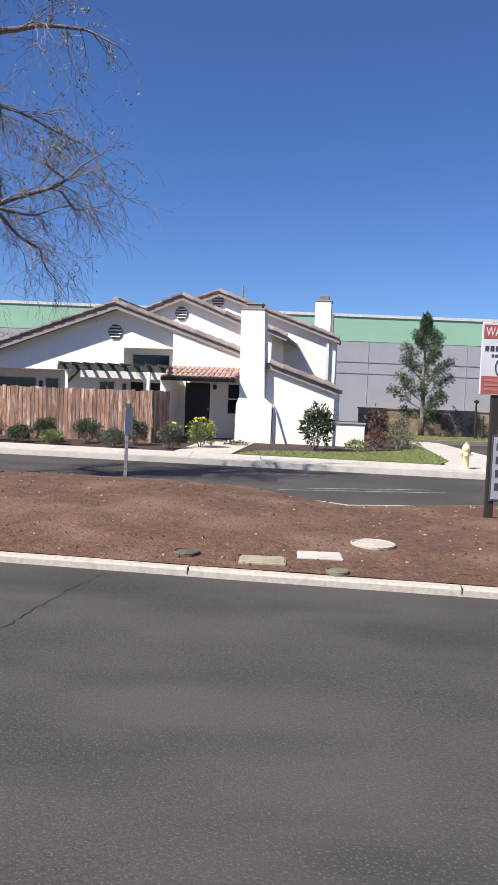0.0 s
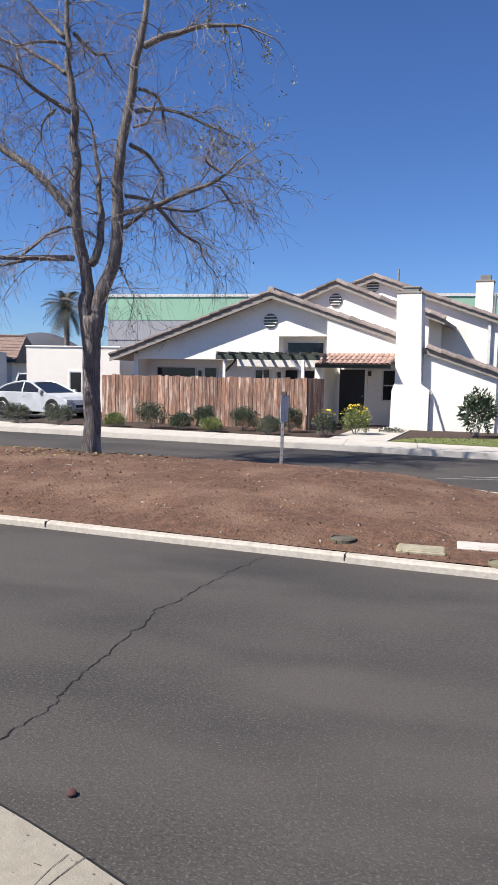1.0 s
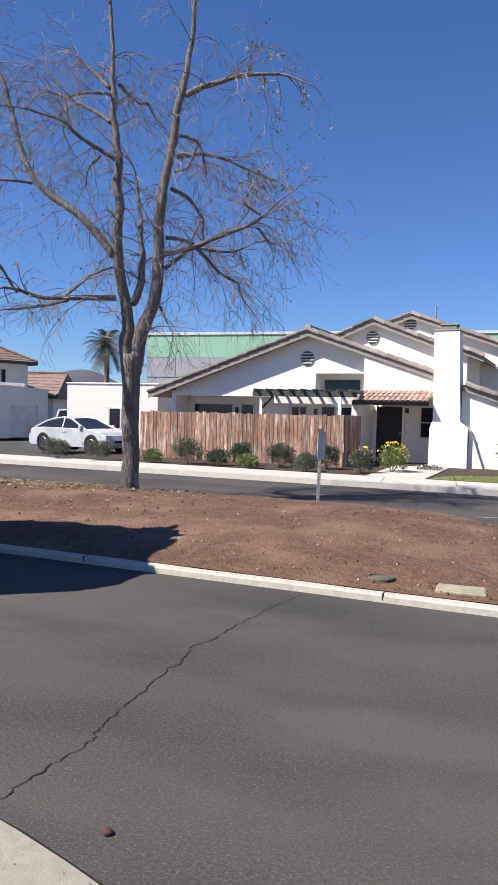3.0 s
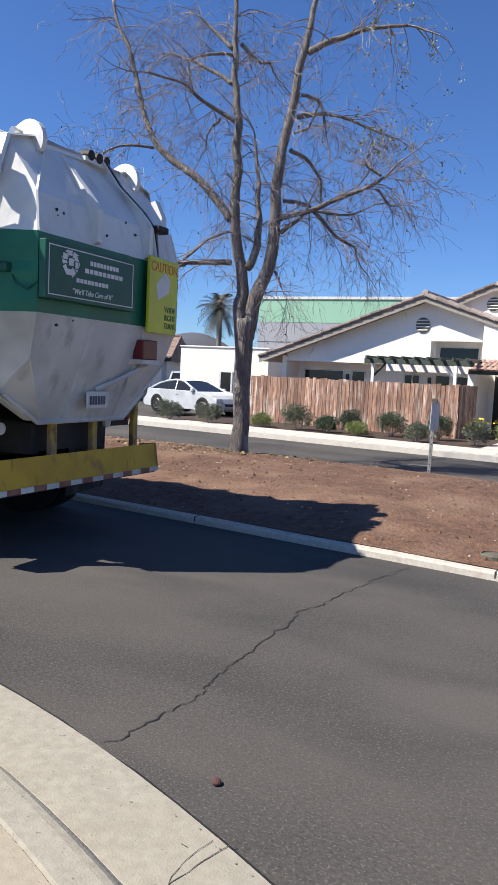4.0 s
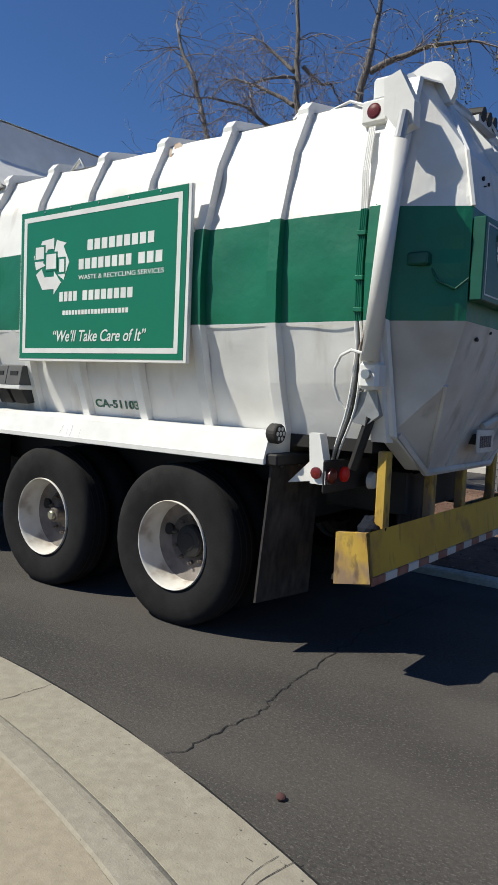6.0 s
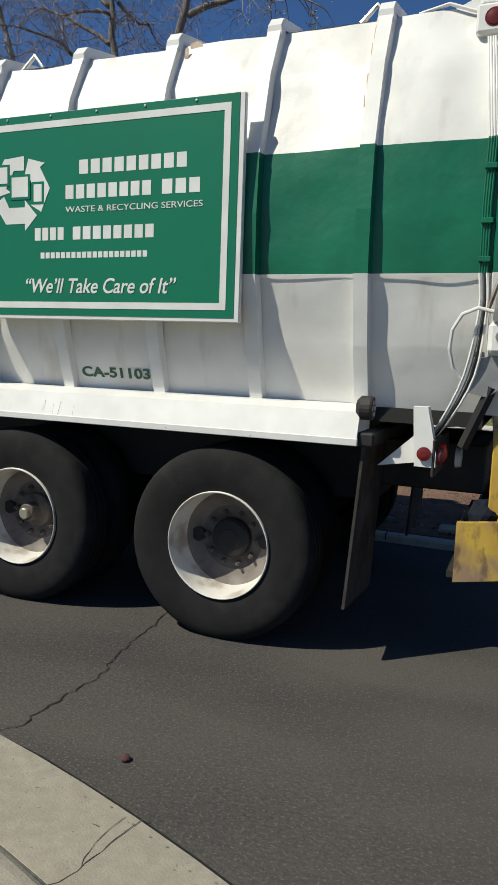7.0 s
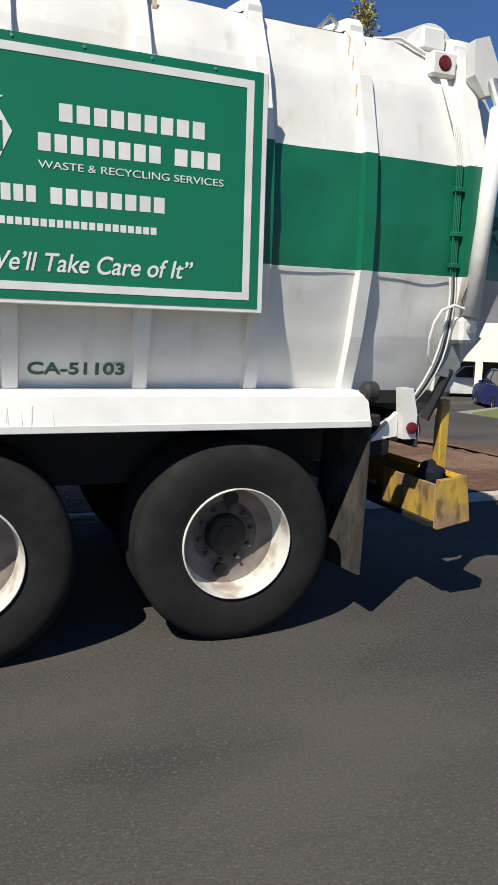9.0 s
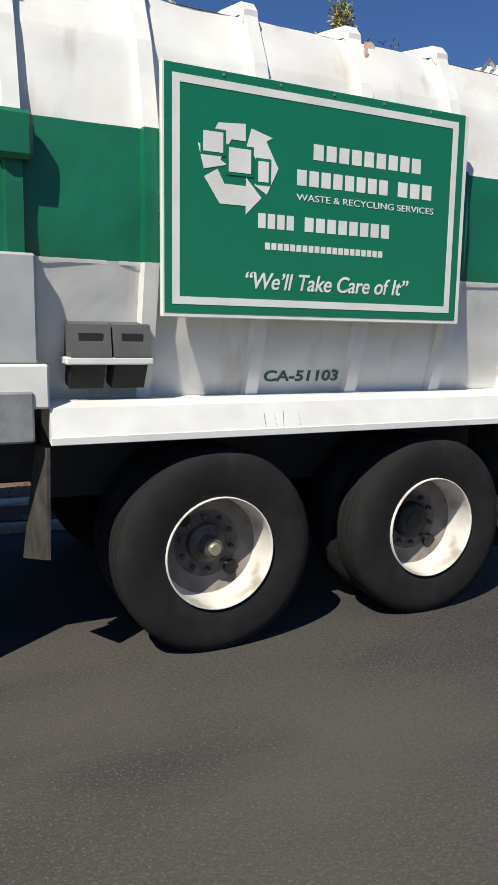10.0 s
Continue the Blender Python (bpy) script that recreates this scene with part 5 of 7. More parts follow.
# upper gable wall with the recessed window
wall = bmesh.new()
v0 = 1.0
prism([(-11.0, 2.2), (-5.06, 2.2), (-5.06, zroof(-5.06) - 0.14), (AP[0], AP[1] - 0.14), (-11.0, zroof(-11.0) - 0.14)], v0, v0 + 0.2, "y", wall)
prism([(-5.06, 3.07), (-3.13, 3.07), (-3.13, zroof(-3.13) - 0.14), (-5.06, zroof(-5.06) - 0.14)], v0, v0 + 0.2, "y", wall)
part("wall", wall, STUCCO, house, "white stucco gable wall")
part("wall", prism([(-3.13, 2.2), (-0.7, 2.2), (-0.7, zroof(-0.7) - 0.14), (-3.13, zroof(-3.13) - 0.14)], 0.62, 1.2, "y"), STUCCO, house)
part("wall", box(-5.06, -3.13, 1.55, 1.7, 2.1, 3.2), STUCCO, house)
part("recess_side", box(-5.1, -5.05, 1.2, 1.6, 2.2, 3.1), STUCCO, house)
part("recess_head", box(-5.06, -3.13, 1.2, 1.6, 3.07, 3.12), STUCCO, house)
window(-4.88, -3.5, 2.42, 2.86, 1.53, house, False)
part("wall", box(-11.2, -3.0, 2.0, 2.2, BASE, 2.5), STUCCO, house, "shaded stucco wall of the patio")
part("patio_ceiling", box(-11.2, -5.0, 1.05, 2.1, 2.21, 2.28), STUCCO, house)
part("wall", box(-11.2, -11.0, 1.0, 9.0, BASE, 2.4), STUCCO, house)
part("wall", box(-9.4, -0.9, 8.8, 9.0, BASE, 2.9), STUCCO, house)
for u0, u1, z0, z1 in ((-10.66, -8.93, 0.95, 1.88), (-8.51, -8.0, 0.95, 1.88), (-6.33, -6.06, 0.95, 1.83), (-6.0, -5.77, 0.95, 1.83), (-5.11, -4.62, 0.3, 1.85), (-4.37, -3.8, 0.95, 1.84)):
    window(u0, u1, z0, z1, 1.99, house, False)
for u in (-8.72, -5.36):
    part("wall_lamp", box(u - 0.06, u + 0.06, 1.9, 2.0, 1.55, 1.78, 0.02), DARKWOOD, house)
r1 = roof_slab(UL, zroof(UL), AP[0], AP[1], 0.58, 9.3, house)
r2 = roof_slab(AP[0], AP[1], UR, zroof(UR), 0.58, 9.3, house)
rake_tiles(AP[0], AP[1], UL, zroof(UL), 0.63, r1)
rake_tiles(AP[0], AP[1], UR, zroof(UR), 0.63, r2)
part("ridge_cap", tube([(AP[0], 0.5, AP[1] + 0.1), (AP[0], 9.3, AP[1] + 0.1)], 0.13, 8), TILE, house)
gable_vent(-5.4, 3.63, 1.0, 0.27)

# chimney stack at the front
ch = part("chimney", prism([(-0.68, BASE), (0.56, BASE), (0.56, 1.24), (0.3, 1.45), (0.2, 4.38), (-0.6, 4.38), (-0.56, 1.5), (-0.66, 1.2)], -0.1, 0.7, "y"), STUCCO, house, "white stucco chimney stack")
part("chimney_cap", box(-0.62, 0.22, -0.12, 0.72, 4.38, 4.44, 0.01), FASCIA, ch)
part("chimney_cap", box(-0.42, 0.08, 0.05, 0.5, 4.44, 4.58, 0.01), mat("cap_metal", (0.22, 0.22, 0.2), 0.6, scale=5), ch)
part("chimney_cap", box(-0.46, 0.12, 0.02, 0.55, 4.58, 4.63, 0.01), FASCIA, ch)

# porch with door, window and a small tiled roof
part("wall", box(-3.2, -0.6, 1.6, 1.8, BASE, 2.5), STUCCO, house, "stucco porch wall")
dr = part("front_door", box(-2.86, -1.93, 1.52, 1.6, BASE + 0.02, 1.9, 0.006), DOOR, house, "dark front door")
part("knob", lathe([(0.03, 1.52), (0.03, 1.49), (0.001, 1.48)], "y", 10), STEEL, dr).location = (-2.0, 0, 0.95)
for q in ((-2.95, -2.86), (-1.93, -1.84)):
    part("door_frame", box(q[0], q[1], 1.5, 1.6, BASE, 1.98), STUCCO, dr)
window(-1.27, -0.84, 0.84, 1.88, 1.59, house)
part("wall_lamp", box(-1.83, -1.71, 1.48, 1.6, 1.68, 1.86, 0.02), DARKWOOD, house)
part("porch_side", box(-3.3, -3.08, -0.2, 1.6, BASE, 2.1), STUCCO, house, "stucco side wall of the porch")
part("porch_beam", box(-3.25, -0.66, -0.38, -0.26, 1.93, 2.06), DARKWOOD, house)
porch = part("porch_roof", quads([[(u, -0.45, 2.04) for u in (-3.25, -0.68)], [(u, 0.56, 2.42) for u in (-2.95, -0.68)]]), TILE_RED, house, "small pinkish clay tile porch roof")
me = None
for row in range(3):
    for k in range(14):
        if me is None:
            bm = quads([[(0.09 * math.cos(a), y, 0.05 * math.sin(a) + (0.02 if y == 0 else 0)) for a in (0.1, 0.9, 1.57, 2.2, 3.0)] for y in (0, 0.38)])
            ob = part("tile", bm, TILE_RED, porch)
            me = ob.data
        else:
            ob = new("tile", me)
            ob.parent = porch
        ob.matrix_basis = pose(-3.15 + 0.07 * row + (0.184 - 0.0054 * row) * k, -0.48 + row * 0.33, 2.045 + row * 0.124, 20.6, 0, 0)

# low wing beside the chimney
part("wall", prism([(0.3, BASE), (2.62, BASE), (2.62, 1.74), (0.3, 2.52)], 0.2, 4.5, "y"), STUCCO, house, "white stucco wing wall")
part("buttress", prism([(0.56, BASE), (1.05, BASE), (0.6, 1.24)], 0.05, 0.22, "y"), STUCCO, house)
r3 = roof_slab(0.3, 2.66, 2.72, 1.84, 0.1, 4.6, house)
rake_tiles(0.42, 2.62, 2.72, 1.84, 0.12, r3)
part("low_wall", box(2.6, 3.68, 0.3, 0.55, BASE, 0.68, 0.01), STUCCO, house, "low white garden wall")
part("low_wall_cap", box(2.58, 3.72, 0.26, 0.59, 0.68, 0.74, 0.01), FASCIA, house)

# second and third gables behind
def back_gable(ap, sl, ul, ur, v, deep, floor_z):
    u0, z0 = ap
    zr = lambda u: z0 - sl * abs(u - u0)
    part("wall", prism([(ul + 0.3, floor_z), (ur - 0.15, floor_z), (ur - 0.15, zr(ur - 0.15) - 0.14), (u0, z0 - 0.14), (ul + 0.3, zr(ul + 0.3) - 0.14)], v + 0.25, v + deep, "y"), STUCCO, house)
    a = roof_slab(ul, zr(ul), u0, z0, v, v + deep + 0.3, house)
    b = roof_slab(u0, z0, ur, zr(ur), v, v + deep + 0.3, house)
    rake_tiles(u0, z0, ul, zr(ul), v + 0.05, a)
    rake_tiles(u0, z0, ur, zr(ur), v + 0.05, b)


back_gable((-3.75, 5.38), 0.4, -8.2, -1.1, 4.0, 2.8, 2.0)
gable_vent(-3.84, 4.7, 4.24, 0.26)
back_gable((-2.92, 5.98), 0.36, -7.0, 2.4, 7.0, 1.6, 0.0)
gable_vent(-3.0, 5.6, 7.24, 0.27)
# recessed end wall: brown colour stands in for the shade on it
part("wall", box(1.45, 2.15, 7.6, 8.7, BASE, 3.95), mat("painted_wall_shade", (0.3, 0.27, 0.25), 0.9, scale=3), house, "side wall with its shade painted in as brown")
part("downpipe", box(1.86, 1.97, 7.1, 7.25, 2.2, 3.9), FRAME_W, house)
part("wall", prism([(-0.95, 1.0), (0.0, 1.0), (0.0, 3.9), (-0.95, 4.27)], 3.3, 7.2, "y"), STUCCO, house)
r4 = roof_slab(-0.95, 4.42, 0.6, 3.8, 3.1, 7.2, house)
rake_tiles(-0.95, 4.42, 0.6, 3.8, 3.12, r4)
c2 = part("chimney", box(1.21, 1.92, 8.2, 8.95, 3.5, 5.79), STUCCO, house, "white stucco rear chimney")
part("chimney_cap", box(1.18, 1.95, 8.17, 8.98, 5.79, 5.85, 0.01), FASCIA, c2)
part("chimney_cap", box(1.36, 1.8, 8.35, 8.8, 5.85, 6.08, 0.01), mat("flue", (0.2, 0.19, 0.18), 0.6, scale=5), c2)
for u, v, z in ((-2.05, 8.0, 5.85), (2.02, 8.3, 4.72)):
    part("vent_pipe", tube([(u, v, z - 0.5), (u, v, z + 0.55)], 0.05, 8), GALV, house)

# pergola over the patio
perg = thing("pergola", HM, "dark green painted wooden pergola before the patio", "pergola")
part("beam", box(-6.72, -2.92, -0.95, -0.87, 2.16, 2.34, 0.01), DARKWOOD, perg)
part("ledger", box(-6.5, -2.95, 0.5, 0.56, 1.94, 2.2, 0.008), FRAME_W, perg, "white painted ledger board")
for k in range(9):
    u = -6.5 + k * 0.43
    part("rafter", box(u - 0.035, u + 0.035, -1.3, 1.0, 2.3, 2.42, 0.008), DARKWOOD, perg)
for u in (-6.38, -3.5):
    part("post", box(u - 0.05, u + 0.05, -0.96, -0.86, BASE, 2.17), STUCCO, perg, "pale painted post")
    part("brace", tube([(u, -0.9, 1.72), (u + (0.42 if u < -4 else -0.42), -0.9, 2.17)], 0.045, 4), DARKWOOD if u < -4 else STUCCO, perg)

# fence of boards
fence = thing("fence", HM, "weathered red-brown wooden board fence", "fence")
frng = random.Random(8)
for k in range(54):
    u = -10.43 + k * 0.14
    h = 1.55 + frng.uniform(-0.03, 0.025)
    ob = part("board", box(u + 0.004, u + 0.134, -2.43 + frng.uniform(-0.008, 0.008), -2.405, BASE, h, 0.004), FENCE, fence)
for k in range(13):
    v = -2.4 + k * 0.14
    part("board", box(-2.87, -2.845, v + 0.004, v + 0.134, BASE, 1.55 + frng.uniform(-0.018, 0.018), 0.004), FENCE, fence)
for z in (0.3, 1.3):
    part("rail", box(-10.43, -2.88, -2.4, -2.35, z, z + 0.09), FENCE, fence)


# ---- planting ----
def leaf_cloud(bm, rg, c, rx, ry, rz, n, size, long=1.7, skin=0.55):
    """Leaves scattered through a rounded, uneven crown."""
    for i in range(n):
        a, b = rg.uniform(0, 6.2832), math.asin(rg.uniform(-0.6, 1))
        q = Vector((math.cos(a) * math.cos(b), math.sin(a) * math.cos(b), math.sin(b)))
        k = skin + (1 - skin) * rg.random() ** 0.6
        k *= 0.8 + 0.35 * noise.noise(q * 2.3 + Vector(c))
        p = Vector(c) + Vector((q.x * rx, q.y * ry, q.z * rz)) * k
        d = (q + Vector((rg.uniform(-1, 1), rg.uniform(-1, 1), rg.uniform(-0.5, 1)))).normalized()
        w = d.cross(Vector((rg.uniform(-1, 1), rg.uniform(-1, 1), rg.uniform(-1, 1)))).normalized()
        s = size * rg.uniform(0.6, 1.4)
        bm.faces.new([bm.verts.new(p - d * s * 0.2), bm.verts.new(p + d * s * long * 0.4 + w * s * 0.4), bm.verts.new(p + d * s * long), bm.verts.new(p + d * s * long * 0.4 - w * s * 0.4)])


def bush(x, y, w, h, material, label, seed, n=700, size=0.035, flowers=None, z=-0.075):
    rg = random.Random(seed)
    b = thing("bush", pose(x, y, z, 0, 0, rg.uniform(0, 360)), label, "bush", "garden bushes")
    stems = bmesh.new()
    for k in range(7):
        a = k * 0.9 + rg.uniform(-0.3, 0.3)
        tube([(0.03 * math.cos(a), 0.03 * math.sin(a), 0), (w * 0.3 * math.cos(a), w * 0.3 * math.sin(a), h * 0.6)], [0.012, 0.005], 4, stems)
    part("stem_cluster", stems, TWIG, b)
    bm = bmesh.new()
    leaf_cloud(bm, rg, (0, 0, h * 0.42), w * 0.5, w * 0.5, h * 0.58, n, size)
    for k in range(4):
        a = rg.uniform(0, 6.3)
        leaf_cloud(bm, rg, (w * 0.28 * math.cos(a), w * 0.28 * math.sin(a), h * rg.uniform(0.4, 0.7)), w * 0.3, w * 0.3, h * 0.36, n // 6, size)
    part("foliage", bm, material, b)
    if flowers:
        bm = bmesh.new()
        for i in range(flowers[1]):
            a, e = rg.uniform(0, 6.2832), rg.uniform(0.2, 1.4)
            p = Vector((w * 0.52 * math.cos(a) * math.cos(e), w * 0.52 * math.sin(a) * math.cos(e), h * 0.45 + h * 0.62 * math.sin(e)))
            ax = Vector((rg.uniform(-1, 1), rg.uniform(-1, 1), 0.6)).normalized()
            u = ax.orthogonal().normalized()
            v = ax.cross(u)
            bm.faces.new([bm.verts.new(p + (u * math.cos(t * 1.257) + v * math.sin(t * 1.257)) * 0.032) for t in range(5)])
        tagged(part("flowers", bm, flowers[0], b, "small open flowers"), kind="stuff")
    return b


for i, (x, y, w, h, kind) in enumerate(((-11.9, 20.85, 0.75, 0.62, 1), (-10.4, 20.75, 0.8, 0.62, 1), (-8.6, 20.95, 0.65, 0.4, 2), (-7.35, 20.9, 0.95, 0.78, 0), (-6.45, 20.85, 0.68, 0.5, 0), (-5.75, 21.2, 0.62, 0.68, 0),
                                         (-5.3, 20.3, 0.6, 0.38, 2), (-4.5, 21.2, 0.78, 0.72, 0), (-3.55, 20.0, 0.68, 0.5, 1), (-3.1, 21.3, 0.7, 0.72, 0))):
    bush(x, y, w * 1.15, h * 1.12, (LEAF, LEAF_GREY, LEAF_LIGHT)[kind], ("dark green leafy bush before the fence", "grey-green rounded bush in the mulch", "low yellow-green ground bush in the mulch")[kind], 20 + i, 2600, 0.024)
bush(-1.95, 20.3, 0.75, 0.72, LEAF_GREY, "grey-green bush with yellow flowers", 41, 1100, 0.035, (PETAL, 45))
bush(-1.15, 21.1, 0.95, 0.85, LEAF_LIGHT, "yellow-flowered daisy bush beside the path", 42, 1300, 0.036, (PETAL, 80))
bush(-0.1, 22.5, 0.9, 0.16, LEAF_GREY, "low white-flowered plants under the window", 43, 260, 0.03, (PETAL_W, 40))
bush(2.35, 21.9, 1.05, 1.55, LEAF, "tall dark glossy shrub before the house wall", 44, 800, 0.07)
bush(3.55, 21.6, 0.9, 0.42, LEAF_LIGHT, "pale yellow-green low bush", 45, 420)
bush(4.3, 22.6, 0.8, 0.7, LEAF_RED, "reddish-leaved shrub in the bed", 46, 420, 0.04)
bush(4.6, 24.0, 0.9, 1.5, LEAF_RED, "tall thin reddish shrub", 47, 300, 0.05)
bush(5.2, 23.4, 1.0, 0.75, LEAF_GREY, "grey-green rounded shrub in the bed", 48, 520)
bush(5.8, 24.2, 0.9, 0.4, LEAF_LIGHT, "low green hedge clump", 49, 420)
for i, (x, y, h) in enumerate(((6.4, 33.2, 1.0), (7.4, 33.3, 0.8), (9.3, 33.2, 1.2), (10.0, 33.4, 1.5), (11.2, 33.5, 0.9), (12.6, 33.7, 0.9))):
    bush(x, y, 1.0, h, LEAF_GREY if i % 2 else LEAF_RED, "thin shrub before the block wall", 60 + i, 320, 0.05)


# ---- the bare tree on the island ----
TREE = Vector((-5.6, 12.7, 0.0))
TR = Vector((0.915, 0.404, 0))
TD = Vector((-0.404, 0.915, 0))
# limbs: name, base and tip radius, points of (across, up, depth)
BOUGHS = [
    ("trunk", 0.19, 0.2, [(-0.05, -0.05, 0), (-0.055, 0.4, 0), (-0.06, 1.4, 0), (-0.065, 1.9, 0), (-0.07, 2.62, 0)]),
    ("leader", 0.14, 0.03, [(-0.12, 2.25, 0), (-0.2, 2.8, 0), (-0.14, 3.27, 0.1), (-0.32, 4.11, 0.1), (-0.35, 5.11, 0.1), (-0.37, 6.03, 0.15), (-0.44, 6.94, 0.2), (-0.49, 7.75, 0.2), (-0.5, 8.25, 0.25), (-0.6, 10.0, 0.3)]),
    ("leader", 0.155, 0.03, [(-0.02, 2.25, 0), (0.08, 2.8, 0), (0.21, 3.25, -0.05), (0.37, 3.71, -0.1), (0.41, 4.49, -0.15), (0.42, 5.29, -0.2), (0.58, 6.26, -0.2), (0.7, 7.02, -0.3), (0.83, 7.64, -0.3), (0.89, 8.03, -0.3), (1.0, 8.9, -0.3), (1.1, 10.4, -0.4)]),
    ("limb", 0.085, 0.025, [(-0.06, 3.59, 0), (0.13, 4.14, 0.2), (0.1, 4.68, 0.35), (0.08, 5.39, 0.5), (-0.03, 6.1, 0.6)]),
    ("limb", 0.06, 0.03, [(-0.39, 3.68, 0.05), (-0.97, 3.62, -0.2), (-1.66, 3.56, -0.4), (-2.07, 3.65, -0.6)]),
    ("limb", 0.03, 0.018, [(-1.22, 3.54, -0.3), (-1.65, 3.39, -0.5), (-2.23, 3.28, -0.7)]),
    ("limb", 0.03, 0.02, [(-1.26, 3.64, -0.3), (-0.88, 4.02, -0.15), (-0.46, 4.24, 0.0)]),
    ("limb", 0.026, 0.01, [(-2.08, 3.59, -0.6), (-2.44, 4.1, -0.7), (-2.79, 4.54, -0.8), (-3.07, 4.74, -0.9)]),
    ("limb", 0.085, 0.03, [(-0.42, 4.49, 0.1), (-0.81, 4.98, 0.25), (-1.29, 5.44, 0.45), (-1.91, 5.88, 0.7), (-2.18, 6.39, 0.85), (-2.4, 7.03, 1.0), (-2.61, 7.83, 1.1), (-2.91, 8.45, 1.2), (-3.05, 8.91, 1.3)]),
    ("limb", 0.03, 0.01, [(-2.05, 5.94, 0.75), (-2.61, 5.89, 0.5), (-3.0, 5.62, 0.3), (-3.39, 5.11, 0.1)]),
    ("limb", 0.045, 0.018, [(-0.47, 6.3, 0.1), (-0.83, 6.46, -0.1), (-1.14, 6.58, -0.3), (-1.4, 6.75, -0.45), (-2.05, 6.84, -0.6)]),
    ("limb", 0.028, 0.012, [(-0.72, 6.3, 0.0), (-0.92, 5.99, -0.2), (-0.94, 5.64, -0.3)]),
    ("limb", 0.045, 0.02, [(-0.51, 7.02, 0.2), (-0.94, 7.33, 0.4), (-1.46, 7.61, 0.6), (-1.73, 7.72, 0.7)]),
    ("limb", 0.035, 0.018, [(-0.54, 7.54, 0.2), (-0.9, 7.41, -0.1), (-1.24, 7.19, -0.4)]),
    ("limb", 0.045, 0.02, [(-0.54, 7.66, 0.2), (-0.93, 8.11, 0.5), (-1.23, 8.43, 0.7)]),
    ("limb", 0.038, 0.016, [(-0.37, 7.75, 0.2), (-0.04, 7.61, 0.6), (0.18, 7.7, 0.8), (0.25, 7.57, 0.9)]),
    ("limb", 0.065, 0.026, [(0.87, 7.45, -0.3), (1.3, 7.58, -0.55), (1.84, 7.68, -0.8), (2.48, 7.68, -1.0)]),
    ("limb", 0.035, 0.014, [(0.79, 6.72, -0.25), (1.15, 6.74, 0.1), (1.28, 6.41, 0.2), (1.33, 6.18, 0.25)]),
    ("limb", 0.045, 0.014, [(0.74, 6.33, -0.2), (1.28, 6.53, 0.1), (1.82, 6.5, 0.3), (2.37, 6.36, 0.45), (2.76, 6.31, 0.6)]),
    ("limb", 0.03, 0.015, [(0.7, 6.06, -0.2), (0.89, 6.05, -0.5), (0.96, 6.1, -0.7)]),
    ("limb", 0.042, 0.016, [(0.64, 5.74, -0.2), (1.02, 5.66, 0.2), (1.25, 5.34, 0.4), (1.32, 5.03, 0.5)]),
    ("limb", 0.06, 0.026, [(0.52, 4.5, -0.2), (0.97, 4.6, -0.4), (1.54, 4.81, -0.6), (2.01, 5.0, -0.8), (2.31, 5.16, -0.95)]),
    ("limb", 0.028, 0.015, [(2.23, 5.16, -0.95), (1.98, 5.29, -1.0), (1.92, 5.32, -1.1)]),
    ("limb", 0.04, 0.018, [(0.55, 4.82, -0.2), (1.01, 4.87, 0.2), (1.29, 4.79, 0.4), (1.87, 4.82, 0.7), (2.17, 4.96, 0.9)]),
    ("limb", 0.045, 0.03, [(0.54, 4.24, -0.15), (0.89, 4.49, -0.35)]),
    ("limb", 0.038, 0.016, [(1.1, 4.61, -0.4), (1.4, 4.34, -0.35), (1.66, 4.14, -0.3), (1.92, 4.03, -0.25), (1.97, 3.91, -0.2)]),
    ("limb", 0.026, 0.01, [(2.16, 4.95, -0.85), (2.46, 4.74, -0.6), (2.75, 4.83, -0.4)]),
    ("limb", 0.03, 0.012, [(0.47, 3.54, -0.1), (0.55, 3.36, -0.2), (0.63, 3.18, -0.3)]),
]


def grow(bm, rg, p, d, length, r, level, tips, droop):
    pts, rad = [p], [r]
    n = 6
    for i in range(n):
        d = (d + Vector((rg.uniform(-1, 1), rg.uniform(-1, 1), rg.uniform(-1, 1))) * 0.34 + Vector((0, 0, droop * (0.09 if level < 2 else 0.2)))).normalized()
        p = p + d * length / n
        pts.append(p)
        rad.append(max(0.0028, r * (1 - 0.75 * (i + 1) / n)))
    tube(pts, rad, 5 if level == 0 else 3, bm, False)
    if level < 2:
        for k in range(rg.randint(4, 6) if level == 0 else rg.randint(2, 3)):
            i = rg.randint(1, n)
            a = (d + Vector((rg.uniform(-1, 1), rg.uniform(-1, 1), rg.uniform(-0.9, 0.7))) * 1.1).normalized()
            grow(bm, rg, pts[i], a, length * rg.uniform(0.4, 0.75), max(0.003, rad[i] * 0.7), level + 1, tips, droop)
    else:
        tips.append(p)


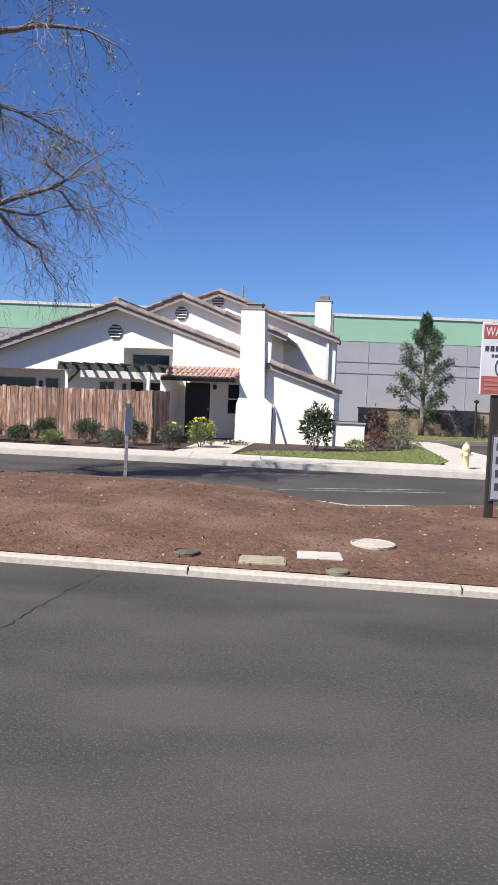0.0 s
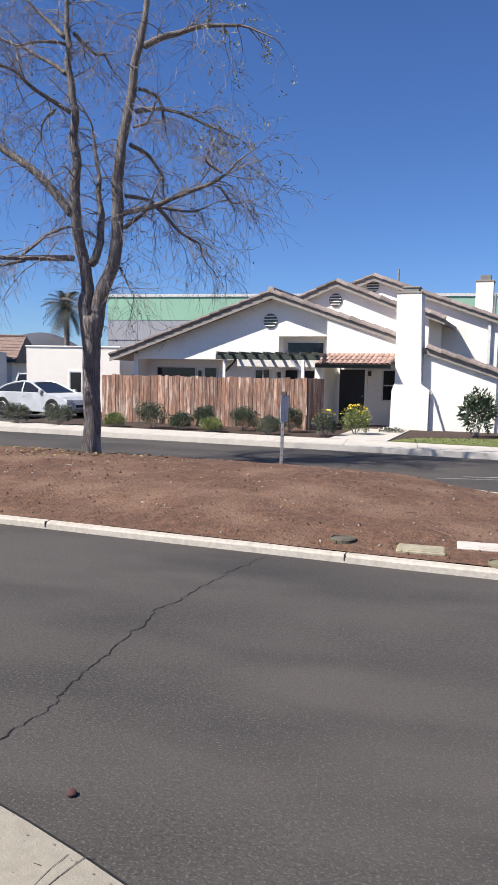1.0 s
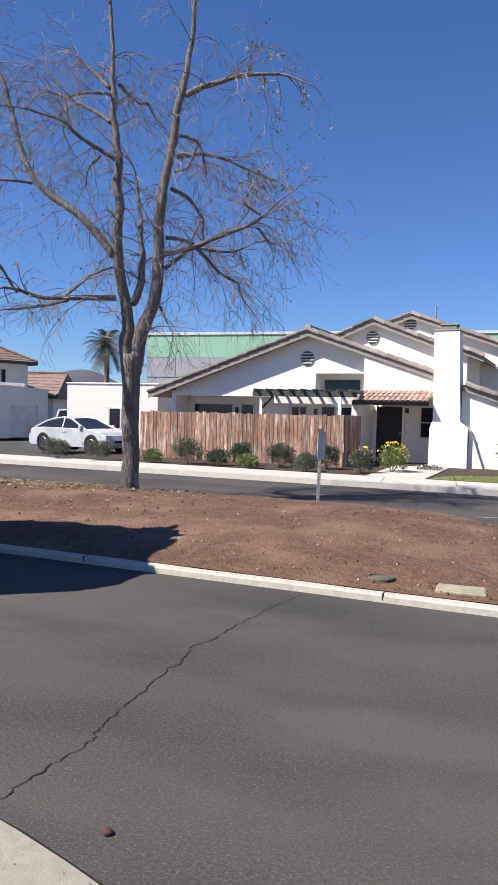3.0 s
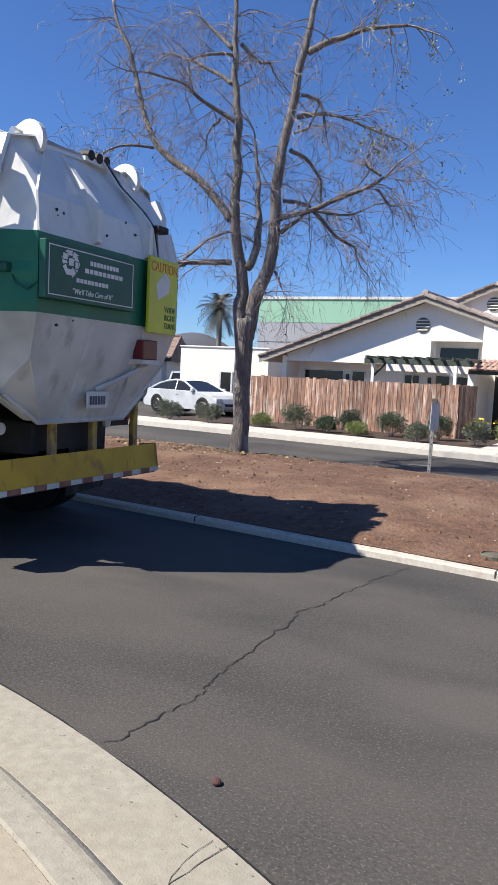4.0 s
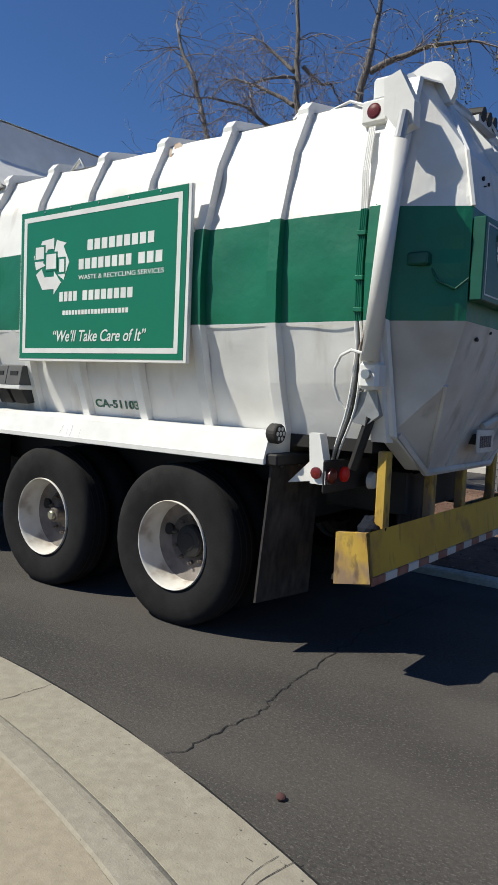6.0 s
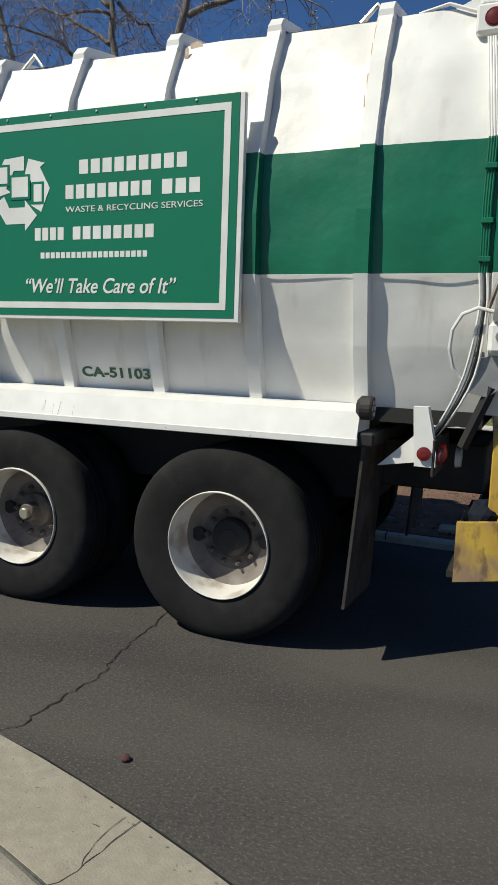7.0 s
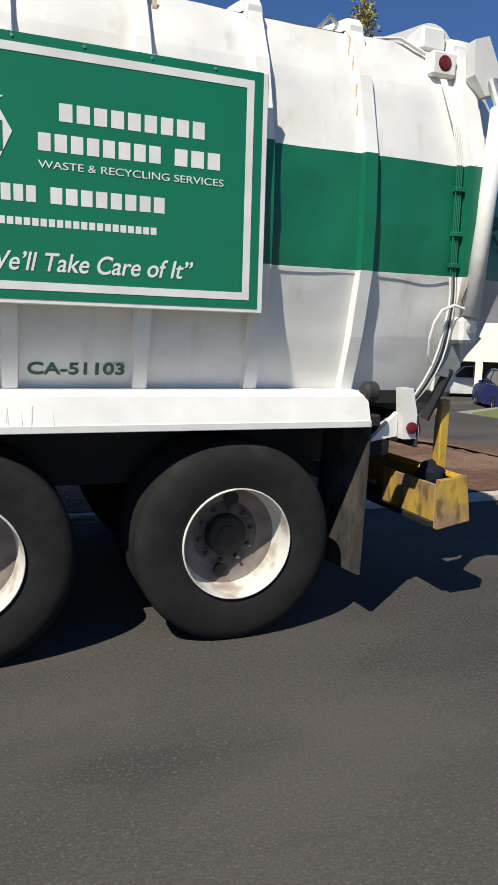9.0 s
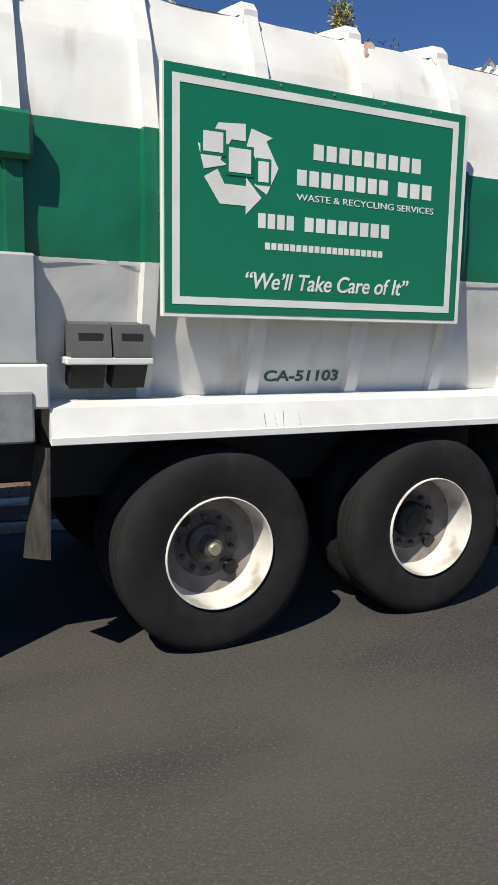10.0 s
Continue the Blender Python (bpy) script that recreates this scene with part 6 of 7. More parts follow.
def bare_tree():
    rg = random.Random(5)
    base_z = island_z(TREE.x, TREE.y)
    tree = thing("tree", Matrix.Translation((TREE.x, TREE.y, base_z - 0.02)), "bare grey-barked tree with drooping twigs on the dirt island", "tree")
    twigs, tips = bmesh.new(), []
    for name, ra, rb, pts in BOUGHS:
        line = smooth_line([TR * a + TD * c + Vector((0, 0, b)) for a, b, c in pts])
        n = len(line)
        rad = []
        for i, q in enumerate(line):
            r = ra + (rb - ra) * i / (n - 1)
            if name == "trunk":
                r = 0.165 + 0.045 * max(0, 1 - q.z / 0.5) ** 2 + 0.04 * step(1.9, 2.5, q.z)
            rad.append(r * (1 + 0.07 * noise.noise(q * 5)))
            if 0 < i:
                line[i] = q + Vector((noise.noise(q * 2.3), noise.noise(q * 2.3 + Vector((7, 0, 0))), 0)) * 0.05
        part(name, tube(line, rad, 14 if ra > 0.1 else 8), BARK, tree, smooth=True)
        if name != "trunk":
            step_i = 2 if name == "limb" else 3
            for i in range(3, n, step_i):
                for rep in range(2 if i > n * 0.4 else 1):
                    d = (line[i] - line[i - 1]).normalized()
                    a = (d * rg.uniform(0.1, 0.9) + Vector((rg.uniform(-1, 1), rg.uniform(-1, 1), rg.uniform(-0.5, 0.8)))).normalized()
                    le = rg.uniform(0.4, 1.35) * (1.0 if name == "limb" else 0.8)
                    grow(twigs, rg, line[i], a, le, max(0.005, min(0.013, rad[i] * 0.35)), 0, tips, -0.7)
            grow(twigs, rg, line[-1], (line[-1] - line[-2]).normalized(), 0.9, rb * 0.9, 0, tips, -0.5)
    tagged(part("twig_spray", twigs, TWIG, tree, "fine drooping twigs"), kind="stuff")
    seeds, leaves = bmesh.new(), bmesh.new()
    for p in tips:
        if rg.random() < 0.03:
            bmesh.ops.create_icosphere(seeds, subdivisions=1, radius=0.016, matrix=Matrix.Translation(p - Vector((0, 0, 0.02))))
        if p.x * TR.x + p.y * TR.y > 1.7 and p.z > 5.2 and rg.random() < 0.5:
            leaf_cloud(leaves, rg, p, 0.07, 0.07, 0.09, 5, 0.03)
    tagged(part("seed_cluster", seeds, SEED, tree, "small dark hanging seed balls"), kind="stuff")
    tagged(part("sprout", leaves, LEAF_YOUNG, tree, "a few yellowish young leaves"), kind="stuff")


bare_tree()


# ---- the far surroundings ----
warehouse = thing("warehouse", pose(0, 58, 0), "large grey warehouse with a pale green band under the roof", "warehouse")
part("wall", box(-24.6, 48, 0, 30, -2.0, 6.15), GREY_WALL, warehouse, "grey tilt-up concrete wall")
part("band", box(-24.6, 48, -0.02, 30, 6.15, 8.1), MINT, warehouse, "pale green painted band")
part("coping", box(-24.8, 48.2, -0.1, 30.1, 8.1, 8.32), FRAME_W, warehouse, "white roof coping")
for z in (3.55, 4.45):
    part("joint", box(-24.6, 48, -0.03, 0.0, z, z + 0.05), mat("joint_line", (0.25, 0.25, 0.27), 0.9), warehouse)
for k in range(9):
    part("joint", box(-22 + k * 8, -21.95 + k * 8, -0.028, 0.0, -1.0, 6.15), GREY_WALL, warehouse)

bw = tagged(new("block_wall"), "tan concrete block wall behind the lawn strip", "wall", kind="structure")
bw.matrix_basis = pose(5.6, 33.9, 0, 0, 0, 9)
part("core", box(0, 34, 0.02, 0.18, -0.6, 1.08), MORTAR, bw)
part("cap", box(-0.05, 34, -0.03, 0.22, 1.08, 1.15, 0.01), BLOCK, bw)
me = None
for r in range(6):
    for k in range(34):
        if me is None:
            ob = part("block", box(0, 0.395, 0, 0.19, 0, 0.192, 0.008), BLOCK, bw)
            me = ob.data
        else:
            ob = new("block", me)
            ob.parent = bw
        ob.location = (k * 0.407 + (0.2 if r % 2 else 0), 0, -0.12 + r * 0.2)


def leafy_tree(x, y, z, h, w, material, label, seed, n, size, stems=1, low=0.18):
    rg = random.Random(seed)
    t = thing("tree", pose(x, y, z), label, "tree")
    crown = bmesh.new()
    part("trunk", tube([(0, 0, -0.1), (0.04, 0, h * 0.2), (-0.03, 0.02, h * 0.55), (0.03, 0, h * 0.95)], [h * 0.03, h * 0.024, h * 0.015, h * 0.004], 10), BARK, t, smooth=True)
    for k in range(34):
        f = low + (1 - low) * (k + rg.random()) / 26
        a = k * 2.4 + rg.uniform(-0.4, 0.4)
        reach = w * 0.5 * math.sin(math.pi * min(1, 0.18 + 0.86 * (f - low) / (1 - low))) ** 0.7 * rg.uniform(0.6, 1.1)
        tipp = Vector((reach * math.cos(a), reach * math.sin(a), min(h, f * h + reach * 0.5)))
        part("limb", tube([(0, 0, f * h * 0.92), tipp * 0.55 + Vector((0, 0, f * h * 0.4)), tipp], [0.03, 0.02, 0.006], 5), BARK, t)
        for q in (0.55, 0.8, 1.0):
            c = Vector((0, 0, f * h * 0.92)).lerp(tipp, q)
            leaf_cloud(crown, rg, c, w * 0.1, w * 0.1, w * 0.13, n // 78, size, 1.8, 0.1)
    tagged(part("crown", crown, material, t), kind="stuff")
    return t


leafy_tree(8.3, 32.8, -0.06, 5.0, 3.1, LEAF_PINE, "upright dark green tree before the block wall", 71, 14000, 0.05, low=0.1)
leafy_tree(13.2, 20.2, -0.5, 12.0, 4.6, LEAF_YOUNG, "tall thinly leaved tree beyond the truck", 72, 1500, 0.07, low=0.45)


def palm(x, y, h):
    rg = random.Random(9)
    t = thing("palm_tree", pose(x, y, -0.3), "dark palm tree with drooping fronds above a low wall", "palm tree")
    part("trunk", tube([(0, 0, 0), (0.1, 0, h * 0.5), (0.05, 0, h)], [0.18, 0.14, 0.16], 10), BARK, t)
    for k in range(52):
        a, e = k * 2.4, rg.uniform(-1.1, 1.35)
        bm = bmesh.new()
        spine = []
        for j in range(7):
            f = j / 6
            spine.append(Vector((0.05 + 1.25 * f * math.cos(a) * math.cos(e), 1.25 * f * math.sin(a) * math.cos(e), h + 1.25 * f * math.sin(e) - 0.45 * f * f)))
        tube(spine, [0.02, 0.018, 0.015, 0.012, 0.01, 0.007, 0.004], 4, bm)
        for j in range(1, 7):
            d = (spine[j] - spine[j - 1]).normalized()
            sd = d.cross(Vector((0, 0, 1))).normalized()
            for s in (1, -1):
                for o in (0.0, 0.5):
                    p = spine[j].lerp(spine[j - 1], o)
                    bm.faces.new([bm.verts.new(p), bm.verts.new(p + d * 0.06), bm.verts.new(p + sd * s * 0.32 + d * 0.16 - Vector((0, 0, 0.12)))])
        part("frond", bm, PALM, t)


palm(-17.55, 35.7, 5.5)

bm = bmesh.new()
rows = []
for j in range(7):
    row = []
    for i in range(121):
        f = i / 120
        h = (25 * math.exp(-((f - 0.507) / 0.085) ** 2) + 15 * math.exp(-((f - 0.3) / 0.17) ** 2) + 7 * math.exp(-((f - 0.8) / 0.2) ** 2) + 1.2 * noise.noise(Vector((f * 14, j, 0)))) * (1 - abs(j - 3) / 3.4) - 2
        row.append((-430 + 400 * f, 330 + 200 * f + (j - 3) * 30, h))
    rows.append(row)
tagged(part("hill", quads(rows, bm), HILL, smooth=True), "scrub hill on the skyline, haze painted in as blue-grey", "hill", kind="structure")

# garages and dwelling at the end of the far street
gar = thing("garage_block", pose(-23.47, 30.65, -0.1, 0, 0, 60), "white flat-roofed garage block with two doors in shade", "garage")
GDEEP = 1.6
# the front wall in pieces round two recessed doors
OPEN = ((0.46, 2.16), (3.13, 4.78))
for u0, u1, z0, z1 in ((0, 0.46, 0, 1.78), (2.16, 3.13, 0, 1.78), (4.78, 5.35, 0, 1.78)):
    part("wall", box(u0, u1, 0, 0.2, z0, z1), GARAGE, gar)
part("wall", prism([(0, 1.78), (5.35, 1.78), (5.35, 2.62), (0, 2.86)], 0, GDEEP, "y"), GARAGE, gar, "white rendered garage wall")
part("wall", box(5.15, 5.35, 0.2, GDEEP, 0, 1.78), GARAGE, gar)
part("parapet", prism([(-0.02, 2.86), (5.38, 2.62), (5.38, 2.69), (-0.02, 2.93)], -0.03, GDEEP + 0.03, "y"), GARAGE, gar)
for u0, u1 in OPEN:
    d = part("garage_door", box(u0, u1, 0.14, 0.19, 0.03, 1.78), GARAGE_D, gar, "plain white garage door")
    part("door_seal", box(u0, u1, 0.12, 0.2, 0.0, 0.03), BLACK, d)
side = thing("garage_block", pose(-27.36, 31.5, -0.1, 0, 0, -14), "white flat-roofed garage wing in full sun", "garage")
part("wall", box(0, 3.95, 0, 5, 0, 3.0), GARAGE, side)
part("vent", box(3.4, 3.65, -0.02, 0.02, 0.45, 0.62), DARKWOOD, side)


def hip_roof(u0, u1, v0, v1, ze, zr, hip, parent, material, label):
    """Two slopes and a hip at the far end, with real thickness at the eaves."""
    m = (v0 + v1) / 2
    bm = bmesh.new()
    e = [bm.verts.new(p) for p in ((u0, v0, ze), (u1, v0, ze), (u1, v1, ze), (u0, v1, ze))]
    r = [bm.verts.new((u0, m, zr)), bm.verts.new((u1 - hip, m, zr))]
    for q in ((e[0], e[1], r[1], r[0]), (e[1], e[2], r[1]), (e[2], e[3], r[0], r[1]), (e[3], e[0], r[0]), (e[3], e[2], e[1], e[0])):
        bm.faces.new(q)
    roof = part("roof", bm, material, parent, label)
    for k in range(7):
        f = (k + 0.5) / 7
        part("course", tube([(u0, v0 + (m - v0) * f, ze + (zr - ze) * f + 0.01), (u1 - hip * f, v0 + (m - v0) * f, ze + (zr - ze) * f + 0.01)], 0.025, 5), material, roof)
    part("hip_ridge", tube([(u1, v0, ze + 0.04), (u1 - hip, m, zr + 0.04), (u0, m, zr + 0.04)], 0.09, 6), material, roof)
    part("fascia", box(u0, u1, v0 - 0.03, v0 + 0.03, ze - 0.2, ze), DARKWOOD, roof)
    part("fascia", box(u1 - 0.03, u1 + 0.03, v0, v1, ze - 0.2, ze), DARKWOOD, roof)
    return roof


ROOF_B = mat("old_roof_tile", (0.27, 0.185, 0.15), 0.9, col2=(0.19, 0.135, 0.115), scale=3, bump=0.02, bscale=12)
dw = thing("house", pose(-29.65, 31.57, -0.1, 0, 0, 60), "two-storey white house with a brown tiled roof, shaded front", "house")
part("wall", box(0, 9.5, 0, 4.2, 0, 4.55), GARAGE, dw)
part("wall", box(0, 6.3, -0.6, 0.1, 0, 4.6), GARAGE, dw)
hip_roof(-1, 9.9, -0.5, 4.6, 4.5, 5.75, 2.4, dw, ROOF_B, "weathered brown tiled roof")
part("porch_slope", prism([(-1.1, 4.55), (1.0, 5.0), (1.0, 4.86), (-1.1, 4.4)], -1, 6.6, "x"), ROOF_B, dw, "brown tiled lower slope")
part("fascia", box(-1, 6.6, -1.13, -1.08, 4.36, 4.52), DARKWOOD, dw)
for u0, u1, v, z0, z1 in ((4.6, 5.7, -0.62, 3.1, 4.15), (7.4, 8.0, -0.02, 2.95, 3.95)):
    w = part("window", box(u0, u1, v - 0.03, v + 0.02, z0, z1), GLASS, dw, "dark window")
    for a, b in ((u0 - 0.06, u0), (u1, u1 + 0.06), ((u0 + u1) / 2 - 0.03, (u0 + u1) / 2 + 0.03)):
        part("frame", box(a, b, v - 0.05, v + 0.01, z0 - 0.05, z1 + 0.05), FRAME_W, w)
    for z in (z0 - 0.05, z1):
        part("frame", box(u0, u1, v - 0.05, v + 0.01, z, z + 0.05), FRAME_W, w)
for u in (6.3, 6.9):
    part("vent_pipe", tube([(u, 0.6, 4.6), (u, 0.6, 5.45)], 0.08, 8), GARAGE, dw)
for u in (2.9, 4.3, 5.4):
    part("skylight", box(u, u + 0.7, 1.5, 2.2, 5.45, 5.85, 0.04), FRAME_W, dw)
low = thing("house", pose(-30.2, 40.4, -0.1, 0, 0, 13.6), "low house with a brown tiled roof behind the wall", "house")
part("wall", box(0, 6.1, 0, 6, 0, 2.5), GARAGE, low)
hip_roof(-1, 6.5, -0.5, 6.5, 2.45, 4.05, 0.3, low, ROOF_B, "brown tiled roof")
mw = thing("garage_block", pose(-16.02, 28.85, -0.1, 0, 0, 0), "long white flat-roofed garage beside the fence", "garage")
part("wall", box(0, 4.35, 0, 1.8, 0, 2.78), GARAGE, mw)
part("parapet", box(-0.04, 4.39, -0.04, 1.84, 2.78, 2.84, 0.01), GARAGE, mw)
w = part("window", box(2.1, 2.6, -0.03, 0.02, 0.85, 1.7), GLASS, mw, "small dark window")
for a, b, c, d in ((2.03, 2.1, 0.79, 1.76), (2.6, 2.67, 0.79, 1.76), (2.1, 2.6, 1.7, 1.76), (2.1, 2.6, 0.79, 0.85)):
    part("frame", box(a, b, -0.05, 0.01, c, d), FRAME_W, w)


# ---- parked cars: x forward ----
def car(m, paint, label, length, width, height, suv):
    c = thing("car", m, label, "car", "parked cars")
    L, W, H = length / 2, width / 2, height
    belt = H * (0.62 if suv else 0.68)
    # side outline of the lower body
    low = [(-L, 0.32), (-L * 0.995, belt * 0.6), (-L * 0.97, belt * 0.85), (-L * 0.9, belt * (1.0 if suv else 0.97)), (-L * 0.6, belt * 1.01), (L * 0.4, belt), (L * 0.62, belt * 0.95), (L * 0.82, belt * 0.86), (L * 0.93, belt * 0.73), (L * 0.985, belt * 0.55), (L, 0.34), (L * 0.95, 0.2), (-L * 0.95, 0.22)]
    sect = []
    for k, (f, dz) in enumerate(((-1, 0.0), (-0.94, 0.02), (0.94, 0.02), (1, 0.0))):
        sc = 0.985 if abs(f) == 1 else 1.0
        sect.append([(x * sc, W * f, z + dz * (1 if z > 0.5 else 0)) for x, z in low])
    bm = quads([s + [s[0]] for s in sect])
    bm.faces.new([bm.verts.new(p) for p in sect[0]])
    bm.faces.new([bm.verts.new(p) for p in sect[-1]][::-1])
    part("body", bm, paint, c, smooth=False)
    # greenhouse: glass below a roof that follows the side outline
    if suv:
        line = [(-0.95, belt), (-0.89, H * 0.93), (-0.8, H * 0.985), (-0.3, H), (0.08, H * 0.98), (0.14, H * 0.95), (0.44, belt)]
    else:
        line = [(-0.84, belt), (-0.58, H * 0.88), (-0.42, H * 0.95), (-0.2, H), (-0.06, H * 0.995), (0.04, H * 0.965), (0.46, belt * 0.985)]
    line = [(x * L, z) for x, z in line]

    def half(z):
        return W * (0.94 - 0.22 * max(0, z - belt) / (H - belt))

    cb = new("cabin")
    cb.parent = c
    for s in (-1, 1):
        bm = bmesh.new()
        bm.faces.new([bm.verts.new((x, s * half(z), z)) for x, z in line])
        part("side_window", bm, GLASS, cb, "dark tinted glass")
        part("roof_rail", tube([(x, s * half(z), z) for x, z in line], 0.04 if not suv else 0.05, 6), paint, cb)
    for i, (p, q) in enumerate(zip(line, line[1:])):
        glass = i in (0, len(line) - 2)
        part("rear_window" if i == 0 else "windscreen" if glass else "roof", quads([[(x, half(z) * f, z + 0.03 * (1 - f * f) * (not glass)) for f in (-1, -0.5, 0, 0.5, 1)] for x, z in (p, q)]), GLASS if glass else paint, cb)
    for s in (-1, 1):
        xm = -L * 0.12
        part("pillar", tube([(xm, W * 0.945 * s, belt), (xm - 0.05, W * 0.725 * s, H * 0.99)], 0.025, 6), paint, c)
        part("mirror", box(L * 0.33, L * 0.4, *sorted((s * W * 0.95, s * W * 1.1)), belt, belt + 0.13, 0.02), paint, c)
        part("headlamp", box(L * 0.86, L * 0.975, *sorted((s * W * 0.6, s * W * 0.99)), belt * 0.62, belt * 0.78, 0.02), WHITELENS, c)
        part("tail_lamp", box(-L * 0.992, -L * 0.93, *sorted((s * W * 0.7, s * W * 1.005)), belt * 0.72, belt * 0.92, 0.02), REDLENS, c)
        part("door_handle", box(-L * 0.1, -L * 0.02, *sorted((s * W * 1.0, s * W * 1.02)), belt * 0.84, belt * 0.88), paint, c)
        part("sill", box(-L * 0.6, L * 0.6, *sorted((s * W * 0.9, s * W * 0.995)), 0.2, 0.27), BLACK, c)
        for x in (-L * 0.6, L * 0.62):
            part("arch", lathe([(0.37, s * W * 0.8), (0.37, s * (W + 0.004)), (0.001, s * (W + 0.004))], "y", 22), BLACK, c).location = (x, 0, 0.33)
            wh = part("wheel", lathe([(0.2, s * (W + 0.012)), (0.31, s * (W + 0.012)), (0.325, s * (W - 0.02)), (0.325, s * (W - 0.2))], "y", 24), RUBBER, c)
            wh.location = (x, 0, 0.325)
            part("rim", lathe([(0.21, s * (W + 0.012)), (0.2, s * (W + 0.02)), (0.19, s * (W - 0.02)), (0.06, s * (W - 0.0)), (0.001, s * (W + 0.006))], "y", 10), STEEL, wh)
    part("number_plate", box(-L * 1.0, -L * 0.985, -0.16, 0.16, belt * 0.6, belt * 0.75), SIGN_WHITE, c)
    part("grille", box(L * 0.96, L * 0.995, -W * 0.5, W * 0.5, belt * 0.42, belt * 0.55), BLACK, c)
    return c


car(pose(-13.3, 25.2, -0.08, 0, 0, -18), CAR_SILVER, "silver two-door coupe parked beside the bushes", 4.25, 1.72, 1.3, False)
car(pose(-21.0, 38.2, -0.1, 0, 0, -60), CAR_WHITE, "white car parked beside the garages", 4.4, 1.75, 1.6, True)
car(pose(29.59, 32.51, road_z(24, 27), 0, 0, 150), CAR_WHITE, "pale grey boxy off-road car parked by a garage", 4.4, 1.9, 1.8, True)
car(pose(26.28, 25.98, road_z(26, 25), 0, 0, 62), CAR_BLUE, "dark blue sport utility car seen from behind", 4.8, 2.0, 1.9, True)

# building, kerb and lawn beyond the truck
eb = thing("house", pose(22.0, 36.5, -1.5, 0, 0, -42), "grey house with shade put into its colours and a white garage wall", "house")
part("wall", box(0, 22, 0, 8, 2.05, 4.2), GARAGE, eb, "white wall over the garage openings")
# solid near-black block: the shade inside the garages is put in as colour
part("wall", box(0, 22, 1.5, 8, 0, 2.1), mat("opening_shade", (0.06, 0.06, 0.065), 0.9), eb, "near-black block painted as the shade inside the garages")
# the upper storey's shade is painted in: its grey is darkened
part("upper_wall", box(0, 22, 2.5, 9, 4.2, 12), mat("upper_shade_grey", (0.14, 0.14, 0.155), 0.9, scale=1), eb, "grey upper storey, darkened in colour for its shade")
part("roof", box(-0.4, 22.4, 2.1, 9.4, 12, 12.25), TILE, eb)
for u in (4, 9, 14, 19):
    part("pier", box(u - 0.2, u + 0.2, 0, 1.5, 0, 2.05), GARAGE, eb)
bm = prism([(17.0, 18.2), (20.8, 16.6), (27.0, 20.9), (24.0, 23.4), (19.2, 21.6)], -1.9, -1.12, "z")
ek = tagged(part("kerb", bm, CONCRETE), "pale kerbed island beside the drive", "kerb", kind="structure")
eg = tagged(part("lawn", prism([(17.9, 18.8), (20.7, 17.5), (25.8, 20.9), (23.6, 22.7), (19.6, 21.0)], -1.3, -1.08, "z"), GRASS), "green lawn on the kerbed island", "lawn", kind="structure")


# ---- small things by the streets ----
hy = thing("fire_hydrant", pose(5.57, 17.42, -0.06), "cream-painted fire hydrant on the pavement corner", "hydrant")
part("flange", lathe([(0.13, 0), (0.13, 0.05), (0.09, 0.06)], "z", 20), CREAM, hy)
part("barrel", lathe([(0.085, 0.05), (0.085, 0.45), (0.1, 0.46), (0.1, 0.5), (0.095, 0.54), (0.06, 0.6), (0.02, 0.62), (0.001, 0.62)], "z", 20), CREAM, hy, smooth=True)
part("top_nut", lathe([(0.03, 0.6), (0.03, 0.66), (0.001, 0.66)], "z", 5), CREAM, hy)
for a in (0, 180, 250):
    part("outlet", tube([(0, 0, 0.38), (0.15 * math.cos(radians(a)), 0.15 * math.sin(radians(a)), 0.38)], [0.05, 0.055], 12), CREAM, hy)

lp = thing("bollard_lamp", pose(10.4, 31.6, -0.06), "black slender garden lamp post", "lamp post")
part("post", tube([(0, 0, 0), (0, 0, 1.62)], 0.045, 8), POST_BROWN, lp)
part("head", lathe([(0.05, 1.6), (0.12, 1.64), (0.12, 1.7), (0.03, 1.76), (0.001, 1.76)], "z", 12), POST_BROWN, lp)
part("post", tube([(0.35, 0, 0), (0.35, 0, 1.05)], 0.04, 8), POST_BROWN, lp)


def steel_post(x, y, h, lean, plate):
    p = thing("sign_post", pose(x, y, island_z(x, y) - 0.03, 0, lean, 0), "thin galvanised steel post standing in the dirt", "sign post", "posts in the dirt")
    part("post", box(-0.03, 0.03, -0.015, 0.015, 0, h, 0.004), GALV, p)
    for k in range(int(h / 0.12)):
        part("hole", box(-0.008, 0.008, -0.0165, -0.0145, 0.08 + k * 0.12, 0.1 + k * 0.12), BLACK, p)
    part("cap", box(-0.055, 0.05, -0.03, 0.03, h - 0.06, h + 0.015, 0.006), mat("rusty_cap", (0.12, 0.09, 0.075), 0.8), p)
    if plate:
        part("plate", prism([(-0.12, h - 0.55), (0.12, h - 0.55), (0.12, h - 0.05), (-0.12, h - 0.05)], -0.03, -0.02, "y"), mat("pale_plate", (0.5, 0.52, 0.55), 0.5), p, "pale blank reflector plate").rotation_euler = (0, 0, 1.1)


steel_post(-2.03, 13.0, 1.38, 1.0, True)
steel_post(-11.3, 14.5, 1.4, -4.0, False)

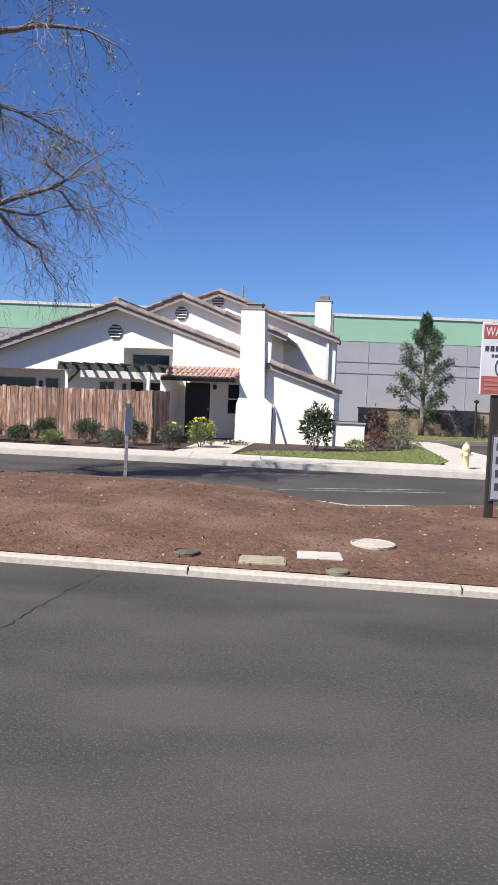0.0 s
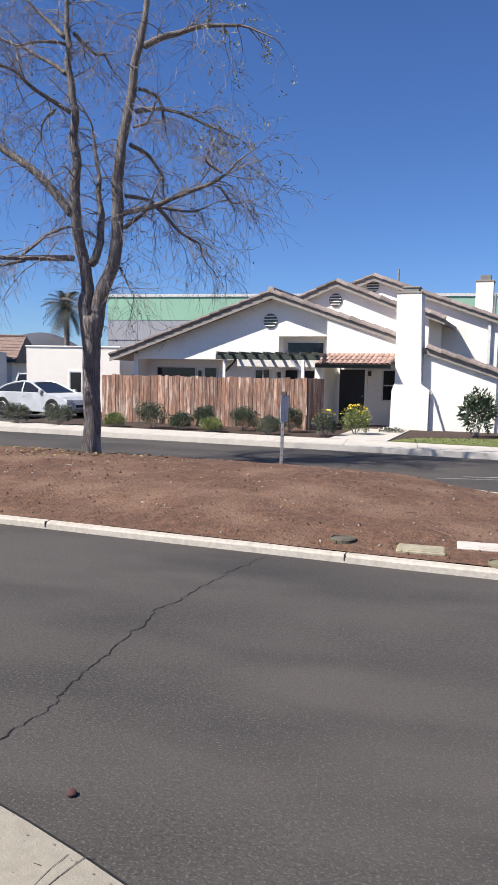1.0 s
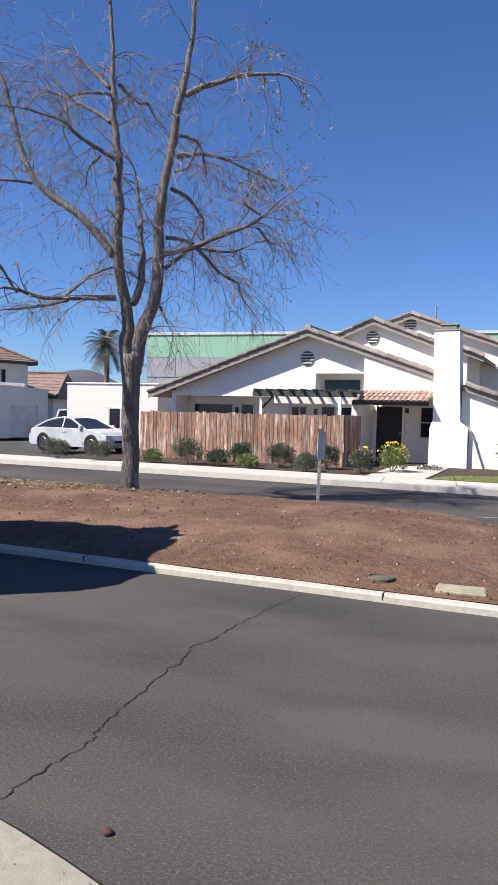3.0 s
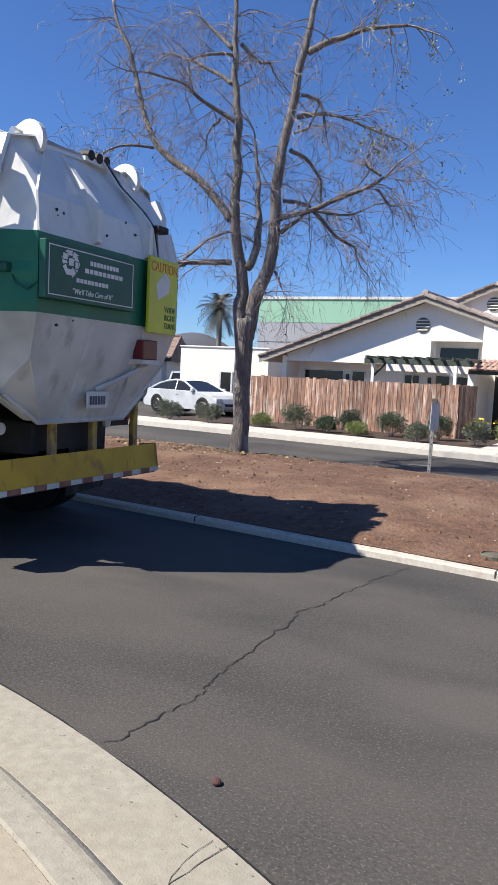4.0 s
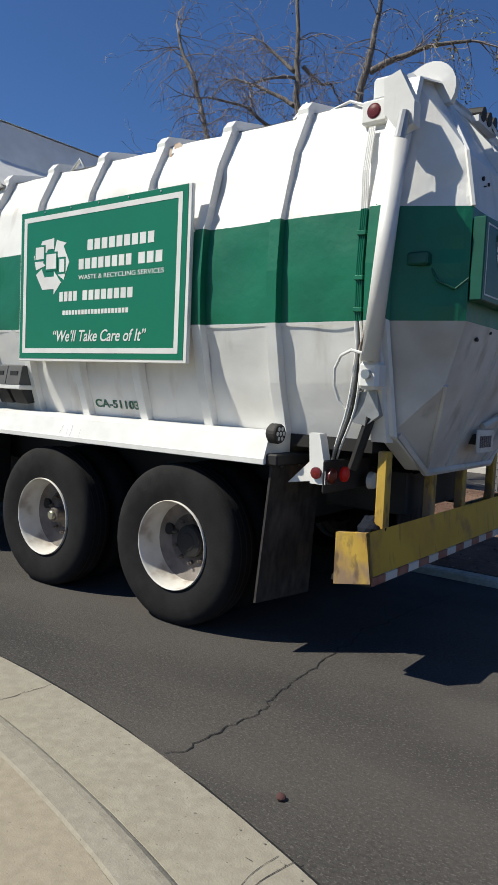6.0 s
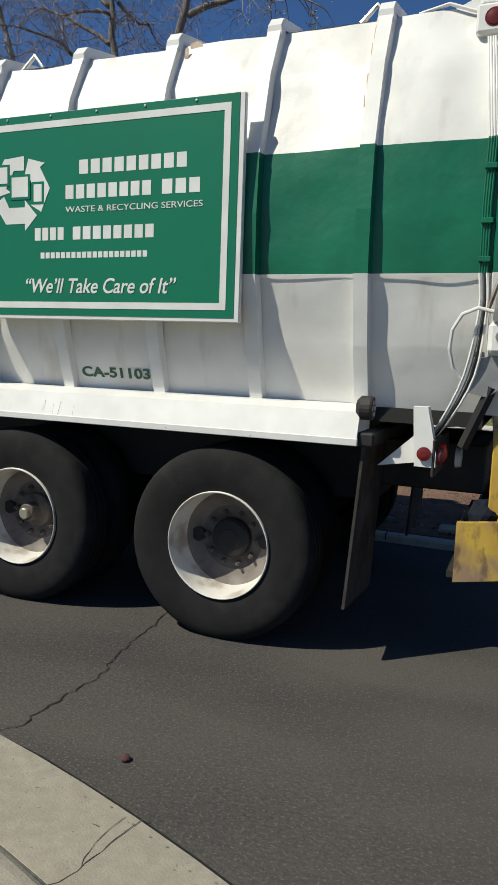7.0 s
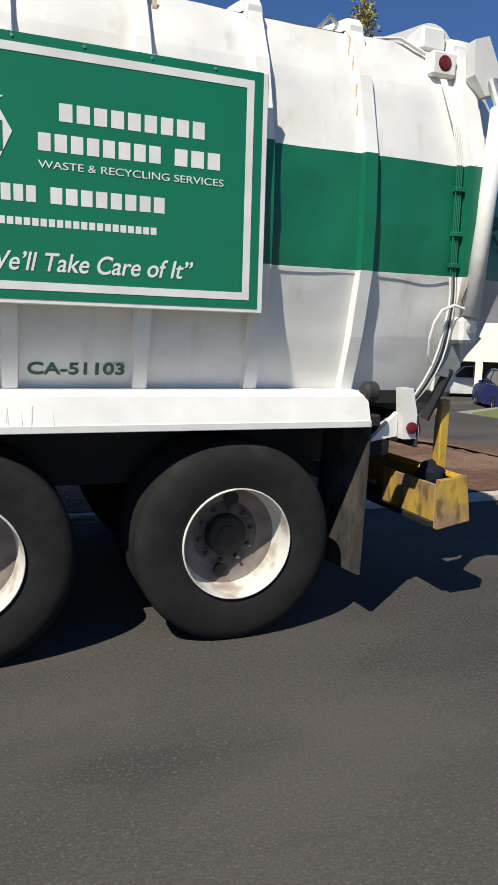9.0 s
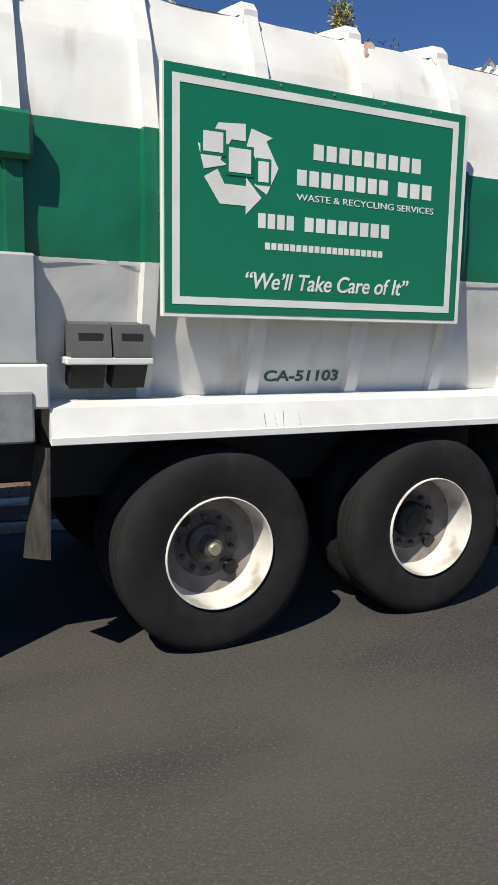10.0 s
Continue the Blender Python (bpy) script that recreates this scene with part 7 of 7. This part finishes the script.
ws = thing("warning_sign", pose(3.45, 9.64, 0.0), "white and red warning sign on a brown post", "sign")
part("post", box(-0.055, 0.055, -0.03, 0.03, -0.1, 2.45, 0.006), POST_BROWN, ws, "dark brown steel post")
bd = part("board", box(-0.24, 0.42, -0.05, -0.035, 1.68, 2.64, 0.01), SIGN_WHITE, ws, "white sign board")
part("red_band", box(-0.215, 0.4, -0.054, -0.05, 2.43, 2.61), SIGN_RED, bd)
part("red_band", box(-0.22, 0.4, -0.054, -0.05, 1.7, 1.93), SIGN_RED, bd)
for k in range(3):
    part("text_bar", box(-0.18, 0.36, -0.057, -0.054, 1.74 + k * 0.06, 1.77 + k * 0.06), mat("faded_print", (0.5, 0.2, 0.17), 0.6), bd)
FRONT = Matrix(((1, 0, 0, 0), (0, 0, -1, 0), (0, 1, 0, 0), (0, 0, 0, 1)))
lettering("warning_word", "WARNING", 0.17, SIGN_WHITE, bd, Matrix.Translation((-0.19, -0.055, 2.46)) @ FRONT, 0.56)
for x0, x1, z0, z1 in ((-0.03, 0.2, 2.37, 2.4), (-0.19, 0.37, 2.26, 2.33), (-0.1, 0.28, 2.18, 2.22)):
    for k in range(8):
        w = (x1 - x0) / 8
        part("text_bar", box(x0 + k * w, x0 + (k + 0.75) * w, -0.053, -0.05, z0, z1), SIGN_DARK, bd)
part("symbol", lathe([(0.17, -0.053), (0.15, -0.054), (0.15, -0.05)], "y", 24), SIGN_DARK, bd).location = (0.12, 0, 2.05)
b2 = part("lower_board", box(-0.02, 0.5, -0.05, -0.035, 0.25, 1.15, 0.03), SIGN_DARK, ws, "dark lower sign board")
part("lower_face", box(0.0, 0.48, -0.054, -0.05, 0.28, 1.12, 0.02), mat("grey_face", (0.4, 0.4, 0.44), 0.5), b2)
for k in range(4):
    part("text_bar", box(0.04, 0.44, -0.057, -0.054, 0.4 + k * 0.18, 0.5 + k * 0.18), SIGN_DARK, b2)


def motions():
    """The truck rolls back; its wheels turn with the way that it makes."""
    rows, turns, way = [], [], 0.0

    def at(t):
        for a, b in zip(TRUCK, TRUCK[1:]):
            if t <= b[0] + 1e-6:
                f = (t - a[0]) / (b[0] - a[0])
                return [a[k] + (b[k] - a[k]) * f for k in (1, 2, 3)]

    ts = sorted({r[0] for r in TRUCK} | {0.25 * k for k in range(41)})
    ts = [t for i, t in enumerate(ts) if i == 0 or t - ts[i - 1] > 0.04]
    last = None
    for t in ts:
        x, y, a = at(t)
        if last:
            way += (x - last[0]) * math.cos(radians(a)) + (y - last[1]) * math.sin(radians(a))
        last = (x, y)
        turns.append((t, way))
    walk(truck, [(t, pose(x, y, 0, 0, 0, a)) for t, x, y, a in TRUCK])
    for w in wheels:
        lx, ly, lz = w.location
        walk(w, [(t, pose(lx, ly, lz, 0, math.degrees(d / 0.525), 0)) for t, d in turns])


motions()
